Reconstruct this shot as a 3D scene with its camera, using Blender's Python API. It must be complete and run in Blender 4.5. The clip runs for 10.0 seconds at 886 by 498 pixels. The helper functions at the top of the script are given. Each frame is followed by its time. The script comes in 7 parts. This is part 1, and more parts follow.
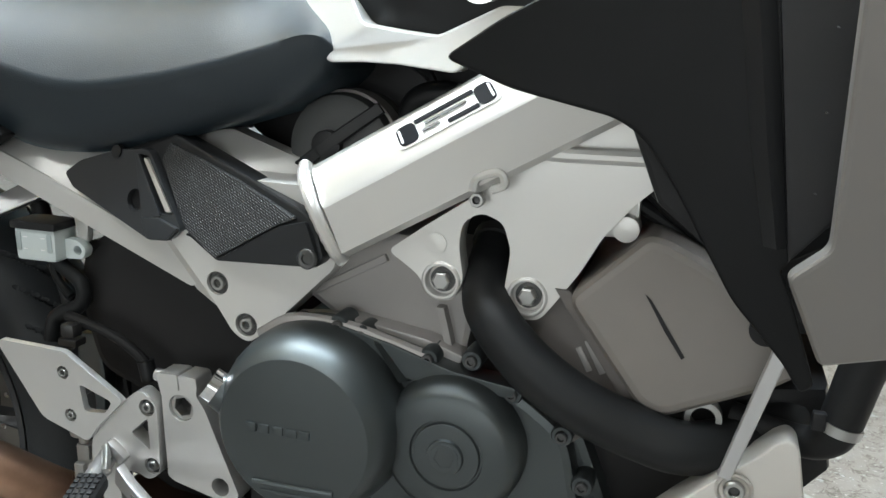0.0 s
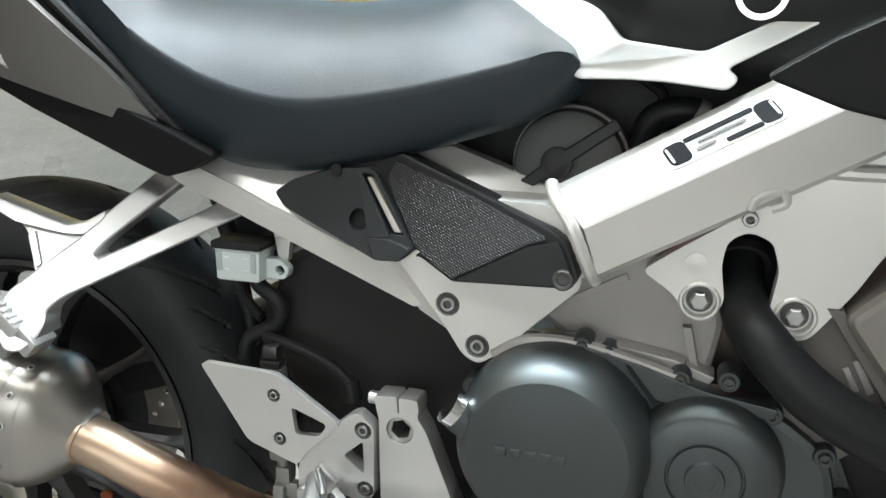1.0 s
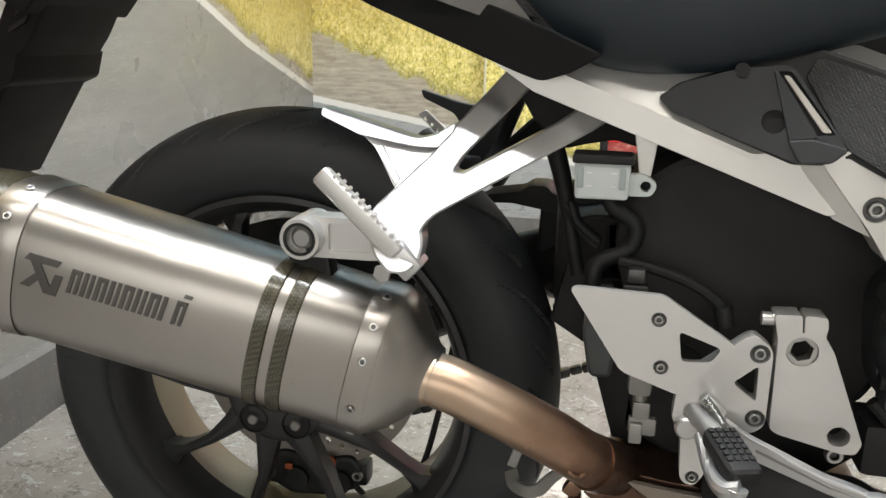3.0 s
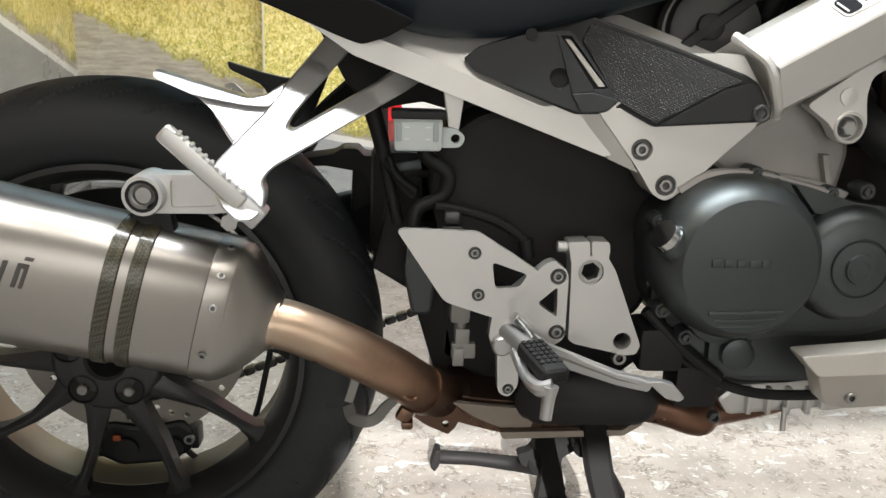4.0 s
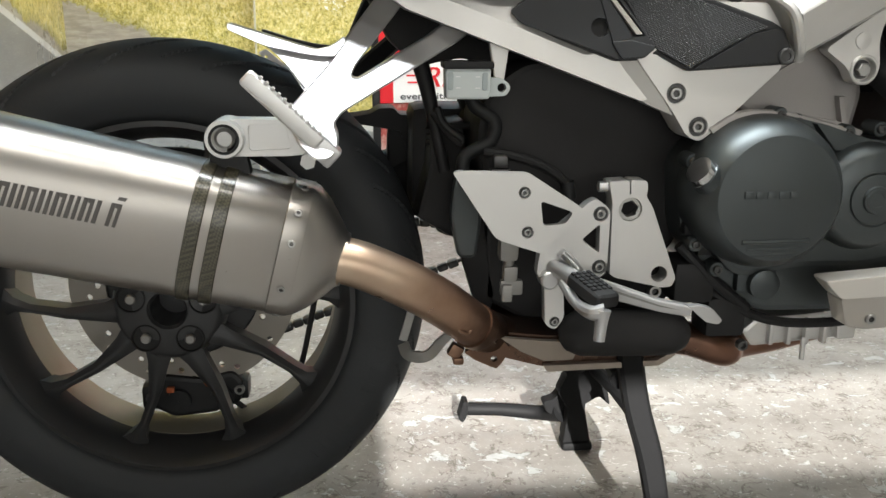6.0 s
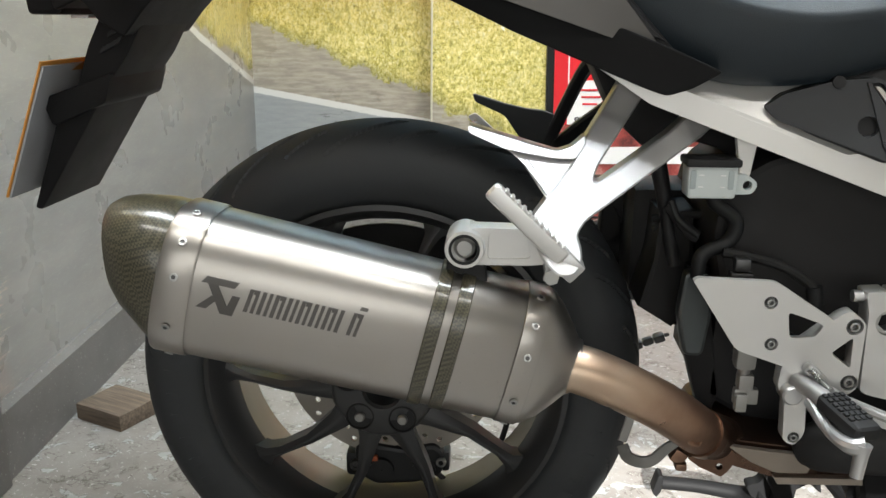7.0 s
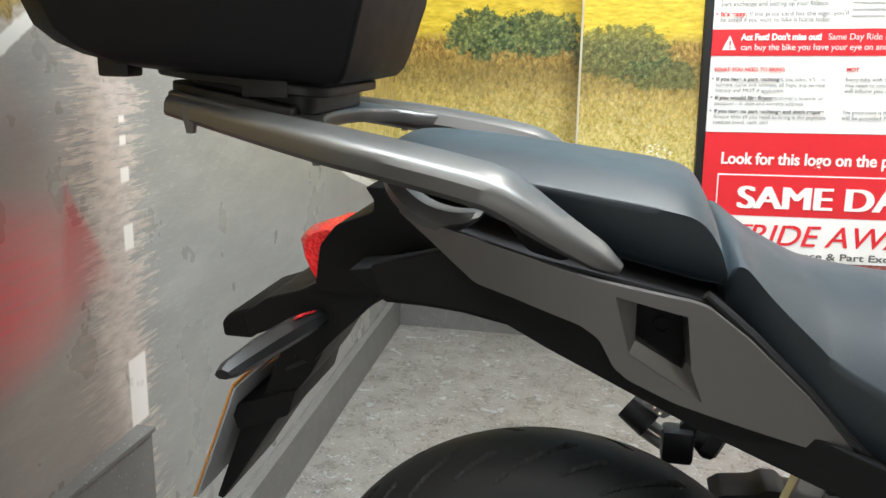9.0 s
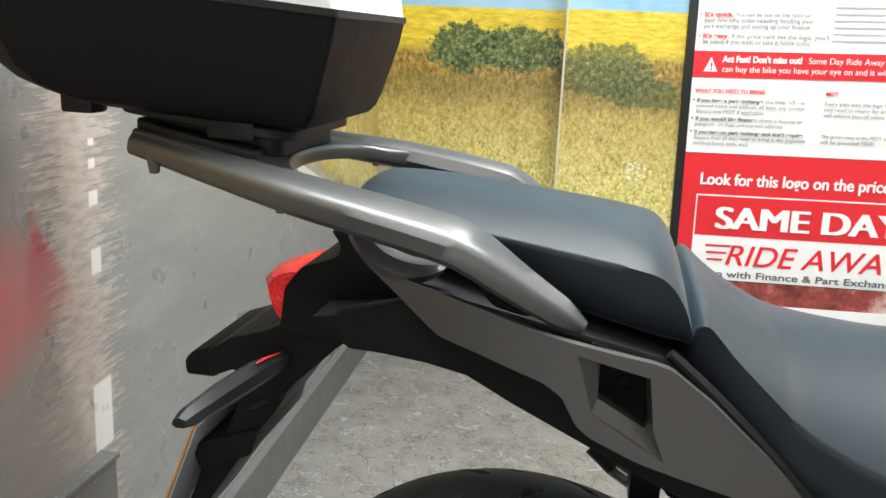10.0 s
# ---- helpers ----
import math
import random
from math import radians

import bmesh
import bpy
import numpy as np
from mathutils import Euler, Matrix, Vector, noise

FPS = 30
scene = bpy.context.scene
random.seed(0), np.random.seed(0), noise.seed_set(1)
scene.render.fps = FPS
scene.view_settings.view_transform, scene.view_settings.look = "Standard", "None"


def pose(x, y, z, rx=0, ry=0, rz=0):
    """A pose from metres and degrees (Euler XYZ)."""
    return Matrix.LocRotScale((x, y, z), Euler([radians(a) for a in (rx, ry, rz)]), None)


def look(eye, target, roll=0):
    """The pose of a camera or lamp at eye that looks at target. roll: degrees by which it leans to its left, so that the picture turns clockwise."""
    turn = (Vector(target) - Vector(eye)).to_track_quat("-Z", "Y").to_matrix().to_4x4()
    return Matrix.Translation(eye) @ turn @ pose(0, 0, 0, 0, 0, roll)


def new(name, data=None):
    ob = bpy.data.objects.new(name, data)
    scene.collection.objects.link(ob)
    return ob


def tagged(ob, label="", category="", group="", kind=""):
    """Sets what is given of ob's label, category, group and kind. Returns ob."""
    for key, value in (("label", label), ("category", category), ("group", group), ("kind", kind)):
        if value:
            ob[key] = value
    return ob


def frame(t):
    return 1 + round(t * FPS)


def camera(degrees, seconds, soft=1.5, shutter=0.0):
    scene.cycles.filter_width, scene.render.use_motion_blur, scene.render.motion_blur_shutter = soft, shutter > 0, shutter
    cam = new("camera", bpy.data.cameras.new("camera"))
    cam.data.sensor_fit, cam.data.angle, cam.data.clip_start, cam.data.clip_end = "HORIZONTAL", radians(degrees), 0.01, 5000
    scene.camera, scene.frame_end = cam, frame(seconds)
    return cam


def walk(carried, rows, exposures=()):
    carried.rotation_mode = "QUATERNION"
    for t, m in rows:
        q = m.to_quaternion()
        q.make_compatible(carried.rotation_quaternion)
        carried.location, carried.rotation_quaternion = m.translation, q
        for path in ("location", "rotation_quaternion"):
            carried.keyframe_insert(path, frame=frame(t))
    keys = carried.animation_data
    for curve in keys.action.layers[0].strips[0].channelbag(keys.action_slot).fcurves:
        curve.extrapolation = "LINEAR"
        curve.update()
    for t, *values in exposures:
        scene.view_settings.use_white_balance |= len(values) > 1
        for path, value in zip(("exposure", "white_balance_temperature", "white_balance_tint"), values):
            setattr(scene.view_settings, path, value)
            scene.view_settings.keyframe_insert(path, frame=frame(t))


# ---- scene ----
cam = camera(55.4, 10.0)
PATH = [
    (0, (0.987, -0.817, 0.829), (0.401, 1.028, 0.328), 1.5),
    (0.5, (0.883, -0.837, 0.822), (0.3, 1.008, 0.316), 1.3),
    (1, (0.78, -0.865, 0.838), (0.207, 0.984, 0.336), 1.0),
    (1.5, (0.664, -0.894, 0.866), (0.22, 0.979, 0.322), 0.9),
    (2, (0.534, -0.909, 0.827), (0.103, 0.975, 0.313), 1.2),
    (2.2, (0.506, -0.894, 0.809), (0.006, 0.971, 0.286), 0.4),
    (3.3, (0.335, -0.951, 0.728), (0.074, 0.97, 0.239), 1.5),
    (3.5, (0.332, -0.969, 0.729), (0.195, 0.963, 0.228), 1.4),
    (4, (0.319, -1.017, 0.717), (0.456, 0.912, 0.209), 1.8),
    (4.5, (0.287, -1.052, 0.697), (0.513, 0.868, 0.184), 1.7),
    (5, (0.271, -1.077, 0.68), (0.507, 0.84, 0.162), 1.3),
    (5.2, (0.266, -1.084, 0.672), (0.502, 0.835, 0.161), 1.1),
    (6.3, (0.2, -1.078, 0.678), (0.367, 0.846, 0.158), 0.5),
    (6.5, (0.179, -1.064, 0.695), (0.251, 0.868, 0.184), 0.3),
    (7, (0.134, -1.017, 0.776), (0.01, 0.904, 0.232), 0.5),
    (7.5, (0.118, -0.972, 0.885), (-0.093, 0.947, 0.362), 0.4),
    (8, (0.097, -0.953, 0.991), (-0.185, 0.963, 0.492), 0.3),
    (8.5, (0.069, -0.948, 1.059), (-0.289, 0.956, 0.563), 0.4),
    (9, (0.059, -0.946, 1.111), (-0.346, 0.951, 0.623), 0.9),
    (9.5, (0.054, -0.937, 1.148), (-0.358, 0.957, 0.657), 2.0),
    (10, (0.071, -0.922, 1.156), (-0.296, 0.982, 0.669), 2.4),
]
walk(cam, [(t, look(eye, target, roll)) for t, eye, target, roll in PATH], exposures=[(0.0, 0.24, 5950, 5), (1.0, 0.39, 6050, 5), (2.0, 0.49, 6400, 9), (3.5, 0.00, 6500, 10), (5.0, 0.00, 6450, 9), (6.5, 0.02, 6350, 8), (8.0, 0.06, 6250, 8), (10.0, -0.05, 6300, 8)])

# ---------------------------------------------------------------- light
scene.view_settings.exposure = 0.0
world = bpy.data.worlds.new("world")
scene.world = world
world.use_nodes = True
wbg = world.node_tree.nodes["Background"]
sky = world.node_tree.nodes.new("ShaderNodeTexSky")
sky.sky_type, sky.sun_disc, sky.sun_elevation, sky.sun_rotation = "NISHITA", False, radians(24), radians(180)
world.node_tree.links.new(sky.outputs[0], wbg.inputs["Color"])
wbg.inputs["Strength"].default_value = 0.08


def area_lamp(name, m, sx, sy, power, colour=(1, 1, 1)):
    data = bpy.data.lights.new(name, "AREA")
    data.shape, data.size, data.size_y, data.energy, data.color = "RECTANGLE", sx, sy, power, colour
    ob = new(name, data)
    ob.matrix_world = m
    return ob


# daylight through the shop front behind the camera
area_lamp("shop_front_daylight", pose(0.6, -3.95, 1.0, 90, 0, 0), 3.9, 1.4, 25, (1.0, 0.96, 0.90))
# low sun through a made-up high slot in the unseen shop front, along +y
sun_data = bpy.data.lights.new("sun", "SUN")
sun_data.energy, sun_data.angle, sun_data.color = 20.0, radians(0.4), (1.0, 0.96, 0.90)
new("sun", sun_data).matrix_world = look((0, -9.0, 4.0), (0, -9.0 + math.cos(radians(24)), 4.0 - math.sin(radians(24))))
# a short tube across the display bay; the pier shades the recess beside it
area_lamp("ceiling_bay_light", pose(0.36, 0.95, 2.72, 0, 0, 0), 0.14, 0.55, 22, (1.0, 0.95, 0.88))
# ceiling tubes right over the display
for lx, pw in ((-0.55, 66), (0.55, 73)):
    area_lamp("ceiling_tube_light", pose(lx, -0.05, 2.72, 0, 0, 0), 1.25, 0.6, pw, (0.94, 0.985, 1.0))
# weaker unseen panels over the aisle; last two added to brighten the shop side
for lx, ly, pw in ((-0.3, -1.6, 16), (1.2, -1.6, 16), (2.4, 1.7, 30), (3.4, 1.4, 25)):
    area_lamp("ceiling_fill_light", pose(lx, ly, 2.72, 0, 0, 0), 1.2, 0.3, pw, (1.0, 0.95, 0.88))


# ---------------------------------------------------------------- node helpers
class Nodes:
    def __init__(self, name):
        self.mat = bpy.data.materials.new(name)
        self.mat.use_nodes = True
        self.t = self.mat.node_tree
        self.b = self.t.nodes["Principled BSDF"]
        self.tc = self.t.nodes.new("ShaderNodeTexCoord")

    def link(self, a, b):
        self.t.links.new(a, b)

    def put(self, socket, v):
        if hasattr(v, "links"):
            self.link(v, socket)
        elif isinstance(v, (tuple, list)) and len(v) == 3 and socket.type == "RGBA":
            socket.default_value = (*v, 1)
        else:
            socket.default_value = v

    def math(self, op, a, b=0.0, clamp=False):
        n = self.t.nodes.new("ShaderNodeMath")
        n.operation, n.use_clamp = op, clamp
        self.put(n.inputs[0], a)
        self.put(n.inputs[1], b)
        return n.outputs[0]

    def coord(self, kind="Object", scale=(1, 1, 1), rot=(0, 0, 0)):
        n = self.t.nodes.new("ShaderNodeMapping")
        self.link(self.tc.outputs[kind], n.inputs["Vector"])
        n.inputs["Scale"].default_value = scale
        n.inputs["Rotation"].default_value = [radians(a) for a in rot]
        return n.outputs[0]

    def xyz(self, kind="Object"):
        n = self.t.nodes.new("ShaderNodeSeparateXYZ")
        self.link(self.tc.outputs[kind], n.inputs[0])
        return n.outputs

    def noise(self, scale, detail=4, rough=0.55, vec=None, distortion=0.0):
        n = self.t.nodes.new("ShaderNodeTexNoise")
        n.inputs["Scale"].default_value, n.inputs["Detail"].default_value = scale, detail
        n.inputs["Roughness"].default_value, n.inputs["Distortion"].default_value = rough, distortion
        self.link(vec or self.tc.outputs["Object"], n.inputs["Vector"])
        return n.outputs["Fac"]

    def voronoi(self, scale, vec=None, feature="F1"):
        n = self.t.nodes.new("ShaderNodeTexVoronoi")
        n.feature = feature
        n.inputs["Scale"].default_value = scale
        self.link(vec or self.tc.outputs["Object"], n.inputs["Vector"])
        return n.outputs

    def ramp(self, fac, *stops, mode="LINEAR"):
        n = self.t.nodes.new("ShaderNodeValToRGB")
        n.color_ramp.interpolation = mode
        e = n.color_ramp.elements
        while len(e) < len(stops):
            e.new(0.5)
        for el, (p, c) in zip(e, stops):
            el.position = p
            el.color = (c, c, c, 1) if isinstance(c, (int, float)) else (*c, 1)
        self.put(n.inputs[0], fac)
        return n.outputs["Color"]

    def mix(self, fac, a, b, how="MIX"):
        n = self.t.nodes.new("ShaderNodeMix")
        n.data_type, n.blend_type = "RGBA", how
        self.put(n.inputs[0], fac)
        self.put(n.inputs[6], a)
        self.put(n.inputs[7], b)
        return n.outputs[2]

    def bump(self, height, strength=0.2, distance=0.001):
        n = self.t.nodes.new("ShaderNodeBump")
        n.inputs["Strength"].default_value, n.inputs["Distance"].default_value = strength, distance
        self.put(n.inputs["Height"], height)
        self.link(n.outputs[0], self.b.inputs["Normal"])

    def set(self, **kw):
        for k, v in kw.items():
            self.put(self.b.inputs[k.replace("_", " ")], v)
        return self.mat


def plain(name, colour, rough=0.5, metal=0.0, vary=0.12, grain=600, bump=0.08, spec=0.5, coat=0.0):
    """Paint, plastic or metal with blotches, dust and fine grain."""
    n = Nodes(name)
    big = n.noise(9, 5)
    small = n.noise(grain, 2)
    dark = tuple(c * (1 - vary) for c in colour)
    light = tuple(min(1, c * (1 + vary)) for c in colour)
    col = n.mix(big, dark, light)
    r = n.ramp(n.noise(23, 5), (0.3, max(0.03, rough - 0.03)), (0.7, min(1, rough + 0.05)))
    n.bump(small, bump, 0.0006)
    return n.set(Base_Color=col, Roughness=r, Metallic=metal, Specular_IOR_Level=spec, Coat_Weight=coat)


M = {}
M["frame_paint"] = plain("silver_frame_paint", (0.68, 0.67, 0.65), 0.34, 0.5, 0.04, 900, 0.05)
M["alloy"] = plain("cast_alloy", (0.66, 0.655, 0.645), 0.36, 0.75, 0.07, 700, 0.12)
M["alloy_bright"] = plain("bright_alloy", (0.56, 0.56, 0.565), 0.32, 0.85, 0.05, 700, 0.03)
M["dark_alloy"] = plain("grimy_alloy", (0.26, 0.255, 0.245), 0.45, 0.6, 0.25, 260, 0.2)
M["steel"] = plain("bolt_steel", (0.45, 0.45, 0.44), 0.32, 0.95, 0.15, 400, 0.05)
M["disc_steel"] = plain("worn_disc_steel", (0.27, 0.25, 0.225), 0.38, 0.6, 0.12, 300, 0.1)
M["dark_steel"] = plain("dark_bolt_steel", (0.10, 0.10, 0.10), 0.4, 0.8, 0.2, 400, 0.05)
M["engine_black"] = plain("engine_cover_paint", (0.082, 0.092, 0.095), 0.38, 0.75, 0.08, 900, 0.06)
M["engine_grey"] = plain("engine_casting", (0.36, 0.345, 0.335), 0.5, 0.5, 0.12, 420, 0.25)
M["head_grey"] = plain("head_cover_paint", (0.235, 0.215, 0.200), 0.5, 0.35, 0.14, 60, 0.12)
M["cover_grey"] = plain("satin_grey_cover_plastic", (0.034, 0.036, 0.039), 0.36, 0.2, 0.1, 900, 0.12, 0.4)
M["duct_grey"] = plain("duct_plastic", (0.06, 0.062, 0.062), 0.45, 0.0, 0.12, 500, 0.1, 0.4)
M["barrel_grey"] = plain("sooty_barrel_casting", (0.15, 0.138, 0.13), 0.55, 0.4, 0.2, 300, 0.3)
M["brass_gold"] = plain("print_gold", (0.55, 0.40, 0.10), 0.45, 0.0, 0.05, 200, 0.02)
M["black"] = plain("black_plastic", (0.0135, 0.0135, 0.0145), 0.5, 0.0, 0.25, 700, 0.15, 0.3)
# black plastic darkened further to hold the shade inside the tail pocket
M["pocket_shade"] = plain("shaded_pocket_plastic", (0.005, 0.005, 0.0055), 0.6, 0.0, 0.2, 700, 0.1, 0.08)
M["black_satin"] = plain("black_satin_plastic", (0.013, 0.0135, 0.0145), 0.4, 0.0, 0.15, 800, 0.1, 0.3)
M["black_gloss"] = plain("black_gloss_plastic", (0.012, 0.012, 0.013), 0.2, 0.0, 0.1, 800, 0.03, 0.5)
M["fairing_black"] = plain("fairing_black_plastic", (0.0065, 0.0068, 0.0072), 0.42, 0.0, 0.1, 1000, 0.05, 0.15)
M["cover_black"] = plain("matt_black_cover", (0.018, 0.0175, 0.018), 0.62, 0.0, 0.2, 300, 0.2, 0.3)
M["tail_black"] = plain("textured_tail_plastic", (0.0115, 0.0115, 0.012), 0.55, 0.0, 0.15, 900, 0.2, 0.06)
M["case_grey"] = plain("textured_case_plastic", (0.009, 0.0092, 0.0105), 0.5, 0.0, 0.12, 700, 0.2, 0.1)
M["guard_black"] = plain("mudguard_plastic", (0.0095, 0.0095, 0.010), 0.5, 0.0, 0.15, 900, 0.15, 0.12)
M["grey_panel"] = plain("matt_grey_panel_paint", (0.172, 0.166, 0.160), 0.38, 0.85, 0.05, 1200, 0.05)
M["rack_grey"] = plain("grab_rail_paint", (0.125, 0.124, 0.122), 0.38, 0.7, 0.06, 900, 0.06)
M["silver_plastic"] = plain("silver_body_paint", (0.50, 0.50, 0.49), 0.42, 0.25, 0.03, 1100, 0.03)
M["fairing_silver"] = plain("warm_silver_fairing_paint", (0.47, 0.445, 0.41), 0.38, 0.25, 0.04, 1100, 0.04)
M["taupe_fairing"] = plain("taupe_fairing_paint", (0.20, 0.188, 0.178), 0.42, 0.35, 0.04, 1100, 0.04)
M["rubber"] = plain("rubber", (0.012, 0.012, 0.0125), 0.6, 0.0, 0.2, 350, 0.2, 0.3)
M["hose"] = plain("hose_rubber", (0.0085, 0.0092, 0.0100), 0.50, 0.0, 0.15, 500, 0.15, 0.3)
M["shield_brown"] = plain("tarnished_steel", (0.30, 0.255, 0.215), 0.45, 0.5, 0.3, 60, 0.15)
M["wheel"] = plain("wheel_paint", (0.048, 0.049, 0.051), 0.36, 0.45, 0.12, 600, 0.08)
# wheel's inner rim in a lighter tan that stands for reflected light
M["rim_lit"] = plain("lit_inner_rim", (0.32, 0.295, 0.235), 0.42, 0.5, 0.25, 120, 0.1)
M["stand_black"] = plain("stand_paint", (0.0065, 0.0065, 0.007), 0.62, 0.0, 0.2, 500, 0.1, 0.15)
M["white"] = plain("white_plastic", (0.78, 0.79, 0.79), 0.45, 0.0, 0.04, 500, 0.05)
M["white_trim"] = plain("white_trim_paint", (0.72, 0.72, 0.70), 0.5, 0.0, 0.06, 300, 0.05)
M["translucent"] = plain("clouded_reservoir_plastic", (0.55, 0.60, 0.60), 0.35, 0.0, 0.1, 200, 0.05)
M["clouded_dark"] = plain("clouded_dark_plastic", (0.36, 0.41, 0.42), 0.3, 0.0, 0.1, 200, 0.05)
M["orange"] = plain("rusty_orange_paint", (0.42, 0.10, 0.03), 0.45, 0.0, 0.1, 300, 0.05)
M["plate_yellow"] = plain("plate_edge_yellow", (0.62, 0.27, 0.045), 0.45, 0.0, 0.05, 300, 0.03)
M["plate_back"] = plain("plate_back_grey", (0.34, 0.35, 0.37), 0.4, 0.0, 0.06, 300, 0.03)
M["print_white"] = plain("print_white", (0.85, 0.85, 0.84), 0.4, 0.0, 0.02, 200, 0.02)
M["print_red"] = plain("print_red", (0.70, 0.02, 0.03), 0.4, 0.0, 0.05, 200, 0.02)
M["print_grey"] = plain("print_grey", (0.13, 0.13, 0.135), 0.5, 0.0, 0.05, 200, 0.02)
M["print_pale"] = plain("print_pale_grey", (0.45, 0.45, 0.46), 0.5, 0.0, 0.05, 200, 0.02)
M["etched_mark"] = plain("etched_mark_grey", (0.10, 0.095, 0.09), 0.45, 0.5, 0.2, 200, 0.05)
M["print_black"] = plain("print_black", (0.008, 0.009, 0.012), 0.5, 0.0, 0.05, 200, 0.02, 0.1)
M["blue_print"] = plain("print_blue", (0.04, 0.08, 0.35), 0.4, 0.0, 0.05, 200, 0.02)
M["chrome"] = plain("chrome", (0.75, 0.75, 0.76), 0.12, 1.0, 0.03, 200, 0.02)
M["edge_strip"] = plain("edge_strip", (0.55, 0.53, 0.42), 0.4, 0.0, 0.1, 200, 0.03)
M["wall_paint"] = plain("wall_paint", (0.62, 0.61, 0.58), 0.7, 0.0, 0.06, 150, 0.1)
M["ceiling_paint"] = plain("ceiling_paint", (0.75, 0.75, 0.73), 0.8, 0.0, 0.04, 150, 0.1)
M["shutter"] = plain("shutter_grey", (0.22, 0.23, 0.24), 0.45, 0.3, 0.1, 200, 0.1)


def vinyl():
    n = Nodes("seat_vinyl")
    v = n.voronoi(900)
    col = n.mix(n.noise(6, 5), (0.014, 0.0200, 0.0255), (0.020, 0.027, 0.0335))
    n.bump(v["Distance"], 0.25, 0.0005)
    r = n.ramp(n.noise(14, 5), (0.3, 0.38), (0.7, 0.48))
    return n.set(Base_Color=col, Roughness=r, Specular_IOR_Level=0.36, Sheen_Weight=0.11, Sheen_Roughness=0.3, Sheen_Tint=(0.55, 0.82, 1.0, 1.0))


def tread():
    n = Nodes("tyre_rubber")
    col = n.mix(n.noise(7, 6), (0.021, 0.0235, 0.026), (0.030, 0.033, 0.036))
    dust = n.ramp(n.noise(60, 6), (0.62, 0.0), (0.8, 0.35))
    n.bump(n.noise(260, 4), 0.3, 0.0008)
    return n.set(Base_Color=n.mix(dust, col, (0.035, 0.034, 0.032)), Roughness=0.62, Specular_IOR_Level=0.4)


def titanium():
    """Brushed round the can; slightly warm."""
    n = Nodes("brushed_titanium")
    br = n.noise(40, 6, 0.7, n.coord(scale=(1, 30, 30)))
    col = n.mix(n.noise(5, 3), (0.40, 0.38, 0.355), (0.48, 0.458, 0.432))
    col = n.mix(n.ramp(br, (0.35, 0.0), (0.75, 0.25)), col, (0.40, 0.38, 0.35))
    n.bump(br, 0.04, 0.0004)
    return n.set(Base_Color=col, Roughness=n.ramp(br, (0.3, 0.27), (0.7, 0.38)), Metallic=1.0)


def heat_pipe():
    """Titanium pipe tinted gold, then brown towards the engine, with smudges."""
    n = Nodes("heat_tinted_pipe")
    x = n.xyz()[0]
    fac = n.math("ADD", n.math("MULTIPLY", n.math("SUBTRACT", x, 0.20), 2.1), n.math("MULTIPLY", n.math("SUBTRACT", n.noise(14, 5), 0.5), 0.35), True)
    col = n.ramp(fac, (0.0, (0.58, 0.46, 0.35)), (0.16, (0.50, 0.35, 0.25)), (0.28, (0.36, 0.22, 0.15)), (0.40, (0.13, 0.078, 0.055)), (0.8, (0.10, 0.066, 0.052)), (1.0, (0.24, 0.13, 0.09)))
    n.bump(n.noise(300, 3), 0.06, 0.0005)
    return n.set(Base_Color=col, Roughness=n.ramp(n.noise(20, 5), (0.3, 0.24), (0.7, 0.42)), Metallic=0.9)


def carbon():
    n = Nodes("carbon_fibre")
    w = n.t.nodes.new("ShaderNodeTexChecker")
    w.inputs["Scale"].default_value = 420
    n.link(n.coord(rot=(0, 15, 45)), w.inputs["Vector"])
    w.inputs["Color1"].default_value, w.inputs["Color2"].default_value = (0.030, 0.027, 0.018, 1), (0.085, 0.078, 0.05, 1)
    return n.set(Base_Color=w.outputs[0], Roughness=0.28, Coat_Weight=0.5)


def embossed():
    """Dark panel pressed with rows of small lozenges."""
    n = Nodes("embossed_side_plastic")
    o = n.xyz()
    u = n.math("ADD", o[0], n.math("MULTIPLY", o[2], 0.45))
    v = n.math("SUBTRACT", o[2], n.math("MULTIPLY", o[0], -0.45))
    p = n.math("ADD", n.math("MULTIPLY", u, 1050), n.math("MULTIPLY", v, 1400))
    q = n.math("SUBTRACT", n.math("MULTIPLY", u, 1050), n.math("MULTIPLY", v, 1400))
    h = n.math("MULTIPLY", n.math("SINE", p), n.math("SINE", q))
    n.bump(n.math("MAXIMUM", h, -0.2), 0.65, 0.0012)
    col = n.mix(n.noise(8, 4), (0.017, 0.018, 0.019), (0.026, 0.027, 0.027))
    return n.set(Base_Color=col, Roughness=0.42)


def red_lens(name, c):
    n = Nodes(name)
    v = n.voronoi(220)
    n.bump(v["Distance"], 0.8, 0.003)
    # orange flecks mixed into the colour stand for glints in the lens
    spark = n.ramp(n.noise(260, 3, 0.6), (0.62, 0.0), (0.68, 0.45))
    col = n.mix(spark, n.mix(v["Distance"], c, tuple(min(1, q * 1.6 + 0.02) for q in c)), (1.0, 0.36 * c[0], 0.20 * c[0]))
    return n.set(Base_Color=col, Roughness=0.16, Specular_IOR_Level=0.4)


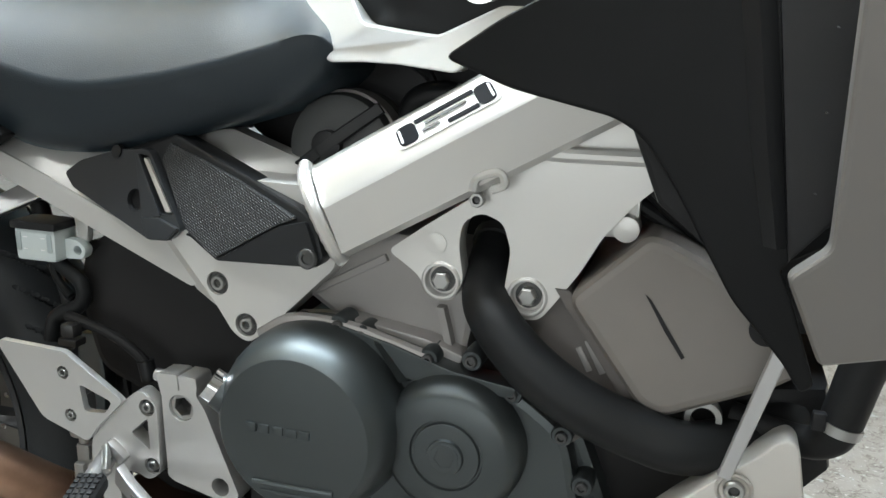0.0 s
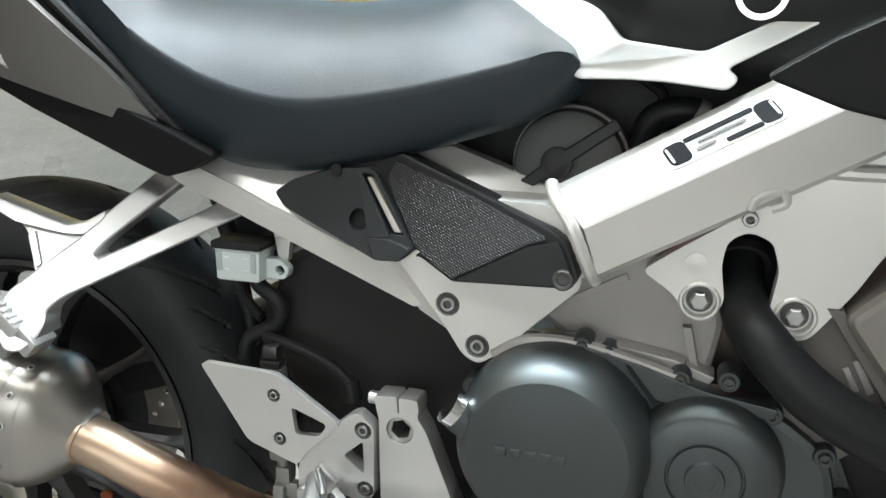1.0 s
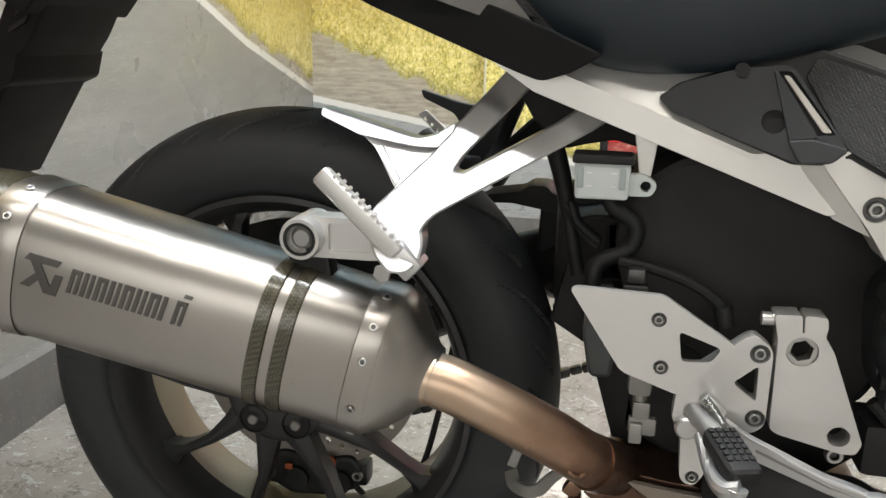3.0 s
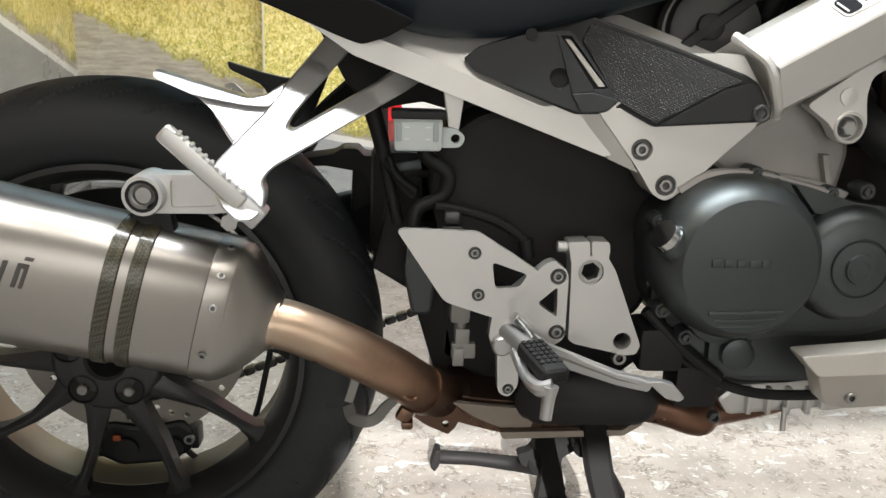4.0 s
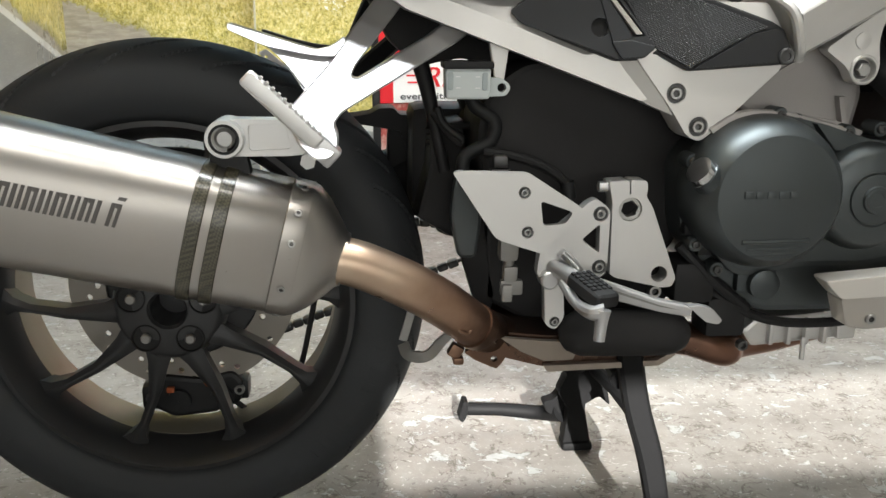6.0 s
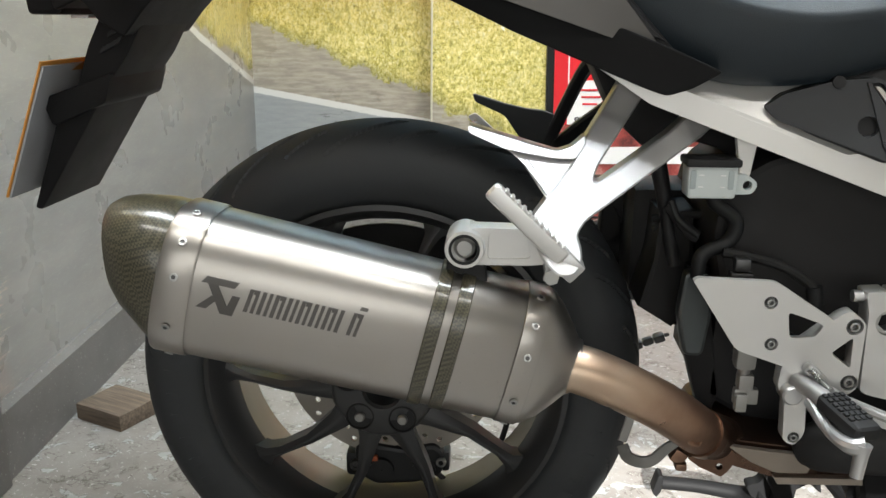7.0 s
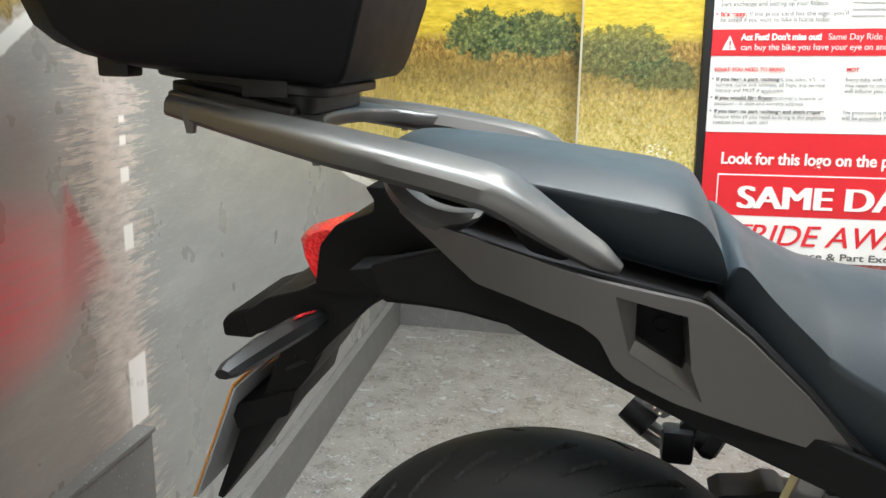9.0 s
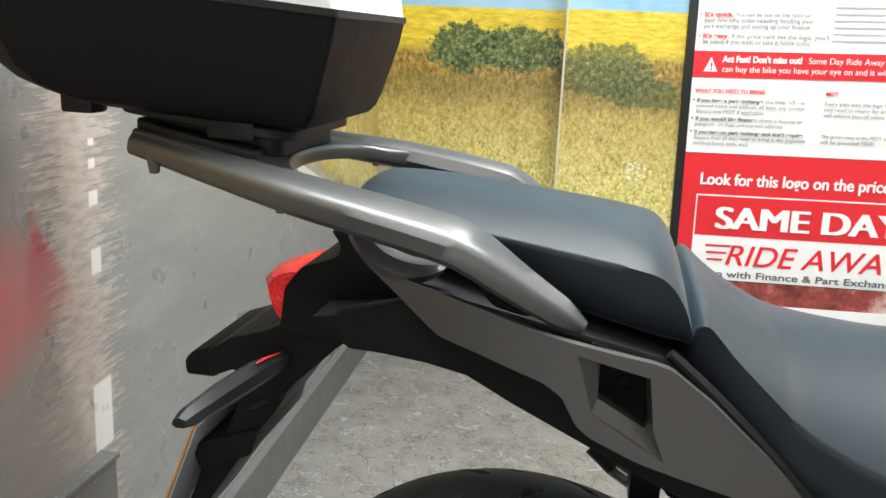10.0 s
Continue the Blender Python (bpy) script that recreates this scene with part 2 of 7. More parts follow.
def floor_vinyl():
    """Worn grey-beige vinyl: brown squiggles, a few pale blue flakes, white chips and dirt."""
    n = Nodes("speckled_floor_vinyl")
    base = n.mix(n.noise(2.4, 6), (0.152, 0.141, 0.130), (0.228, 0.212, 0.196))
    base = n.mix(n.ramp(n.noise(11, 6, 0.65), (0.4, 0.0), (0.62, 0.5)), base, (0.275, 0.264, 0.246))
    vec = n.coord(scale=(1.0, 1.25, 1), rot=(0, 0, 24))
    ring = n.math("ABSOLUTE", n.math("SUBTRACT", n.noise(19, 5, 0.62, vec, 0.7), 0.61))
    blue = n.ramp(n.noise(19, 5, 0.62, vec, 0.7), (0.605, 0.0), (0.615, 0.75))
    c = n.mix(blue, base, (0.33, 0.345, 0.345))
    c = n.mix(n.ramp(ring, (0.004, 0.7), (0.010, 0.0)), c, (0.06, 0.05, 0.042))
    for scale, gate, seed in ((24, 15, 0), (33, 19, 40), (29, 17, 77)):
        line = n.math("ABSOLUTE", n.math("SUBTRACT", n.noise(scale, 4, 0.6, n.coord(rot=(0, 0, seed)), 0.9), 0.5))
        on = n.ramp(n.noise(gate, 3, 0.5, n.coord(rot=(0, 0, 20 + seed)), 0.6), (0.55, 0.0), (0.60, 1.0))
        c = n.mix(n.math("MULTIPLY", n.ramp(line, (0.014, 0.7), (0.028, 0.0)), on), c, (0.060, 0.047, 0.037))
    flake = n.noise(13, 5, 0.6, n.coord(scale=(1, 1.6, 1), rot=(0, 0, -30)), 0.9)
    c = n.mix(n.ramp(flake, (0.645, 0.0), (0.655, 0.7)), c, (0.38, 0.395, 0.40))
    chip = n.ramp(n.noise(90, 4, 0.6, vec, 0.5), (0.63, 0.0), (0.65, 0.8))
    c = n.mix(chip, c, (0.46, 0.45, 0.43))
    fleck = n.ramp(n.noise(210, 3, 0.6, vec, 0.3), (0.62, 0.0), (0.66, 0.35))
    c = n.mix(fleck, c, (0.38, 0.37, 0.355))
    dirt = n.ramp(n.noise(4, 8, 0.65), (0.45, 0.0), (0.75, 0.4))
    c = n.mix(dirt, c, (0.10, 0.092, 0.083))
    n.bump(n.noise(150, 4), 0.15, 0.001)
    return n.set(Base_Color=c, Roughness=n.ramp(n.noise(8, 5), (0.3, 0.32), (0.7, 0.55)))


def wood():
    n = Nodes("dirty_wood")
    g = n.noise(18, 6, 0.6, n.coord(scale=(0.6, 8, 8)))
    n.bump(g, 0.3, 0.001)
    return n.set(Base_Color=n.ramp(g, (0.3, (0.045, 0.034, 0.025)), (0.7, (0.16, 0.12, 0.085))), Roughness=0.8)


M["vinyl"], M["tyre"], M["titanium"], M["pipe"], M["carbon"] = vinyl(), tread(), titanium(), heat_pipe(), carbon()
M["embossed"], M["red_lens"], M["amber_lens"] = embossed(), red_lens("red_lens", (1.0, 0.012, 0.016)), red_lens("amber_lens", (0.40, 0.012, 0.015))
M["floor"], M["wood"] = floor_vinyl(), wood()


def mural(name, side):
    """Printed wall picture: a road with a white edge line, verge, dry grass, a shrub, a yellow field and sky. side: the wall's own width axis (0 x, 1 y)."""
    n = Nodes(name)
    o = n.xyz()
    w, z = o[side], o[2]
    wob = n.math("SUBTRACT", n.noise(9, 5), 0.5)
    fine = n.math("SUBTRACT", n.noise(70, 4), 0.5)

    def step(v, soft=0.004):
        return n.math("ADD", n.math("DIVIDE", v, soft), 0.5, True)

    # the height of the white edge line along the wall
    if side == 0:
        line = n.math("SUBTRACT", 0.352, n.math("MULTIPLY", w, 0.170))
        above = n.math("SUBTRACT", z, line)
    else:
        # falls towards the back corner
        line = n.math("SUBTRACT", 1.245, n.math("ADD", n.math("MULTIPLY", w, 0.365), n.math("MULTIPLY", n.math("MULTIPLY", n.math("MAXIMUM", n.math("SUBTRACT", w, 1.5), 0.0), -0.08), 1.0)))
        right = n.math("SUBTRACT", z, line)
        left = n.math("SUBTRACT", z, n.math("ADD", 1.115, n.math("MULTIPLY", w, 0.55)))
        above = n.math("MAXIMUM", right, left)
    # tarmac
    streak = n.noise(16, 7, 0.65, n.coord(scale=(1, 1.4, 5)))
    tar = n.mix(streak, (0.235, 0.25, 0.255), (0.40, 0.415, 0.415)) if side == 0 else n.mix(n.noise(7, 8, 0.7, n.coord(scale=(1, 1, 4.5), rot=(34, 0, 0))), (0.18, 0.18, 0.173), (0.315, 0.312, 0.296))
    crack = n.math("SUBTRACT", 0.012, n.math("ABSOLUTE", n.math("SUBTRACT", n.noise(5, 8, 0.6, n.coord(scale=(1, 1, 3.0))), 0.5)))
    tar = n.mix(n.math("MULTIPLY", step(crack, 0.006), n.ramp(n.noise(3.1, 2), (0.55, 0.0), (0.62, 0.8))), tar, (0.03, 0.03, 0.032)) if side == 0 else tar
    tar = n.mix(n.ramp(n.noise(240, 2), (0.66, 0.0), (0.74, 0.55)), tar, (0.42, 0.42, 0.40))
    if side == 1:
        lane = n.noise(4, 9, 0.66, n.coord(scale=(1, 0.8, 3.6), rot=(34, 0, 0)))
        tar = n.mix(n.ramp(lane, (0.25, 0.3), (0.58, 0.0)), tar, (0.17, 0.172, 0.165))
        tar = n.mix(n.ramp(lane, (0.53, 0.0), (0.66, 0.2)), tar, (0.40, 0.385, 0.36))
        tar = n.mix(n.ramp(n.noise(52, 6, 0.65, n.coord(scale=(1, 0.8, 5), rot=(10, 0, 0))), (0.55, 0.0), (0.70, 0.3)), tar, (0.47, 0.46, 0.44))
        # worn centre line: dashes in perspective on a pale patched strip, and a blurred red car beyond
        u = n.math("SUBTRACT", w, n.math("SUBTRACT", 0.197, n.math("MULTIPLY", n.math("SUBTRACT", z, 0.6), -0.02)))
        jag = n.noise(19, 7, 0.75, n.coord(scale=(1, 0.5, 7)))
        pale = step(n.math("SUBTRACT", n.math("ADD", 0.072, n.math("MULTIPLY", n.math("SUBTRACT", jag, 0.5), 0.55)), n.math("ABSOLUTE", n.math("ADD", u, 0.03))), 0.01)
        tar = n.mix(n.math("MULTIPLY", pale, 0.85), tar, n.ramp(n.noise(30, 5, 0.6, n.coord(scale=(1, 1, 3))), (0.35, (0.36, 0.30, 0.265)), (0.6, (0.52, 0.45, 0.40))))
        for z0, z1, half in ((0.485, 0.60, 0.026), (0.778, 0.818, 0.0135), (0.885, 0.908, 0.012), (0.942, 0.957, 0.009), (0.977, 0.987, 0.008)):
            band = n.math("MULTIPLY", step(n.math("SUBTRACT", z, z0)), step(n.math("SUBTRACT", z1, z)))
            dash = n.math("MULTIPLY", band, step(n.math("SUBTRACT", half, n.math("ABSOLUTE", n.math("SUBTRACT", u, 0.012)))))
            tar = n.mix(dash, tar, (0.72, 0.69, 0.66))
        du, dz = n.math("DIVIDE", n.math("ADD", w, 0.17), 0.31), n.math("DIVIDE", n.math("SUBTRACT", z, 0.79), 0.15)
        blob = n.math("SUBTRACT", 1.0, n.math("ADD", n.math("MULTIPLY", du, du), n.math("MULTIPLY", dz, dz)), True)
        haze = n.math("MULTIPLY", step(n.math("SUBTRACT", n.math("MULTIPLY", n.math("SUBTRACT", 1.0, z), 0.33), w), 0.03), 0.6)
        tar = n.mix(haze, tar, n.mix(n.noise(12, 6, 0.65, n.coord(scale=(1, 1, 4))), (0.20, 0.17, 0.155), (0.34, 0.295, 0.27)))
        smear = n.ramp(n.noise(22, 6, 0.7, n.coord(scale=(1, 0.5, 4), rot=(20, 0, 0))), (0.3, 0.45), (0.7, 1.0))
        tar = n.mix(n.math("MULTIPLY", n.math("POWER", blob, 1.1), smear), tar, (0.72, 0.10, 0.11))
        spike = n.math("SUBTRACT", n.math("MULTIPLY", n.math("SUBTRACT", 0.905, z), 0.42), n.math("ABSOLUTE", n.math("SUBTRACT", w, n.math("SUBTRACT", 0.06, n.math("MULTIPLY", n.math("SUBTRACT", z, 0.905), 0.25)))))
        spike = n.math("MULTIPLY", step(spike, 0.02), n.math("MULTIPLY", n.math("SUBTRACT", z, 0.72), 8.0, True))
        tar = n.mix(n.math("MULTIPLY", spike, 0.6), tar, (0.40, 0.02, 0.03))
    # verge, grass, field, sky
    verge = n.mix(n.noise(40, 5), (0.30, 0.27, 0.215), (0.44, 0.40, 0.33))
    blade = n.noise(66, 9, 0.82, n.coord(scale=(1.2, 1.2, 0.85)), 0.8)
    near = n.ramp(blade, (0.34, (0.13, 0.125, 0.03)), (0.43, (0.48, 0.41, 0.10)), (0.50, (0.82, 0.70, 0.21)), (0.60, (0.93, 0.88, 0.55)))
    near = n.mix(n.math("MULTIPLY", n.math("SUBTRACT", 0.62, n.math("ADD", above, n.math("MULTIPLY", wob, 0.5))), 1.1, True), near, n.ramp(blade, (0.35, (0.09, 0.105, 0.025)), (0.46, (0.46, 0.41, 0.09)), (0.60, (0.86, 0.76, 0.32)))) if side == 0 else near
    far_z = n.math("MULTIPLY", n.math("SUBTRACT", z, 0.62), 2.4, True)
    dry = n.ramp(n.noise(70, 10, 0.85, n.coord(scale=(1, 1, 0.6)), 0.5), (0.40, (0.085, 0.055, 0.018)), (0.48, (0.30, 0.185, 0.045)), (0.56, (0.50, 0.335, 0.085)), (0.66, (0.74, 0.60, 0.27)))
    grass = n.mix(far_z, near, dry)
    clump = n.ramp(n.noise(15, 6, 0.7, n.coord(scale=(1, 1, 1.6)), 0.6), (0.48, 0.0), (0.66, 0.35))
    grass = n.mix(n.math("MULTIPLY", clump, n.math("SUBTRACT", 1.0, n.math("MULTIPLY", far_z, 0.8))), grass, n.ramp(blade, (0.34, (0.045, 0.06, 0.015)), (0.5, (0.27, 0.26, 0.06)), (0.66, (0.70, 0.62, 0.22))))
    leafy = n.voronoi(95, n.coord(scale=(1.2, 1.2, 0.8)))
    grass = n.mix(n.ramp(leafy["Distance"], (0.5, 0.0), (0.9, 0.22)), grass, (0.06, 0.07, 0.018))
    if side == 0:
        grass = n.mix(step(n.math("SUBTRACT", n.math("ADD", z, n.math("MULTIPLY", wob, 0.05)), 1.115), 0.04), grass, n.ramp(n.noise(50, 5, 0.6, n.coord(scale=(0.5, 0.5, 2))), (0.3, (0.52, 0.37, 0.02)), (0.6, (0.78, 0.60, 0.06)), (0.8, (0.86, 0.70, 0.16))))
        for cx, cz, rx, rz in ((-0.47, 1.12, 0.13, 0.085), (-0.27, 1.125, 0.17, 0.075), (0.02, 1.075, 0.17, 0.085), (0.16, 1.0, 0.13, 0.05)):
            dx, dz = n.math("DIVIDE", n.math("SUBTRACT", w, cx), rx), n.math("DIVIDE", n.math("SUBTRACT", z, cz), rz)
            r2 = n.math("ADD", n.math("MULTIPLY", dx, dx), n.math("MULTIPLY", dz, dz))
            leaf = n.noise(34, 7, 0.75)
            inside = step(n.math("SUBTRACT", n.math("ADD", 1.0, n.math("MULTIPLY", n.math("SUBTRACT", leaf, 0.5), 4.5)), r2), 0.2)
            shrub = n.ramp(n.noise(62, 9, 0.8), (0.40, (0.010, 0.026, 0.012)), (0.5, (0.055, 0.10, 0.04)), (0.58, (0.22, 0.26, 0.09)), (0.66, (0.45, 0.44, 0.15)))
            grass = n.mix(n.math("MULTIPLY", inside, 0.95 if cx < -0.1 else 0.78), grass, shrub)
        # a clump of white flowers
        fx, fz = n.math("DIVIDE", n.math("SUBTRACT", w, 0.166), 0.055), n.math("DIVIDE", n.math("SUBTRACT", z, 0.740), 0.035)
        bed = n.math("SUBTRACT", 1.0, n.math("ADD", n.math("MULTIPLY", fx, fx), n.math("MULTIPLY", fz, fz)), True)
        bloom = n.ramp(n.noise(75, 3, 0.5, n.coord(scale=(1, 1, 1.6))), (0.56, 0.0), (0.60, 1.0))
        grass = n.mix(n.math("MULTIPLY", bloom, n.math("MULTIPLY", bed, 3.0, True)), grass, (0.90, 0.90, 0.84))
        dark = n.math("MULTIPLY", step(n.math("SUBTRACT", 0.05, n.math("ABSOLUTE", n.math("SUBTRACT", z, n.math("ADD", 0.985, n.math("MULTIPLY", wob, 0.1))))), 0.05), 0.35)
        grass = n.mix(dark, grass, (0.10, 0.09, 0.03))
        grass = n.mix(step(n.math("SUBTRACT", z, 1.262), 0.006), grass, n.ramp(n.noise(3, 5), (0.3, (0.22, 0.45, 0.66)), (0.7, (0.42, 0.62, 0.76))))
    edge = n.math("MAXIMUM", n.math("SUBTRACT", 0.070, n.math("MULTIPLY", w, 0.22)), 0.018) if side == 0 else 0.035
    rag = n.math("ADD", n.math("ADD", above, n.math("MULTIPLY", wob, 0.12)), n.math("MULTIPLY", fine, 0.06))
    root = n.math("SUBTRACT", 1.0, n.math("DIVIDE", n.math("SUBTRACT", rag, edge), 0.05), True)
    grass = n.mix(n.math("MULTIPLY", root, 0.5), grass, (0.06, 0.07, 0.02))
    slabs = n.ramp(n.noise(26, 5, 0.6, n.coord(scale=(0.5, 0.5, 3))), (0.40, (0.27, 0.24, 0.20)), (0.55, (0.40, 0.36, 0.30)), (0.7, (0.50, 0.46, 0.39)))
    verge = n.mix(0.65, verge, slabs)
    col = n.mix(step(n.math("SUBTRACT", rag, edge), 0.012), verge, grass)
    col = n.mix(step(n.math("SUBTRACT", n.math("ADD", above, n.math("MULTIPLY", fine, 0.006)), 0.012), 0.004), n.mix(0.12, (0.72, 0.71, 0.68), tar), col)
    col = n.mix(step(n.math("ADD", n.math("ADD", above, n.math("MULTIPLY", fine, 0.006)), 0.012), 0.004), tar, col)
    n.bump(n.noise(400, 2), 0.05, 0.0005)
    return n.set(Base_Color=col, Roughness=n.ramp(n.noise(6, 4), (0.3, 0.24), (0.7, 0.36)))


M["mural_back"], M["mural_left"] = mural("printed_mural_back", 0), mural("printed_mural_left", 1)


def skirt_mat():
    n = Nodes("grey_skirting_print")
    c = n.mix(n.noise(14, 7, 0.65), (0.082, 0.080, 0.077), (0.165, 0.162, 0.156))
    c = n.mix(n.ramp(n.noise(170, 3), (0.64, 0.0), (0.72, 0.5)), c, (0.45, 0.44, 0.42))
    n.bump(n.noise(120, 4), 0.15, 0.001)
    return n.set(Base_Color=c, Roughness=0.5)


M["skirting"] = skirt_mat()


# ---------------------------------------------------------------- mesh helpers
def finish(name, bm, mat, parent=None, label="", smooth=35):
    bmesh.ops.remove_doubles(bm, verts=bm.verts, dist=1e-6)
    bmesh.ops.recalc_face_normals(bm, faces=bm.faces)
    me = bpy.data.meshes.new(name)
    cap = bm.faces.layers.int.get("cap")
    for f in bm.faces:
        f.smooth = not (cap and f[cap])
    for e in bm.edges:
        if len(e.link_faces) == 2 and e.calc_face_angle(0) > radians(smooth):
            e.smooth = False
    bm.to_mesh(me)
    bm.free()
    for m in (mat if isinstance(mat, (list, tuple)) else [mat]):
        me.materials.append(m)
    ob = new(name, me)
    if parent:
        ob.parent = parent
    if label:
        tagged(ob, label)
    return ob


def part(name, bm, mat, parent, label="", smooth=35):
    return finish(name, bm, mat, parent, label, smooth)


def thing(name, label, category, at=(0, 0, 0), group="", kind=""):
    ob = new(name)
    ob.location = at
    ob.empty_display_size = 0.05
    return tagged(ob, label, category, group, kind)


def plate(pts, y0, y1, bevel=0.002, holes=(), shear=0.0, x0=0.0, seg=2, lean=0.0, z0=0.0):
    """A plate in the x-z plane between y0 and y1, outline pts, with holes and rounded edges."""
    bm = bmesh.new()
    edges = []
    for loop in (pts, *holes):
        vs = [bm.verts.new((x, y0, z)) for x, z in loop]
        edges += [bm.edges.new((a, b)) for a, b in zip(vs, vs[1:] + vs[:1])]
    if holes:
        bmesh.ops.triangle_fill(bm, use_beauty=True, use_dissolve=False, edges=edges)
    else:
        bm.faces.new([v for v in bm.verts])
    geo = bmesh.ops.extrude_face_region(bm, geom=bm.faces[:])
    for v in geo["geom"]:
        if isinstance(v, bmesh.types.BMVert):
            v.co.y = y1
    bmesh.ops.recalc_face_normals(bm, faces=bm.faces)
    if bevel:
        rim = [e for e in bm.edges if len(e.link_faces) == 2 and e.calc_face_angle(0) > radians(40) and abs(e.verts[0].co.y - e.verts[1].co.y) < 1e-6]
        bmesh.ops.bevel(bm, geom=rim, offset=bevel, segments=seg, affect="EDGES", profile=0.6, clamp_overlap=True)
    cap = bm.faces.layers.int.new("cap")
    bmesh.ops.recalc_face_normals(bm, faces=bm.faces)
    for f in bm.faces:
        f[cap] = int(abs(f.normal.y) > 0.97)
    if lean:
        for v in bm.verts:
            v.co.y += lean * (v.co.z - z0)
    if shear:
        for v in bm.verts:
            v.co.y += shear * (v.co.x - x0)
    return bm


def rounded(pts, r, n=4):
    """The outline with each corner rounded to radius r (or less where edges are short)."""
    out = []
    for i, p in enumerate(pts):
        a, b, c = Vector(pts[i - 1]), Vector(p), Vector(pts[(i + 1) % len(pts)])
        d1, d2 = (a - b), (c - b)
        ln = min(r, d1.length * 0.45, d2.length * 0.45)
        s, e = b + d1.normalized() * ln, b + d2.normalized() * ln
        for k in range(n + 1):
            t = k / n
            q = s * (1 - t) ** 2 + b * 2 * t * (1 - t) + e * t * t
            out.append((q.x, q.y))
    return out


def circle(cx, cz, r, n=20, turn=0.0):
    return [(cx + r * math.cos(turn + 2 * math.pi * i / n), cz + r * math.sin(turn + 2 * math.pi * i / n)) for i in range(n)]


def lathe(profile, seg=48, centre=(0, 0, 0), axis="y", closed=False):
    """Rings of (radius, height) turned round an axis through centre."""
    bm = bmesh.new()
    rings = []
    for r, h in profile:
        ring = []
        for i in range(seg):
            a = 2 * math.pi * i / seg
            p = {"y": (r * math.cos(a), h, r * math.sin(a)), "z": (r * math.cos(a), r * math.sin(a), h), "x": (h, r * math.cos(a), r * math.sin(a))}[axis]
            ring.append(bm.verts.new(Vector(p) + Vector(centre)))
        rings.append(ring)
    pairs = list(zip(rings, rings[1:])) + ([(rings[-1], rings[0])] if closed else [])
    for a, b in pairs:
        for i in range(seg):
            j = (i + 1) % seg
            bm.faces.new((a[i], a[j], b[j], b[i]))
    if not closed:
        for ring, (r, h) in ((rings[0], profile[0]), (rings[-1], profile[-1])):
            if r > 1e-4:
                bm.faces.new(ring)
    return bm


def spline(pts, n=8):
    """Catmull-Rom through points."""
    P = [Vector(p) for p in pts]
    P = [2 * P[0] - P[1]] + P + [2 * P[-1] - P[-2]]
    out = []
    for i in range(1, len(P) - 2):
        a, b, c, d = P[i - 1:i + 3]
        for k in range(n):
            t = k / n
            out.append(0.5 * (2 * b + (c - a) * t + (2 * a - 5 * b + 4 * c - d) * t * t + (3 * b - a - 3 * c + d) * t ** 3))
    out.append(P[-2])
    return out


def tube(pts, r, seg=14, n=8, ribs=0, rib_depth=0.0, flat=1.0, smooth_path=True):
    """A pipe along points; r one radius or one for each point; ribs: rings along it."""
    path = spline(pts, n) if smooth_path else [Vector(p) for p in pts]
    m = len(path)
    rad = [r] * m if isinstance(r, (int, float)) else [float(np.interp(i / (m - 1), np.linspace(0, 1, len(r)), r)) for i in range(m)]
    bm = bmesh.new()
    up = Vector((0, 1, 0.02))
    rings = []
    for i, p in enumerate(path):
        d = (path[min(i + 1, m - 1)] - path[max(i - 1, 0)]).normalized()
        s = d.cross(up).normalized()
        u = s.cross(d).normalized()
        k = rad[i] - (rib_depth if ribs and i % 2 else 0)
        rings.append([bm.verts.new(p + s * k * math.cos(2 * math.pi * j / seg) + u * k * flat * math.sin(2 * math.pi * j / seg)) for j in range(seg)])
    for a, b in zip(rings, rings[1:]):
        for j in range(seg):
            q = (j + 1) % seg
            bm.faces.new((a[j], a[q], b[q], b[j]))
    bm.faces.new(rings[0])
    bm.faces.new(rings[-1])
    return bm


def loft(rings, caps=True):
    """Skin over rings of points, all of one count."""
    bm = bmesh.new()
    R = [[bm.verts.new(p) for p in ring] for ring in rings]
    n = len(R[0])
    for a, b in zip(R, R[1:]):
        for i in range(n):
            j = (i + 1) % n
            bm.faces.new((a[i], a[j], b[j], b[i]))
    if caps:
        bm.faces.new(R[0])
        bm.faces.new(R[-1])
    return bm


def bar(path, wid, dep, n=5):
    """A cast bar along a path: chamfered oblong section, wid in the x-z plane, dep across."""
    P = spline(path, n)
    m = len(P)
    rings = []
    for i, p in enumerate(P):
        w = float(np.interp(i / (m - 1), np.linspace(0, 1, len(wid)), wid)) / 2
        d = (P[min(i + 1, m - 1)] - P[max(i - 1, 0)]).normalized()
        s = Vector((-d.z, 0, d.x)).normalized()
        u = d.cross(s).normalized()
        h, c = dep / 2, min(w, dep / 2) * 0.4
        rings.append([p + s * a + u * b for a, b in ((-w + c, -h), (w - c, -h), (w, -h + c), (w, h - c), (w - c, h), (-w + c, h), (-w, h - c), (-w, -h + c))])
    return loft(rings)


def rbox(cx, cy, cz, sx, sy, sz, bevel=0.003, m=None, seg=2):
    bm = bmesh.new()
    bmesh.ops.create_cube(bm, size=1)
    for v in bm.verts:
        v.co = Vector((v.co.x * sx, v.co.y * sy, v.co.z * sz))
    if bevel:
        bmesh.ops.bevel(bm, geom=bm.edges[:], offset=min(bevel, 0.45 * min(sx, sy, sz)), segments=seg, affect="EDGES", profile=0.6)
    bm.transform(Matrix.Translation((cx, cy, cz)) @ (m or Matrix()))
    return bm


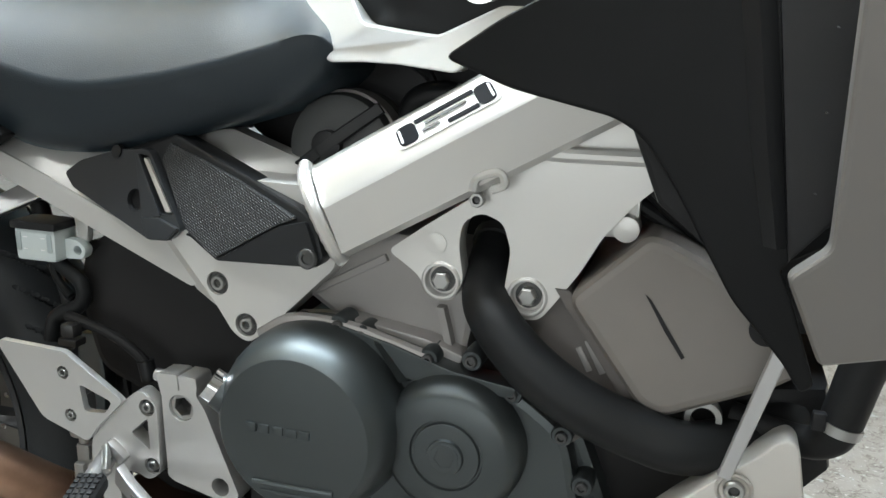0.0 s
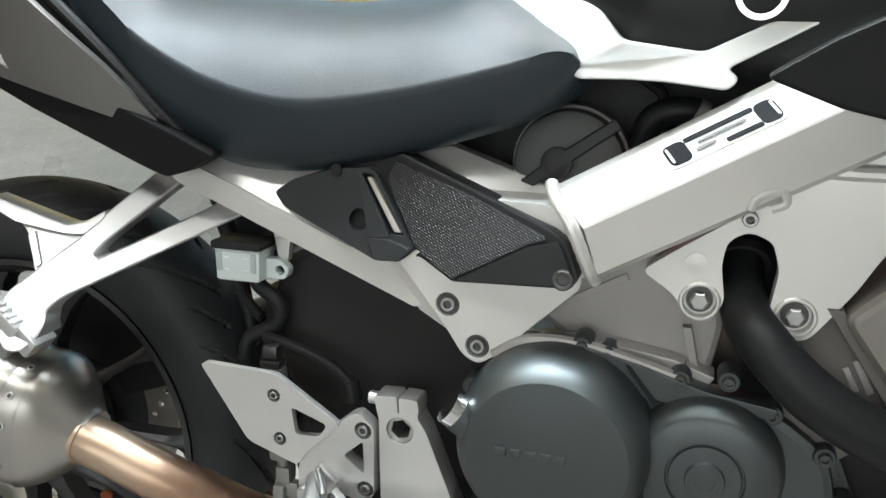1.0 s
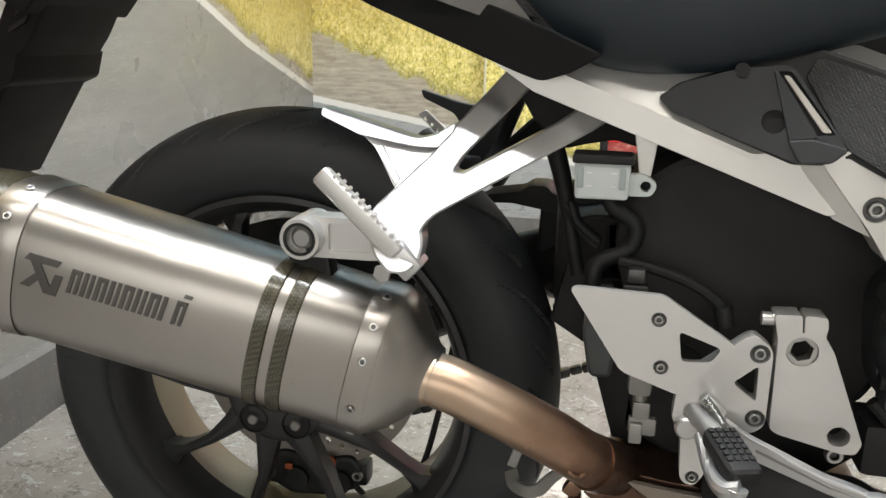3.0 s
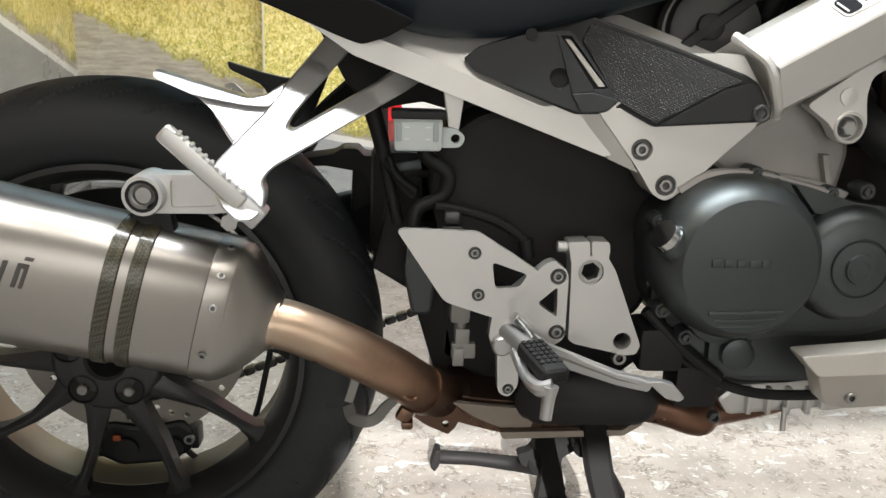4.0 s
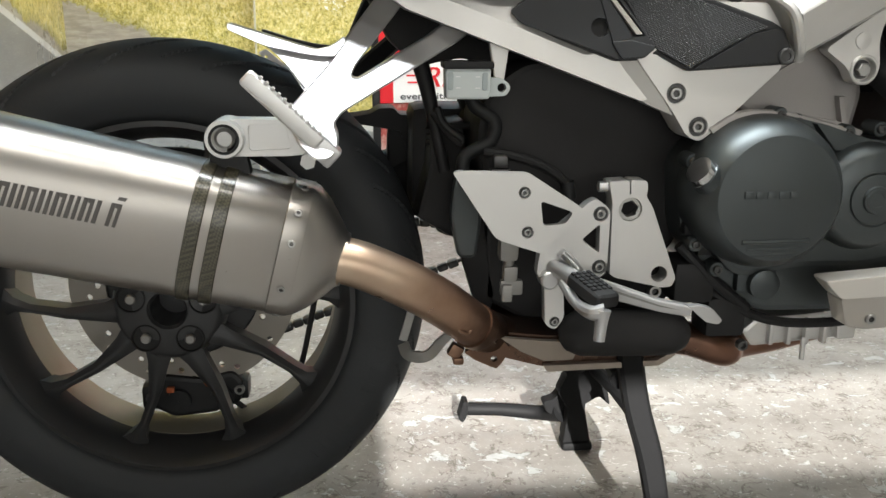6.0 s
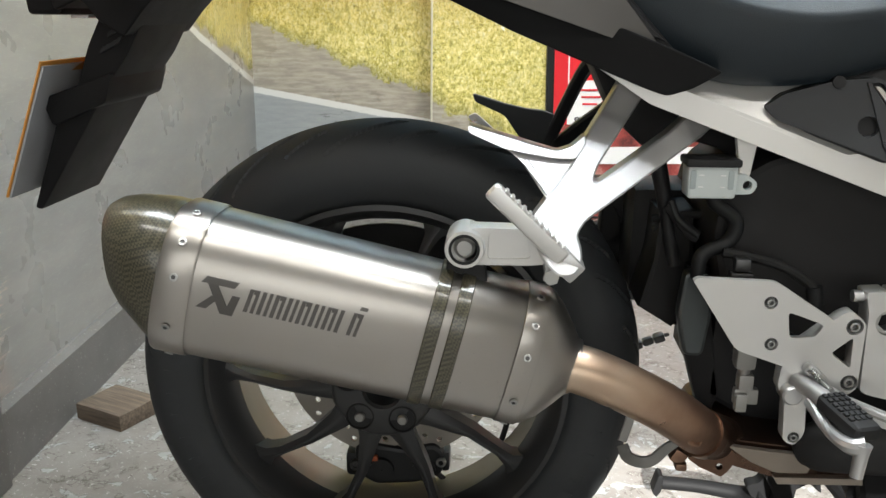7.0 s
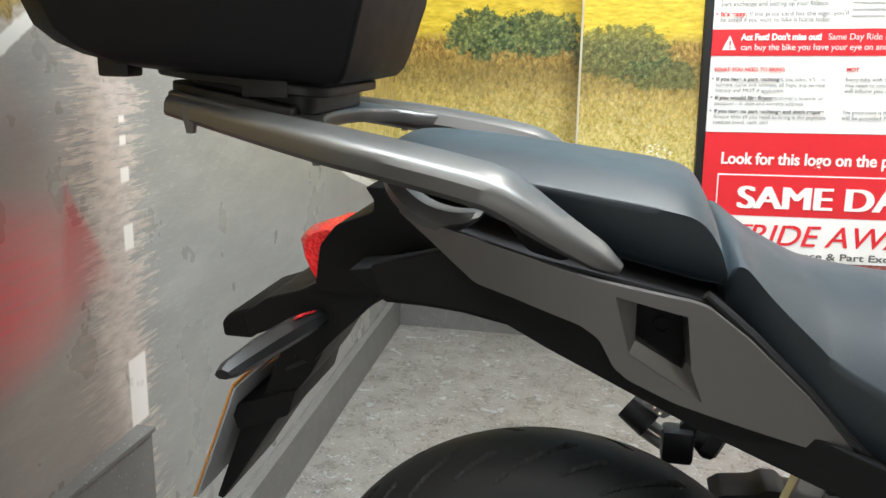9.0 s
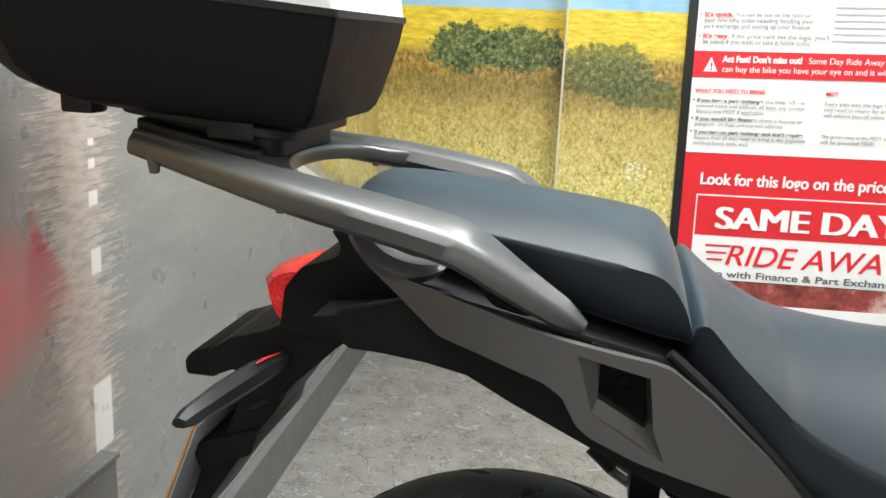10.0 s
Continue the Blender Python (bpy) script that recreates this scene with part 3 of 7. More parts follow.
def join(*bms):
    out = bmesh.new()
    for b in bms:
        me = bpy.data.meshes.new("tmp")
        b.to_mesh(me)
        b.free()
        out.from_mesh(me)
        bpy.data.meshes.remove(me)
    return out


def superellipse(cx, cy, cz, a, b, n=28, p=2.6, ax=Vector((1, 0, 0))):
    """A ring in the plane of y and the upright across ax; half width a (y), half height b."""
    side = Vector((0, 1, 0))
    up = ax.cross(side).normalized() * -1
    out = []
    for i in range(n):
        t = 2 * math.pi * i / n
        c, s = math.cos(t), math.sin(t)
        out.append(Vector((cx, cy, cz)) + side * a * math.copysign(abs(c) ** (2 / p), c) + up * b * math.copysign(abs(s) ** (2 / p), s))
    return out


bolt_meshes = {}


def bolt(parent, x, y, z, r=0.008, depth=0.006, mat="steel", label="", cup=False, hexhead=False):
    """A socket bolt whose head faces the camera side, in a cup where it sits in one."""
    key = (r, depth, mat, cup, hexhead)
    if key not in bolt_meshes:
        if hexhead:
            bm = join(lathe([(r * 1.35, 0), (r * 1.35, -depth * 0.25), (0.0001, -depth * 0.26)], 24), lathe([(r, -depth * 0.2), (r, -depth), (r * 0.8, -depth * 1.15), (0.0001, -depth * 1.15)], 6))
        else:
            prof = [(r * 1.0, 0.0), (r, -depth * 0.75), (r * 0.86, -depth), (r * 0.56, -depth), (r * 0.50, -depth * 0.9), (r * 0.48, -depth * 0.35), (0.0001, -depth * 0.3)]
            bm = lathe(prof, 24)
            if cup:
                bm.free()
                bm = lathe([(r * 1.60, 0.0055), (r * 1.60, 0.0040), (r * 1.04, 0.0040), (r, 0.0004), (r * 0.88, -0.0008), (r * 0.58, -0.0008), (r * 0.52, 0.0), (r * 0.50, 0.0030), (0.0001, 0.0032)], 24)
        ob = finish("bolt", bm, [M[mat], M["dark_steel"]], parent, label)
        # cup floors, sockets and washer rings get darker steel for the shade around heads
        for f in ob.data.polygons:
            d = math.hypot(f.center.x, f.center.z)
            if (cup and (d > r * 1.06 or d < r * 0.5)) or (not cup and not hexhead and d < r * 0.5) or (hexhead and max(math.hypot(ob.data.vertices[k].co.x, ob.data.vertices[k].co.z) for k in f.vertices) > r * 1.2):
                f.material_index = 1
        bolt_meshes[key] = ob.data
    else:
        ob = new("bolt", bolt_meshes[key])
        ob.parent = parent
    ob.location = (x, y, z)
    return ob


# ---------------------------------------------------------------- the shop
def slab(name, lo, hi, mat, label, category, bevel=0.0):
    c = [(a + b) / 2 for a, b in zip(lo, hi)]
    ob = finish(name, rbox(*c, *[b - a for a, b in zip(lo, hi)], bevel), mat)
    return tagged(ob, label, category, kind="structure")


slab("floor", (-4.0, -4.2, -0.1), (5.0, 4.0, 0.0), M["floor"], "worn grey speckled vinyl shop floor", "floor")
slab("ceiling", (-4.0, -4.2, 2.75), (5.0, 4.0, 2.85), M["ceiling_paint"], "plain white shop ceiling", "ceiling")
# left mural wall, its back corner slightly further out than its front
LX0, LX1 = -0.695, -0.785


def upright_wall(name, a, b, thick, z1, mat, label):
    """A wall whose face runs from a to b on plan; thick to its left."""
    A, B = Vector(a), Vector(b)
    d = (B - A).normalized()
    nrm = Vector((-d.y, d.x)) * thick
    bm = bmesh.new()
    ring = [A, B, B + nrm, A + nrm]
    lo = [bm.verts.new((p.x, p.y, 0)) for p in ring]
    hi = [bm.verts.new((p.x, p.y, z1)) for p in ring]
    bm.faces.new(lo), bm.faces.new(hi)
    for i in range(4):
        bm.faces.new((lo[i], lo[(i + 1) % 4], hi[(i + 1) % 4], hi[i]))
    return tagged(finish(name, bm, mat), label, "wall", kind="structure")


upright_wall("wall_west", (-0.655, -0.6), (-0.787, 2.14), 0.1, 2.75, M["mural_left"], "side wall printed with a grey country road mural")
upright_wall("wall_north", (-0.787, 2.14), (-0.103, 2.14), 0.1, 2.75, M["mural_back"], "recessed back wall printed with a roadside meadow mural")
slab("wall_north_pier", (-0.105, 1.985, 0), (1.35, 2.24, 2.75), M["mural_back"], "boxed-out back wall printed with a roadside meadow mural", "wall")
slab("wall_north_shop", (1.35, 2.9, 0), (5.0, 3.0, 2.75), M["wall_paint"], "plain painted shop wall", "wall")
slab("wall_north_return", (1.35, 2.24, 0), (1.45, 2.9, 2.75), M["wall_paint"], "plain painted shop wall", "wall")
slab("wall_east", (4.9, -4.2, 0), (5.0, 3.9, 2.75), M["wall_paint"], "plain painted shop wall", "wall")
slab("wall_west_shop", (-4.0, -4.2, 0), (-3.9, -0.6, 2.75), M["wall_paint"], "plain painted shop wall", "wall")
slab("wall_west_return", (-3.9, -0.6, 0), (-0.66, -0.5, 2.75), M["wall_paint"], "plain painted shop wall return", "wall")
# assumed shop front with a window opening behind the camera
slab("wall_south_sill", (-4.0, -4.2, 0), (5.0, -4.0, 0.25), M["wall_paint"], "low painted wall under the shop window", "wall")
slab("wall_south_head", (-4.0, -4.2, 2.05), (5.0, -4.0, 2.75), M["wall_paint"], "painted wall over the shop window", "wall")
slab("wall_south_west", (-4.0, -4.2, 0.25), (-1.4, -4.0, 2.05), M["wall_paint"], "painted wall beside the shop window", "wall")
slab("wall_south_east", (2.6, -4.2, 0.25), (5.0, -4.0, 2.05), M["wall_paint"], "painted wall beside the shop window", "wall")
# unseen pieces added to trim the sun to a band on the floor
slab("wall_south_sun_sill", (-1.4, -4.2, 1.70), (2.6, -4.0, 1.80), M["wall_paint"], "unseen beam added to bound the sun slot from below", "wall")
slab("wall_south_sun_blocker", (-1.4, -4.1, 1.80), (0.27, -4.0, 2.05), M["wall_paint"], "unseen panel added to cut off the sun band's left end", "wall")
slab("window_sun_blocker", (-1.4, -4.16, 0.25), (2.6, -4.12, 1.70), M["print_white"], "unseen white sheet added to keep sun out of the window", "shade")

# skirtings with a sloping top
def skirt(name, a, b, mat, h=0.135, d=0.018):
    A, B = Vector(a), Vector(b)
    t = (B - A).normalized()
    nrm = Vector((t.y, -t.x))
    sec = [(0, 0), (d, 0), (d, h - 0.012), (d * 0.4, h), (0, h)]
    rings = [[(p.x + nrm.x * o, p.y + nrm.y * o, z) for o, z in sec] for p in (A, B)]
    return tagged(finish(name, loft(rings), mat, smooth=20), "grey printed skirting board along the wall", "skirting", kind="structure")


slab("wall_west_box", (-0.76, -0.5, 0.0), (-0.664, 0.190, 0.478), M["skirting"], "low grey boxed-in base of the side wall", "wall", 0.004)
slab("trim_box_top", (-0.76, -0.5, 0.478), (-0.660, 0.194, 0.486), M["skirting"], "printed top edge of the boxed-in base", "trim", 0.001)
skirt("baseboard_west", (-0.694, 0.19), (-0.784, 2.138), M["skirting"])
skirt("baseboard_north", (-0.765, 2.138), (-0.11, 2.138), M["skirting"], 0.125, 0.012)
skirt("baseboard_pier", (-0.100, 1.984), (1.35, 1.984), M["skirting"], 0.125, 0.012)
slab("trim_pier_edge", (-0.1085, 1.9815, 0.145), (-0.1015, 1.9885, 2.75), M["edge_strip"], "thin pale plastic corner edging up the printed pier", "trim", 0.001)
slab("trim_pier_corner", (-0.114, 1.970, 0), (-0.097, 1.992, 0.145), M["white_trim"], "short white corner trim at the floor", "trim", 0.002)


# ---------------------------------------------------------------- motorcycle
bike = thing("motorcycle", "silver and black sports touring motorcycle upright on its centre stand", "motorcycle")
AX = 0.335

# rear wheel
def tyre_mesh():
    prof = [(0.222, -0.072), (0.232, -0.084), (0.252, -0.0905), (0.270, -0.089), (0.284, -0.083), (0.297, -0.069), (0.306, -0.050), (0.312, -0.027), (0.315, 0.0)]
    prof = prof + [(r, -h) for r, h in prof[-2::-1]]
    prof = [(r, -0.0905 + (h + 0.0905) * 0.80) for r, h in prof]
    P = spline([(r, h, 0) for r, h in prof], 8)
    bm = lathe([(p.x, p.y) for p in P], 900, (0, 0, AX), closed=True)
    # long swept cuts in the tread, every second one shorter
    mid = -0.0181
    for v in bm.verts:
        rel = v.co - Vector((0, 0, AX))
        rad = math.hypot(rel.x, rel.z)
        if rad < 0.287:
            continue
        a = math.atan2(rel.z, rel.x)
        s = abs(rel.y - mid) / 0.072
        off = 0.0 if rel.y < mid else 0.5
        ph = (a * 15 / (2 * math.pi) - 0.9 * s ** 1.3 + off) % 1.0
        wide = 0.050 * (1.15 - s)
        deep = 0.0040 if (abs(ph - 0.5) < wide and 0.16 < s < 0.90) or (abs((ph + 0.5) % 1.0 - 0.5) < wide and 0.42 < s < 0.80) else 0.0
        if deep:
            k = (rad - deep) / rad
            v.co = Vector((rel.x * k, v.co.y, AX + rel.z * k))
    return bm


wheel = part("rear_wheel", lathe([(0.222, -0.078), (0.2235, -0.081), (0.217, -0.083), (0.213, -0.078), (0.206, -0.066), (0.199, -0.045), (0.196, 0.0), (0.199, 0.028), (0.210, 0.042), (0.222, 0.045), (0.224, 0.042), (0.214, 0.034), (0.208, 0.0), (0.212, -0.06)], 96, (0, 0, AX), closed=True), M["wheel"], bike, "dark grey ten-spoke alloy wheel")
part("tyre", tyre_mesh(), M["tyre"], wheel, "worn black radial tyre with slanted tread cuts", 25)


def spoke():
    path = [(0.046, -0.090), (0.075, -0.087), (0.125, -0.074), (0.170, -0.063), (0.190, -0.058), (0.206, -0.052)]
    wid = [0.040, 0.025, 0.0135, 0.0115, 0.018, 0.042]
    dep = [0.030, 0.030, 0.028, 0.026, 0.028, 0.032]
    rings = []
    for (r, y), w, d in zip(path, wid, dep):
        bend = 0.010 * math.sin((r - 0.05) / 0.153 * math.pi)
        rings.append([(r, y, -w / 2 + bend), (r, y - 0.006, -w / 9 + bend), (r, y - 0.006, w / 9 + bend), (r, y, w / 2 + bend), (r, y + d, w / 3 + bend), (r, y + d, -w / 3 + bend)])
    return loft(rings)


sp = part("spoke", spoke(), M["wheel"], wheel, smooth=30)
sp.location = (0, 0, AX)
for i in range(10):
    ob = sp if i == 0 else new("spoke", sp.data)
    ob.parent = wheel
    ob.location = (0, 0, AX)
    ob.rotation_euler = (0, radians(36 * i), 0)
part("hub", join(lathe([(0.067, -0.02), (0.069, -0.078), (0.062, -0.094), (0.056, -0.098), (0.024, -0.100), (0.021, -0.096), (0.020, -0.03)], 48, (0, 0, AX)), lathe([(0.020, -0.05), (0.020, -0.048), (0.0001, -0.047)], 24, (0, 0, AX))), M["wheel"], wheel)
for i in range(5):
    a = radians(-56 + 72 * i)
    bx, bz = 0.044 * math.cos(a), AX + 0.044 * math.sin(a)
    part("nut_socket", lathe([(0.0172, -0.09), (0.0172, -0.1008), (0.0158, -0.1013), (0.0150, -0.0995), (0.0150, -0.0990), (0.0001, -0.0988)], 24, (bx, 0, bz)), M["rubber"], wheel)
    part("wheel_stud", lathe([(0.0062, -0.095), (0.0062, -0.1025), (0.0048, -0.1040), (0.0001, -0.1040)], 20, (bx, 0, bz)), M["dark_alloy"], wheel, "dull steel wheel stud")
# thin skin over the rim, its pale colour imitating light caught inside
part("rim_barrel", lathe([(0.1975, -0.030), (0.1955, 0.002), (0.1975, 0.028), (0.2085, 0.041), (0.2085, 0.039), (0.1980, 0.026), (0.1960, 0.002), (0.1980, -0.030)], 96, (0, 0, AX), closed=True), M["rim_lit"], wheel, "inner rim surface, coloured tan-grey for the light it reflects")
holes = []
for ring_r, off in ((0.110, 0.0), (0.122, 0.13), (0.134, 0.26)):
    holes += [circle(ring_r * math.cos(off + 2 * math.pi * i / 14), AX + ring_r * math.sin(off + 2 * math.pi * i / 14), 0.0042, 8) for i in range(14)]
part("brake_disc", plate(circle(0, AX, 0.146, 72), 0.006, 0.011, 0, [circle(0, AX, 0.100, 48)] + holes), M["disc_steel"], wheel, "drilled steel brake disc")
part("disc_carrier", lathe([(0.102, 0.012), (0.102, 0.02), (0.05, 0.035), (0.05, 0.005)], 40, (0, 0, AX), closed=True), M["wheel"], wheel)
# made-up black sector that keeps the upper disc dark behind the spokes
arc = [(0.185 * math.cos(radians(a)), AX + 0.185 * math.sin(radians(a))) for a in range(20, 141, 6)] + [(0.080 * math.cos(radians(a)), AX + 0.080 * math.sin(radians(a))) for a in range(140, 19, -6)]
part("disc_mask", plate(arc, -0.004, 0.002, 0.001), M["black"], bike, "plain black plate added to hide the upper part of the brake disc")
# raised maker's lettering on the sidewall as plain bars
for i in range(8):
    a = radians(172 + 6.6 * i)
    m = Matrix.Translation((0, 0, AX)) @ Matrix.Rotation(-a, 4, "Y")
    bm = rbox(0.262, -0.0898, 0, 0.015, 0.002, 0.012 if i % 3 else 0.015, 0.0006)
    bm.transform(m)
    part("sidewall_letter_bar", bm, M["tyre"], wheel)
for i in range(8):
    a = radians(-12 - 6.6 * i)
    bm = rbox(0.262, -0.0898, 0, 0.015, 0.002, 0.012 if i % 3 else 0.015, 0.0006)
    bm.transform(Matrix.Translation((0, 0, AX)) @ Matrix.Rotation(-a, 4, "Y"))
    part("sidewall_letter_bar", bm, M["tyre"], wheel)
wheel.location = (0.003, 0, 0.003)
# caliper behind the spokes
cal = part("brake_caliper", join(plate(rounded([(-0.050, 0.205), (-0.030, 0.212), (0.02, 0.205), (0.06, 0.215), (0.074, 0.200), (0.070, 0.170), (0.035, 0.155), (-0.02, 0.150), (-0.048, 0.165)], 0.008), 0.0, 0.045, 0.006), rbox(-0.048, 0.02, 0.178, 0.03, 0.035, 0.036, 0.008), rbox(0.068, 0.02, 0.186, 0.024, 0.03, 0.03, 0.006), lathe([(0.016, -0.006), (0.016, 0.01), (0.0001, -0.007)], 20, (0.045, 0, 0.178)), lathe([(0.016, -0.006), (0.016, 0.01), (0.0001, -0.007)], 20, (-0.012, 0, 0.176))), M["black_satin"], bike, "black two-piston rear brake caliper")
bolt(cal, -0.048, 0.002, 0.180, 0.008, 0.006, "dark_steel")
bolt(cal, 0.068, 0.004, 0.188, 0.007, 0.006, "steel")
part("pad_spring", rbox(-0.022, -0.004, 0.193, 0.010, 0.006, 0.008, 0.002), M["orange"], cal)
part("caliper_piston", lathe([(0.0095, 0.0), (0.0095, -0.004), (0.007, -0.006), (0.0001, -0.006)], 20, (0.031, 0, 0.204)), M["orange"], cal, "rusty orange caliper piston cap")
part("brake_pipe", tube([(0.05, 0.02, AX - 0.165), (0.09, 0.02, AX - 0.19), (0.14, 0.03, AX - 0.15), (0.165, 0.04, AX - 0.06), (0.18, 0.05, AX + 0.03)], 0.004), M["black"], bike)

# single-sided swingarm, chain and hugger on the far side
part("swingarm", join(tube([(0.0, 0.13, AX), (0.12, 0.135, AX + 0.04), (0.27, 0.135, AX + 0.115), (0.47, 0.10, AX + 0.13)], [0.05, 0.045, 0.045, 0.06], 16, 6), lathe([(0.055, 0.03), (0.06, 0.10), (0.055, 0.17), (0.03, 0.175)], 32, (0, 0, AX))), M["black_satin"], bike, "black single-sided swingarm")
part("hugger", join(plate([(0.304, 0.44), (0.318, 0.50), (0.322, 0.555), (0.36, 0.560), (0.365, 0.50), (0.362, 0.43), (0.345, 0.415)], -0.06, 0.09, 0.006),
                    plate([(0.352, 0.50), (0.378, 0.50), (0.386, 0.43), (0.403, 0.345), (0.395, 0.322), (0.378, 0.324), (0.355, 0.40)], -0.085, -0.065, 0.004)), M["black"], bike, "black plastic tyre hugger and linkage guard")
chain = part("drive_chain", rbox(0.36, 0.155, 0.379, 0.14, 0.004, 0.004, 0.001), M["dark_steel"], bike, "oily drive chain")
for i in range(9):
    x, z = 0.30 + 0.016 * i, 0.388 - 0.0025 * i
    part("chain_link", rbox(x, 0.155, z, 0.0155, 0.012 if i % 2 else 0.018, 0.012, 0.004), M["dark_steel"], chain)

run = part("chain_lower_run", tube([(0.06, 0.155, 0.196), (0.39, 0.155, 0.324)], 0.003, 6, 2), M["dark_steel"], bike, "oily lower run of the drive chain")
for i in range(21):
    part("chain_link", rbox(0, 0, 0, 0.0165, 0.012 if i % 2 else 0.018, 0.012, 0.004), M["dark_steel"], run).matrix_basis = Matrix.Translation((0.06 + 0.0158 * i, 0.155, 0.196 + 0.00612 * i)) @ Matrix.Rotation(radians(-21), 4, "Y")

# dark cover behind the frame, and engine-side clutter
part("swingarm_cover", plate(rounded([(0.365, 0.545), (0.375, 0.60), (0.425, 0.635), (0.50, 0.63), (0.63, 0.575), (0.655, 0.50), (0.60, 0.40), (0.52, 0.40), (0.44, 0.45), (0.385, 0.47)], 0.02), -0.125, 0.10, 0.008), M["cover_black"], bike, "matt black splash cover")
part("inner_frame", plate([(0.39, 0.47), (0.60, 0.43), (0.63, 0.34), (0.58, 0.30), (0.44, 0.31), (0.385, 0.34)], -0.085, 0.11, 0.006), M["black"], bike)

part("shock_absorber", join(tube([(0.40, 0.02, 0.60), (0.385, 0.02, 0.50), (0.37, 0.02, 0.40)], 0.035, 16, 8, 1, 0.006), rbox(0.345, 0.06, 0.50, 0.09, 0.10, 0.14, 0.015)), M["black"], bike, "black rear suspension unit")
part("wiring_drop", join(tube([(0.300, -0.10, 0.640), (0.312, -0.10, 0.600), (0.322, -0.10, 0.553), (0.333, -0.10, 0.505)], [0.010, 0.009, 0.007, 0.007], 12, 5), tube([(0.318, -0.11, 0.575), (0.340, -0.115, 0.548), (0.352, -0.118, 0.540)], 0.005, 8, 4)), M["black"], bike, "taped black wiring loom")
part("brake_line_clip", join(tube([(0.315, -0.05, 0.545), (0.345, -0.055, 0.552), (0.40, -0.06, 0.555)], 0.005, 8, 5), tube([(0.318, -0.04, 0.53), (0.345, -0.045, 0.545), (0.368, -0.05, 0.552)], 0.0035, 8, 5)), M["black"], bike)
part("chain_guard", join(plate(rounded([(0.195, 0.536), (0.21, 0.547), (0.25, 0.553), (0.262, 0.561), (0.282, 0.561), (0.290, 0.552), (0.40, 0.550), (0.43, 0.50), (0.38, 0.42), (0.33, 0.40), (0.31, 0.48), (0.29, 0.530), (0.24, 0.538)], 0.004), 0.08, 0.14, 0.004), plate(rounded([(0.275, 0.545), (0.36, 0.545), (0.37, 0.42), (0.345, 0.412), (0.312, 0.405), (0.285, 0.43), (0.272, 0.47)], 0.008), 0.094, 0.125, 0.004)), M["black"], bike, "black plastic chain guard")
part("seat_tray", plate(rounded([(0.235, 0.725), (0.262, 0.670), (0.273, 0.651), (0.307, 0.621), (0.328, 0.627), (0.360, 0.633), (0.393, 0.624), (0.415, 0.604), (0.445, 0.609), (0.520, 0.640), (0.500, 0.700), (0.300, 0.735)], 0.005), -0.03, 0.06, 0.005), M["black"], bike, "black plastic tray under the seat")
part("linkage_arm", plate(rounded([(0.345, 0.50), (0.372, 0.50), (0.378, 0.45), (0.372, 0.40), (0.350, 0.40), (0.34, 0.45)], 0.008), -0.11, -0.09, 0.004), M["engine_black"], bike)
part("inner_fairing", plate([(0.93, 0.86), (1.19, 0.90), (1.19, 0.66), (1.09, 0.63), (1.03, 0.66), (0.955, 0.72), (0.93, 0.78)], -0.245, -0.22, 0.004), M["black"], bike)
part("inner_baffle", plate([(0.90, 0.80), (1.18, 0.86), (1.16, 0.60), (0.95, 0.60)], -0.12, 0.16, 0.004), M["black"], bike)
# centre stand
stand = part("centre_stand", join(
    bar([(0.555, -0.150, 0.300), (0.570, -0.154, 0.222), (0.593, -0.160, 0.143), (0.618, -0.165, 0.012)], [0.031, 0.031, 0.030, 0.026], 0.022),
    plate(rounded([(0.540, 0.160), (0.562, 0.134), (0.548, 0.104), (0.556, 0.090), (0.566, 0.074), (0.563, 0.039), (0.560, 0.011), (0.583, 0.001), (0.607, 0.008), (0.601, 0.038), (0.594, 0.073), (0.597, 0.098), (0.617, 0.124), (0.622, 0.150)], 0.006), 0.140, 0.165, 0.006),
    tube([(0.555, -0.14, 0.250), (0.567, 0.0, 0.252), (0.580, 0.145, 0.150)], 0.015, 12, 5),
    tube([(0.600, 0.120, 0.150), (0.618, 0.05, 0.140), (0.632, -0.05, 0.118), (0.602, -0.155, 0.125)], 0.011, 10, 5)), M["stand_black"], bike, "black tubular centre stand", 30)
part("stand_foot", rbox(0.584, 0.152, 0.008, 0.050, 0.036, 0.015, 0.006), M["stand_black"], stand)
part("stand_foot", rbox(0.618, -0.166, 0.010, 0.046, 0.032, 0.018, 0.006), M["stand_black"], stand)
part("stand_casting", plate(rounded([(0.528, 0.078), (0.547, 0.083), (0.558, 0.100), (0.562, 0.122), (0.620, 0.124), (0.634, 0.108), (0.642, 0.068), (0.622, 0.086), (0.597, 0.070), (0.596, 0.034), (0.611, 0.018), (0.604, 0.003), (0.575, 0.002), (0.564, 0.014), (0.569, 0.047), (0.536, 0.059)], 0.006), 0.160, 0.182, 0.007, seg=3), M["stand_black"], stand)
part("stand_lever", join(tube([(0.563, 0.165, 0.060), (0.535, 0.200, 0.040), (0.470, 0.215, 0.041), (0.408, 0.220, 0.042)], [0.019, 0.0125, 0.0110, 0.0110], 14, 5), plate(rounded([(0.396, 0.030), (0.404, 0.062), (0.413, 0.060), (0.411, 0.034), (0.404, 0.022)], 0.004), 0.205, 0.232, 0.003)), M["stand_black"], stand, "black foot lever of the centre stand", 30)

# exhaust
ax = Vector((0.331, 0.033, -0.083)).normalized()


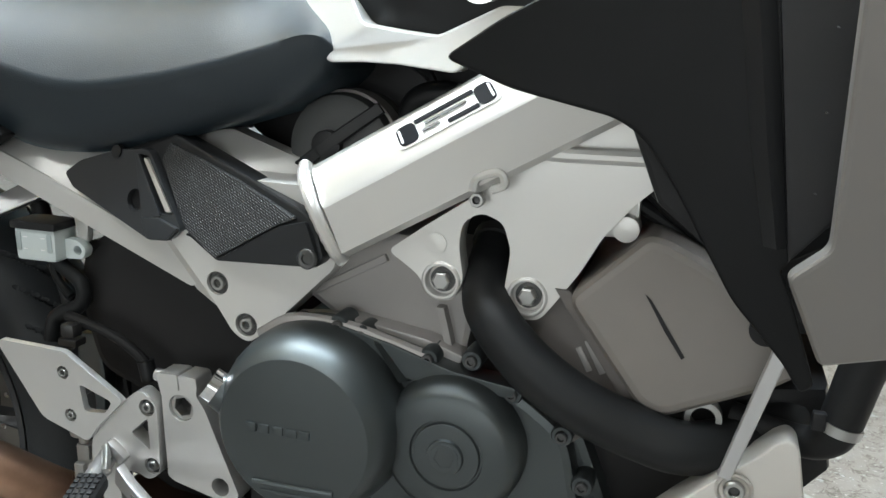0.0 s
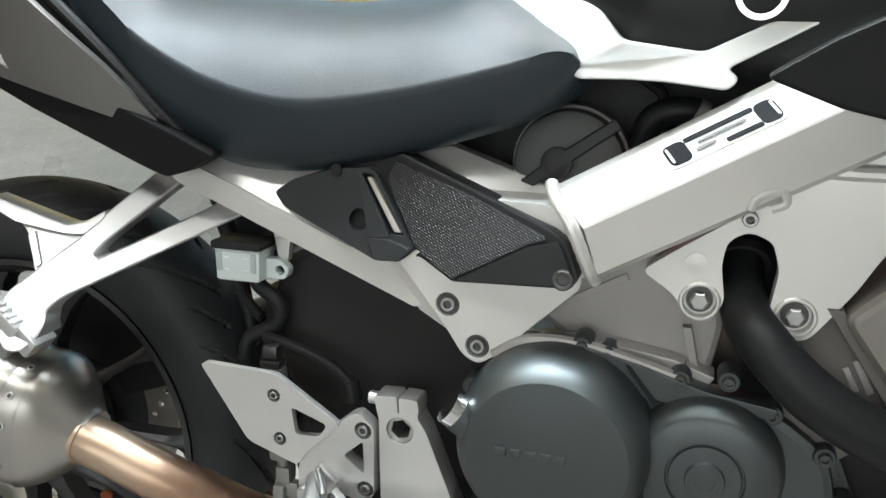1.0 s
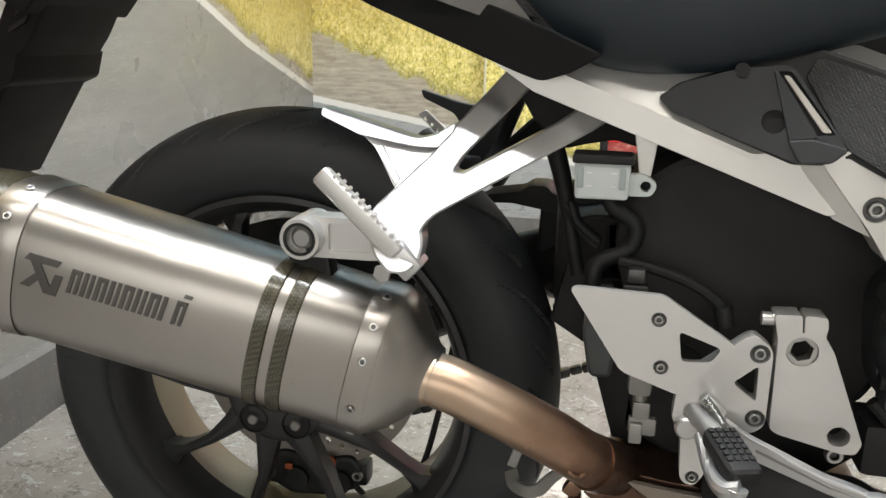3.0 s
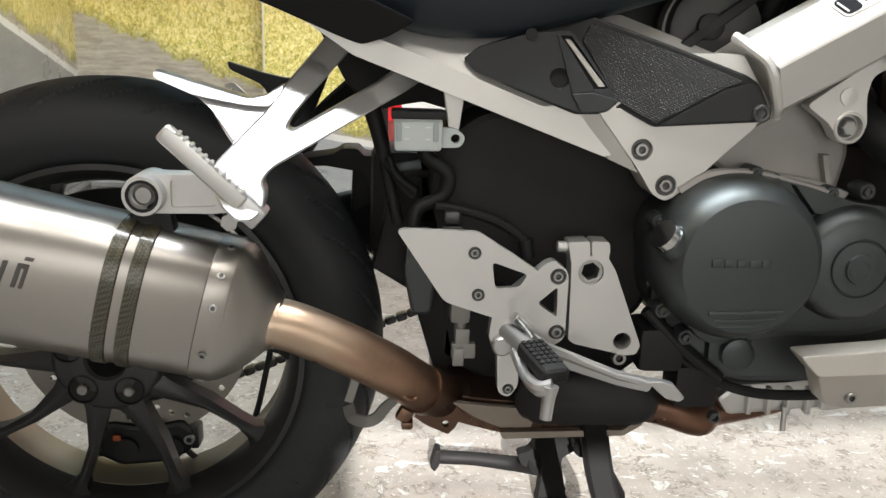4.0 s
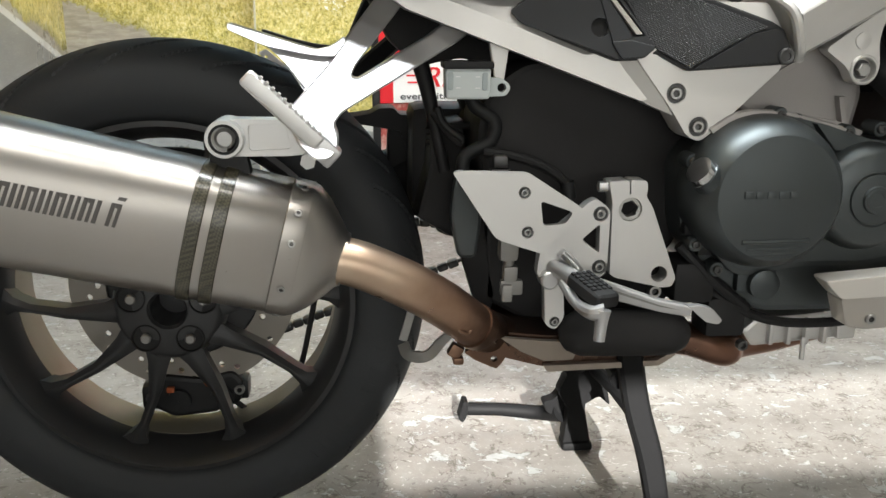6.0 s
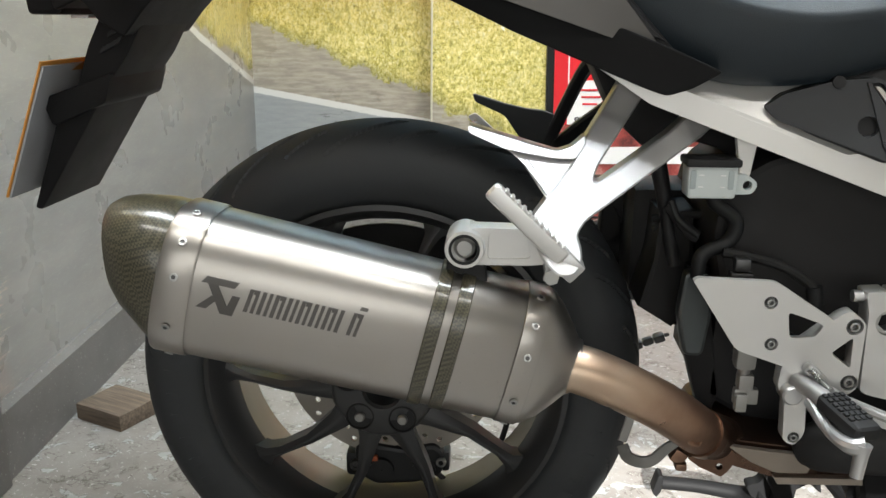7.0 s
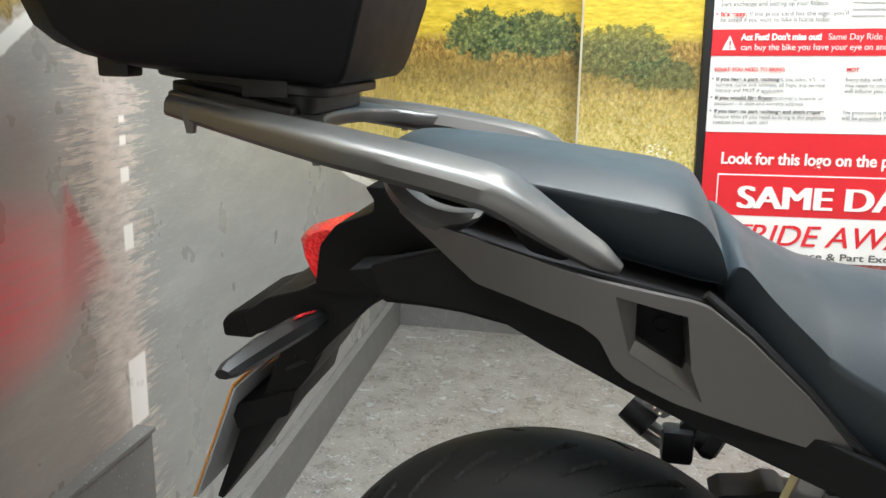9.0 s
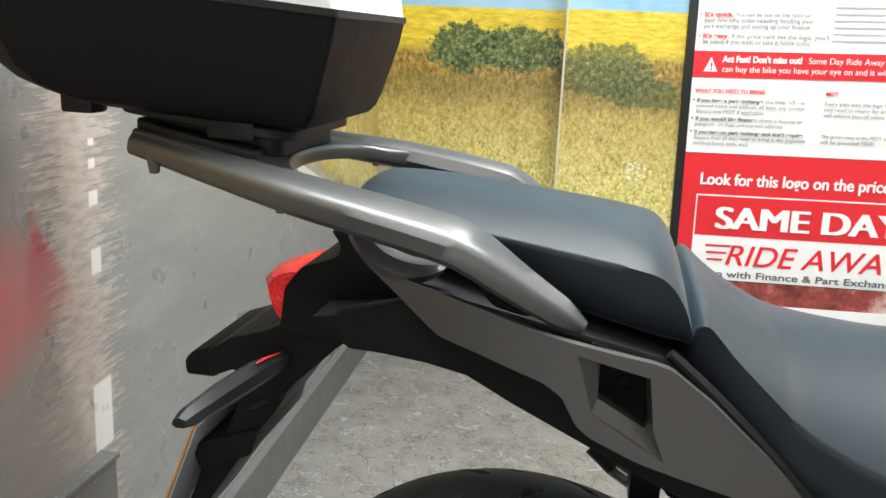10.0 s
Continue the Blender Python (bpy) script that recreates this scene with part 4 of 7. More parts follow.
def can_ring(s, a, b, p=2.7, dx=0.0, dz=0.0):
    """A ring of the can at s metres from its rear rim along its axis."""
    c = Vector((-0.163, -0.266, 0.532)) + ax * s
    return superellipse(c.x + dx, c.y, c.z + dz, a, b, 40, p, Vector((ax.x, 0, ax.z)).normalized())


can = part("silencer", loft([can_ring(-0.004, 0.056, 0.068), can_ring(0.0, 0.0575, 0.0705), can_ring(0.02, 0.058, 0.071), can_ring(0.16, 0.0575, 0.070), can_ring(0.332, 0.0565, 0.0685), can_ring(0.336, 0.054, 0.066)]), M["titanium"], bike, "brushed titanium silencer can with carbon end cap", 50)
part("front_band", loft([can_ring(0.325, 0.0570, 0.0690), can_ring(0.326, 0.0578, 0.0698), can_ring(0.346, 0.0578, 0.0695), can_ring(0.3475, 0.0570, 0.0688)], False), M["titanium"], can)
part("inlet_cone", loft([can_ring(0.344, 0.0572, 0.0688), can_ring(0.352, 0.0560, 0.0672, 2.6), can_ring(0.366, 0.0490, 0.0575, 2.4, -0.001, -0.001), can_ring(0.382, 0.0370, 0.0420, 2.1, -0.003, -0.002), can_ring(0.392, 0.0285, 0.0305, 2.0, -0.004, -0.002), can_ring(0.397, 0.0265, 0.0280, 2.0, -0.004, -0.002)]), M["titanium"], can, smooth=60)
part("rear_band", loft([can_ring(-0.006, 0.0590, 0.072), can_ring(-0.004, 0.060, 0.073), can_ring(0.024, 0.0600, 0.0730), can_ring(0.026, 0.059, 0.072)], False), M["titanium"], can)
cap_rings = []
for s, a, b, top in ((-0.003, 0.0575, 0.0705, 0), (-0.013, 0.057, 0.070, 0.001), (-0.030, 0.052, 0.0625, 0.004), (-0.044, 0.045, 0.052, 0.009), (-0.050, 0.039, 0.044, 0.012), (-0.042, 0.036, 0.041, 0.012), (-0.012, 0.034, 0.038, 0.01)):
    ring = can_ring(s, a, b, 2.5, 0, top)
    c0 = Vector((-0.163, -0.266, 0.532))
    cap_rings.append([p + ax * (-0.020 * (p.z - c0.z) / 0.07 * min(1, -s / 0.03)) for p in ring])
part("end_cap", loft(cap_rings), M["carbon"], can, "dark carbon fibre end cap", 60)
for s in (0.238, 0.2595):
    part("clamp_band", loft([can_ring(s, 0.0575, 0.0695), can_ring(s + 0.001, 0.0592, 0.0712), can_ring(s + 0.0125, 0.0592, 0.0710), can_ring(s + 0.0135, 0.0575, 0.0692)], False), M["carbon"], can, "dark carbon clamp strap")
for s, n in ((0.3365, 9), (0.010, 9)):
    ring = can_ring(s, 0.0579 if s > 0.1 else 0.0602, 0.0697 if s > 0.1 else 0.0732, 2.7)
    for t in (13, 18, 21, 24, 28):
        p = ring[t % 40]
        d = (p - (Vector((-0.163, -0.266, 0.532)) + ax * s)).normalized()
        ob = bolt(can, p.x, p.y, p.z, 0.0040, 0.0014, "steel", "domed steel rivet")
        ob.rotation_mode = "QUATERNION"
        ob.rotation_quaternion = Vector((0, -1, 0)).rotation_difference(d)
# maker's mark as plain dark shapes
def on_can(s, h):
    """A place on the can's outer side, s along it and h above its axis."""
    c = Vector((-0.163, -0.266, 0.532)) + ax * s
    up = Vector((0.243, 0, 0.97))
    b = 0.0705
    k = max(0.0, 1 - abs(h / b) ** 2.7) ** (1 / 2.7)
    return c + up * h + Vector((0, -0.0585 * k - 0.0006, 0))


def can_shape(pts):
    """A thin flat mark following the can's side; pts of (s, h)."""
    bm = bmesh.new()
    f = [bm.verts.new(on_can(a, b)) for a, b in pts]
    g = [bm.verts.new(on_can(a, b) + Vector((0, 0.0012, 0))) for a, b in pts]
    bm.faces.new(f), bm.faces.new(g[::-1])
    for k in range(len(pts)):
        q = (k + 1) % len(pts)
        bm.faces.new((f[k], f[q], g[q], g[k]))
    return bm


for i in range(9):
    a, lean = 0.0745 + i * 0.0118, 0.0030
    part("mark_bar", can_shape([(a, 0.001), (a + 0.0036, 0.001), (a + 0.0036 + lean, 0.023), (a + lean, 0.023)]), M["etched_mark"], can)
    if i not in (7,):
        part("mark_bar", can_shape([(a + 0.0062, 0.001), (a + 0.0092, 0.001), (a + 0.0092 + lean, 0.023), (a + 0.0062 + lean, 0.023)]), M["etched_mark"], can)
    if i % 2 == 0:
        part("mark_bar", can_shape([(a + 0.0036 + lean, 0.019), (a + 0.0062 + lean, 0.019), (a + 0.0062 + lean, 0.023), (a + 0.0036 + lean, 0.023)]), M["etched_mark"], can)
part("mark_bar", can_shape([(0.176, 0.0265), (0.183, 0.0265), (0.184, 0.0295), (0.177, 0.0295)]), M["etched_mark"], can)
part("mark_shape", can_shape([(0.034, 0.020), (0.064, 0.020), (0.067, 0.026), (0.038, 0.026)]), M["etched_mark"], can)
part("mark_shape", can_shape([(0.040, 0.020), (0.049, 0.020), (0.062, -0.002), (0.055, -0.006)]), M["etched_mark"], can)
part("mark_shape", can_shape([(0.055, -0.006), (0.066, -0.006), (0.070, 0.013), (0.063, 0.013), (0.060, 0.002)]), M["etched_mark"], can)
part("mark_shape", can_shape([(0.033, -0.004), (0.042, -0.004), (0.052, 0.008), (0.045, 0.009)]), M["etched_mark"], can)
part("mid_pipe", tube([(0.205, -0.233, 0.437), (0.235, -0.232, 0.428), (0.285, -0.222, 0.402), (0.325, -0.20, 0.372), (0.36, -0.17, 0.338), (0.385, -0.14, 0.315)], [0.0245, 0.0250, 0.0255, 0.026, 0.026, 0.0255], 24, 8), M["pipe"], bike, "heat-tinted gold and brown exhaust link pipe")
part("pipe_weld", tube([(0.208, -0.233, 0.4360), (0.214, -0.233, 0.4345)], 0.0265, 24, 3), M["pipe"], bike)
part("collector", join(plate(rounded([(0.385, 0.322), (0.43, 0.316), (0.60, 0.302), (0.635, 0.294), (0.612, 0.286), (0.591, 0.276), (0.454, 0.273), (0.402, 0.287), (0.374, 0.302)], 0.010), -0.150, 0.0, 0.008, seg=3), tube([(0.36, -0.152, 0.331), (0.40, -0.125, 0.305)], 0.0265, 18, 4)), M["pipe"], bike, "brown stained exhaust collector box")
part("collector_flange", plate(rounded([(0.450, 0.279), (0.590, 0.282), (0.613, 0.296), (0.612, 0.288), (0.592, 0.275), (0.454, 0.271)], 0.002), -0.160, -0.150, 0.001), M["shield_brown"], bike)
part("flange_ear", plate(rounded([(0.353, 0.299), (0.376, 0.310), (0.398, 0.316), (0.408, 0.302), (0.400, 0.286), (0.392, 0.277), (0.366, 0.289)], 0.003), -0.160, -0.152, 0.001, [circle(0.389, 0.290, 0.004, 12)]), M["pipe"], bike, "rusty brown pipe flange")
part("clamp_lug", join(rbox(0.343, -0.158, 0.301, 0.016, 0.014, 0.016, 0.003, Matrix.Rotation(radians(30), 4, "Y")), rbox(0.346, -0.158, 0.290, 0.013, 0.018, 0.009, 0.003)), M["pipe"], bike)
part("pipe_weld_bead", tube([(0.338, -0.210, 0.352), (0.342, -0.211, 0.345), (0.350, -0.208, 0.341), (0.354, -0.204, 0.346), (0.351, -0.205, 0.351)], 0.0025, 8, 4), M["pipe"], bike)
part("exhaust_guard", tube([(0.482, -0.150, 0.318), (0.492, -0.158, 0.320), (0.545, -0.160, 0.320), (0.598, -0.158, 0.318), (0.608, -0.152, 0.316)], [0.020, 0.028, 0.029, 0.028, 0.022], 20, 4), M["cover_black"], bike, "matt black exhaust guard")
part("heat_shield", plate(rounded([(0.394, 0.319), (0.44, 0.3135), (0.490, 0.3100), (0.489, 0.300), (0.485, 0.286), (0.451, 0.285), (0.421, 0.299)], 0.003), -0.166, -0.158, 0.002, lean=-0.2, z0=0.315), M["shield_brown"], bike, "tarnished pale brown heat shield")
part("pipe_joint", tube([(0.360, -0.172, 0.338), (0.368, -0.164, 0.331)], 0.0275, 20, 3), M["pipe"], bike)
part("front_pipe", tube([(0.58, -0.125, 0.305), (0.64, -0.125, 0.296), (0.69, -0.122, 0.279), (0.715, -0.09, 0.272), (0.80, -0.06, 0.272), (0.88, -0.05, 0.29)], [0.022, 0.022, 0.022, 0.02, 0.019, 0.019], 18, 6), M["pipe"], bike, "brown stained exhaust down pipe")
part("pipe_bracket", join(bar([(0.292, -0.150, 0.352), (0.286, -0.152, 0.330), (0.281, -0.155, 0.314)], [0.010, 0.010, 0.010], 0.003), bar([(0.281, -0.160, 0.312), (0.286, -0.170, 0.303), (0.300, -0.178, 0.302), (0.312, -0.180, 0.307), (0.322, -0.185, 0.322), (0.332, -0.190, 0.334)], [0.013, 0.014, 0.014, 0.013, 0.012, 0.010], 0.004)), M["dark_alloy"], bike, "bent grey steel pipe bracket", 30)

# frame
rear_frame = part("rear_frame", plate(rounded([(0.198, 0.745), (0.26, 0.722), (0.316, 0.702), (0.373, 0.682), (0.476, 0.643), (0.52, 0.650), (0.576, 0.700), (0.668, 0.700), (0.705, 0.645), (0.690, 0.640), (0.60, 0.625), (0.545, 0.596), (0.540, 0.5945), (0.284, 0.688)], 0.004), -0.1775, -0.130, 0.004, seg=3, shear=-0.085, x0=0.55), M["frame_paint"], bike, "silver painted alloy rear frame")
low_edge = [(0.198, 0.741), (0.26, 0.718), (0.316, 0.698), (0.373, 0.678), (0.476, 0.639), (0.56, 0.640), (0.63, 0.655), (0.700, 0.652)]
top_edge = [(0.200, 0.752), (0.28, 0.742), (0.34, 0.736), (0.41, 0.722), (0.504, 0.731), (0.559, 0.735), (0.612, 0.717), (0.665, 0.698)]
part("upper_face", loft([[(a, -0.1776 - 0.085 * (a - 0.55), b), (c, -0.124, d), (c, -0.105, d), (a, -0.105, b)] for (a, b), (c, d) in zip(low_edge, top_edge)]), M["frame_paint"], rear_frame, smooth=30)
pivot = part("pivot_bracket", plate(rounded([(0.524, 0.645), (0.572, 0.585), (0.590, 0.558), (0.605, 0.551), (0.622, 0.564), (0.692, 0.632), (0.690, 0.650), (0.60, 0.665)], 0.012), -0.187, -0.140, 0.0025, [circle(0.575, 0.604, 0.0109, 24), circle(0.603, 0.568, 0.0109, 24)]), M["frame_paint"], bike, "silver painted swingarm pivot bracket")
part("frame_facet", loft([[(0.500, -0.175, 0.655), (0.545, -0.175, 0.592), (0.545, -0.150, 0.592), (0.500, -0.150, 0.655)], [(0.533, -0.184, 0.640), (0.574, -0.184, 0.580), (0.574, -0.150, 0.580), (0.533, -0.150, 0.640)]]), M["frame_paint"], bike, smooth=15)
spar_dir = Vector((0.868, 0.0, 0.495))
sec = [(0.660, -0.130, 0.700), (0.663, -0.172, 0.714), (0.669, -0.186, 0.713), (0.690, -0.212, 0.692), (0.694, -0.214, 0.688), (0.706, -0.206, 0.650), (0.705, -0.198, 0.644), (0.700, -0.130, 0.640)]
part("main_spar", loft([[Vector(p) + spar_dir * s for p in sec] for s in (0.0, 0.02, 0.14, 0.30)]), M["frame_paint"], bike, "silver painted alloy twin-spar frame beam", 25)
part("weld_seam", tube([(0.661, -0.180, 0.716), (0.668, -0.196, 0.708), (0.684, -0.214, 0.690), (0.698, -0.208, 0.656), (0.703, -0.198, 0.642)], 0.006, 10, 8, 1, 0.0006), M["frame_paint"], bike, "rough weld seam across the frame")
mount = part("engine_hanger", plate(rounded([(0.862, 0.738), (0.952, 0.745), (0.957, 0.727), (0.935, 0.706), (0.914, 0.680), (0.899, 0.651), (0.878, 0.620), (0.868, 0.607), (0.848, 0.607), (0.838, 0.622), (0.843, 0.662), (0.836, 0.684), (0.818, 0.691), (0.803, 0.682), (0.800, 0.662), (0.805, 0.632), (0.795, 0.614), (0.776, 0.616), (0.766, 0.634), (0.739, 0.652), (0.770, 0.675)], 0.007), -0.187, -0.168, 0.003, [circle(0.786, 0.631, 0.0140, 24), circle(0.858, 0.626, 0.0140, 24)]), M["frame_paint"], bike, "silver painted engine hanger plate")
part("spar_web", plate([(0.872, 0.738), (0.893, 0.756), (0.921, 0.772), (0.955, 0.768), (0.960, 0.740), (0.930, 0.735)], -0.186, -0.176, 0.001), M["frame_paint"], mount)
part("hanger_lip", tube([(0.862, -0.19, 0.745), (0.875, -0.193, 0.742), (0.95, -0.193, 0.743)], 0.006, 10, 5), M["frame_paint"], mount)
part("cable_clip", tube([(0.816, -0.208, 0.712), (0.820, -0.208, 0.722), (0.836, -0.206, 0.727), (0.840, -0.205, 0.718), (0.830, -0.205, 0.713)], 0.0035, 8, 5), M["frame_paint"], mount)
bolt(mount, 0.817, -0.195, 0.703, 0.006, 0.006, "steel")
for bx, bz in ((0.786, 0.631), (0.858, 0.626)):
    part("boss", lathe([(0.0165, -0.175), (0.0165, -0.1880), (0.0150, -0.1893), (0.0135, -0.1893), (0.0128, -0.1880), (0.0128, -0.1800), (0.0001, -0.1800)], 32, (bx, 0, bz)), M["frame_paint"], mount)
    bolt(mount, bx, -0.1805, bz, 0.0078, 0.008, "steel", "zinc plated flange bolt", hexhead=True)
part("boss", lathe([(0.009, -0.18), (0.009, -0.1885), (0.0001, -0.189)], 24, (0.781, 0, 0.662)), M["frame_paint"], mount)
part("boss", lathe([(0.010, -0.16), (0.010, -0.180), (0.0001, -0.181)], 24, (0.930, 0, 0.686)), M["frame_paint"], mount)
part("hanger_web", plate([(0.90, 0.70), (0.938, 0.712), (0.938, 0.684), (0.925, 0.676), (0.90, 0.675)], -0.165, -0.155, 0.002), M["frame_paint"], mount)


def on_spar(s, t, lift):
    """A place on the beam's upper face: s along it, t from its top edge to the crease."""
    p = Vector((0.669, -0.186, 0.713)).lerp(Vector((0.690, -0.212, 0.692)), t) + spar_dir * s
    nrm = (Vector((0.021, -0.026, -0.021))).cross(spar_dir).normalized()
    return p + nrm * (lift if nrm.y < 0 else -lift)


def spar_label(s0, s1, t0, t1, lift):
    q = [(s0, t0), (s1, t0), (s1, t1), (s0, t1)]
    q = rounded([(s * 1.0, t * 0.04) for s, t in q], 0.006)
    return loft([[on_spar(s, t / 0.04, lift + d) for s, t in q] for d in (-0.0004, 0.0004)])


pl = part("maker_plate", spar_label(0.082, 0.174, 0.17, 0.80, 0.0008), M["print_white"], bike, "black and white maker's plate with unreadable print")
for s0, s1, t0, t1 in ((0.0845, 0.102, 0.22, 0.75), (0.156, 0.1715, 0.22, 0.75), (0.102, 0.156, 0.22, 0.33), (0.128, 0.156, 0.64, 0.75)):
    part("print_bar", spar_label(s0, s1, t0, t1, 0.0018), M["print_black"], pl)
for s0, s1, t0, t1 in ((0.110, 0.148, 0.42, 0.48), (0.106, 0.122, 0.58, 0.64), (0.0865, 0.0885, 0.30, 0.68), (0.168, 0.170, 0.30, 0.68)):
    part("print_bar", spar_label(s0, s1, t0, t1, 0.0026), M["print_grey"] if s0 > 0.1 and s0 < 0.16 else M["print_white"], pl)

# side cover with the embossed field
def cover_plate(pts, front, back, bevel, holes=(), r=0.003):
    """A piece of the cover: its face leans back towards the top and out towards the engine."""
    return plate(rounded(pts, r), front, back, bevel, holes, shear=-0.17, x0=0.5, lean=0.25, z0=0.67)


def on_cover(x, z, proud=0.0):
    return -0.178 - proud - 0.17 * (x - 0.5) + 0.25 * (z - 0.67)


cover = part("side_cover", cover_plate([(0.396, 0.690), (0.412, 0.700), (0.452, 0.713), (0.485, 0.722), (0.522, 0.732), (0.601, 0.7055), (0.669, 0.681), (0.681, 0.673), (0.692, 0.646), (0.686, 0.637), (0.582, 0.628), (0.548, 0.645), (0.530, 0.638), (0.506, 0.637), (0.404, 0.675)], -0.1735, -0.150, 0.003), M["black_satin"], bike, "dark plastic frame side cover with embossed field")
part("embossed_field", cover_plate([(0.519, 0.725), (0.597, 0.7005), (0.664, 0.675), (0.646, 0.668), (0.582, 0.6315), (0.549, 0.650), (0.541, 0.659), (0.511, 0.709)], -0.1775, -0.172, 0.0012), M["embossed"], cover, "rows of small pressed lozenges")
part("cover_dark_corner", cover_plate([(0.674, 0.6735), (0.689, 0.6463), (0.684, 0.640), (0.586, 0.6312), (0.648, 0.6672)], -0.1785, -0.172, 0.002), M["black_satin"], cover)
slot = rounded([(0.4855, 0.7125), (0.4985, 0.7130), (0.535, 0.6640), (0.520, 0.6625)], 0.002)
part("cover_tab", cover_plate([(0.394, 0.6875), (0.4132, 0.7005), (0.4595, 0.7143), (0.4950, 0.7178), (0.5020, 0.7145), (0.5455, 0.6520), (0.533, 0.6410), (0.509, 0.6390), (0.4065, 0.6750)], -0.1835, -0.171, 0.003, [circle(0.488, 0.672, 0.0098, 24), slot], 0.004), M["cover_grey"], cover)
part("tab_hole", plate(circle(0.488, 0.672, 0.0115, 20), -0.1765, -0.172, 0, shear=-0.17, x0=0.5, lean=0.25, z0=0.67), M["black"], cover)
part("slot_floor", cover_plate([(0.483, 0.715), (0.501, 0.715), (0.538, 0.662), (0.517, 0.660)], -0.1765, -0.172, 0), M["black"], cover)
part("cover_rib", cover_plate([(0.4925, 0.7095), (0.4975, 0.7095), (0.5325, 0.6655), (0.5255, 0.6650)], -0.1830, -0.175, 0.001, r=0.002), M["fairing_silver"], cover, "light grey tongue in the slot")
part("slot_ledge", cover_plate([(0.4985, 0.6580), (0.5190, 0.6600), (0.5440, 0.6535), (0.5330, 0.6425), (0.5090, 0.6400)], -0.1870, -0.182, 0.0020), M["cover_grey"], cover)
part("slot_flange", cover_plate([(0.4850, 0.7130), (0.4880, 0.7130), (0.5215, 0.6620), (0.5170, 0.6605), (0.5000, 0.6580)], -0.1860, -0.182, 0.0010, r=0.001), M["cover_grey"], cover)
part("tab_notch", plate(circle(0.4605, 0.7130, 0.0060, 16), -0.1855, -0.180, 0, shear=-0.17, x0=0.5, lean=0.25, z0=0.67), M["black"], cover)
bolt(cover, 0.680, on_cover(0.680, 0.6455, 0.0005), 0.6455, 0.0088, 0.0035, "dark_steel", "black socket bolt")
for bx, bz in ((0.575, 0.604), (0.603, 0.568)):
    bolt(pivot, bx, -0.187, bz, 0.0068, 0.007, "steel", "steel socket bolt in a cup", cup=True)

# rear brake reservoir with hose
res = part("brake_reservoir", plate(rounded([(0.326, 0.6275), (0.376, 0.6275), (0.375, 0.5945), (0.327, 0.5940)], 0.004), -0.163, -0.132, 0.003), M["translucent"], bike, "clouded white brake fluid reservoir")
part("reservoir_cap", plate(rounded([(0.3235, 0.6350), (0.3785, 0.6350), (0.3785, 0.6270), (0.3235, 0.6265)], 0.003), -0.166, -0.129, 0.002), M["black"], res, "black reservoir lid")
for x in (0.3315, 0.3690):
    part("reservoir_rib", plate(rounded([(x - 0.003, 0.6235), (x + 0.003, 0.6235), (x + 0.003, 0.6040), (x - 0.003, 0.6040)], 0.002), -0.1640, -0.1615, 0.001), M["clouded_dark"], res)
for x, z in ((0.3395, 0.6185), (0.3395, 0.6065), (0.3610, 0.6185), (0.3610, 0.6065)):
    part("level_mark", rbox(x, -0.1632, z, 0.005, 0.001, 0.0011, 0), M["white"], res)
part("reservoir_lug", plate(rounded([(0.370, 0.617), (0.390, 0.617), (0.401, 0.608), (0.396, 0.597), (0.370, 0.596)], 0.008), -0.149, -0.138, 0.002, [circle(0.390, 0.606, 0.0048, 14)]), M["translucent"], res)
part("reservoir_stay", plate(rounded([(0.376, 0.66), (0.400, 0.660), (0.394, 0.612), (0.384, 0.612)], 0.004), -0.139, -0.130, 0.001), M["frame_paint"], res)
part("reservoir_hose", tube([(0.357, -0.14, 0.598), (0.362, -0.14, 0.585), (0.384, -0.14, 0.568), (0.380, -0.14, 0.545), (0.352, -0.145, 0.53), (0.348, -0.15, 0.505)], 0.0080, 14, 7), M["hose"], bike, "bent black rubber hose")
part("brake_hose", tube([(0.322, -0.11, 0.58), (0.330, -0.115, 0.562), (0.352, -0.12, 0.545)], 0.005, 10, 6), M["hose"], bike)
part("brake_line", tube([(0.372, -0.15, 0.535), (0.40, -0.155, 0.532), (0.438, -0.155, 0.520), (0.466, -0.155, 0.50), (0.470, -0.155, 0.48)], 0.0055, 10, 6), M["rubber"], bike)
part("line_ferrule", tube([(0.467, -0.155, 0.502), (0.471, -0.155, 0.482)], 0.0085, 12, 2), M["black_satin"], bike)
part("banjo_bolt", join(rbox(0.388, -0.165, 0.527, 0.016, 0.014, 0.014, 0.003), rbox(0.388, -0.165, 0.515, 0.022, 0.016, 0.008, 0.002)), M["dark_steel"], bike)
part("master_cylinder", join(rbox(0.399, -0.172, 0.440, 0.022, 0.022, 0.05, 0.006), lathe([(0.0065, 0.405), (0.0065, 0.44)], 12, (0.4, -0.172, 0), axis="z"), rbox(0.402, -0.172, 0.400, 0.016, 0.016, 0.018, 0.003), rbox(0.404, -0.172, 0.383, 0.026, 0.010, 0.018, 0.003), rbox(0.398, -0.178, 0.378, 0.012, 0.010, 0.020, 0.002)), M["dark_alloy"], bike, "grimy rear brake master cylinder")

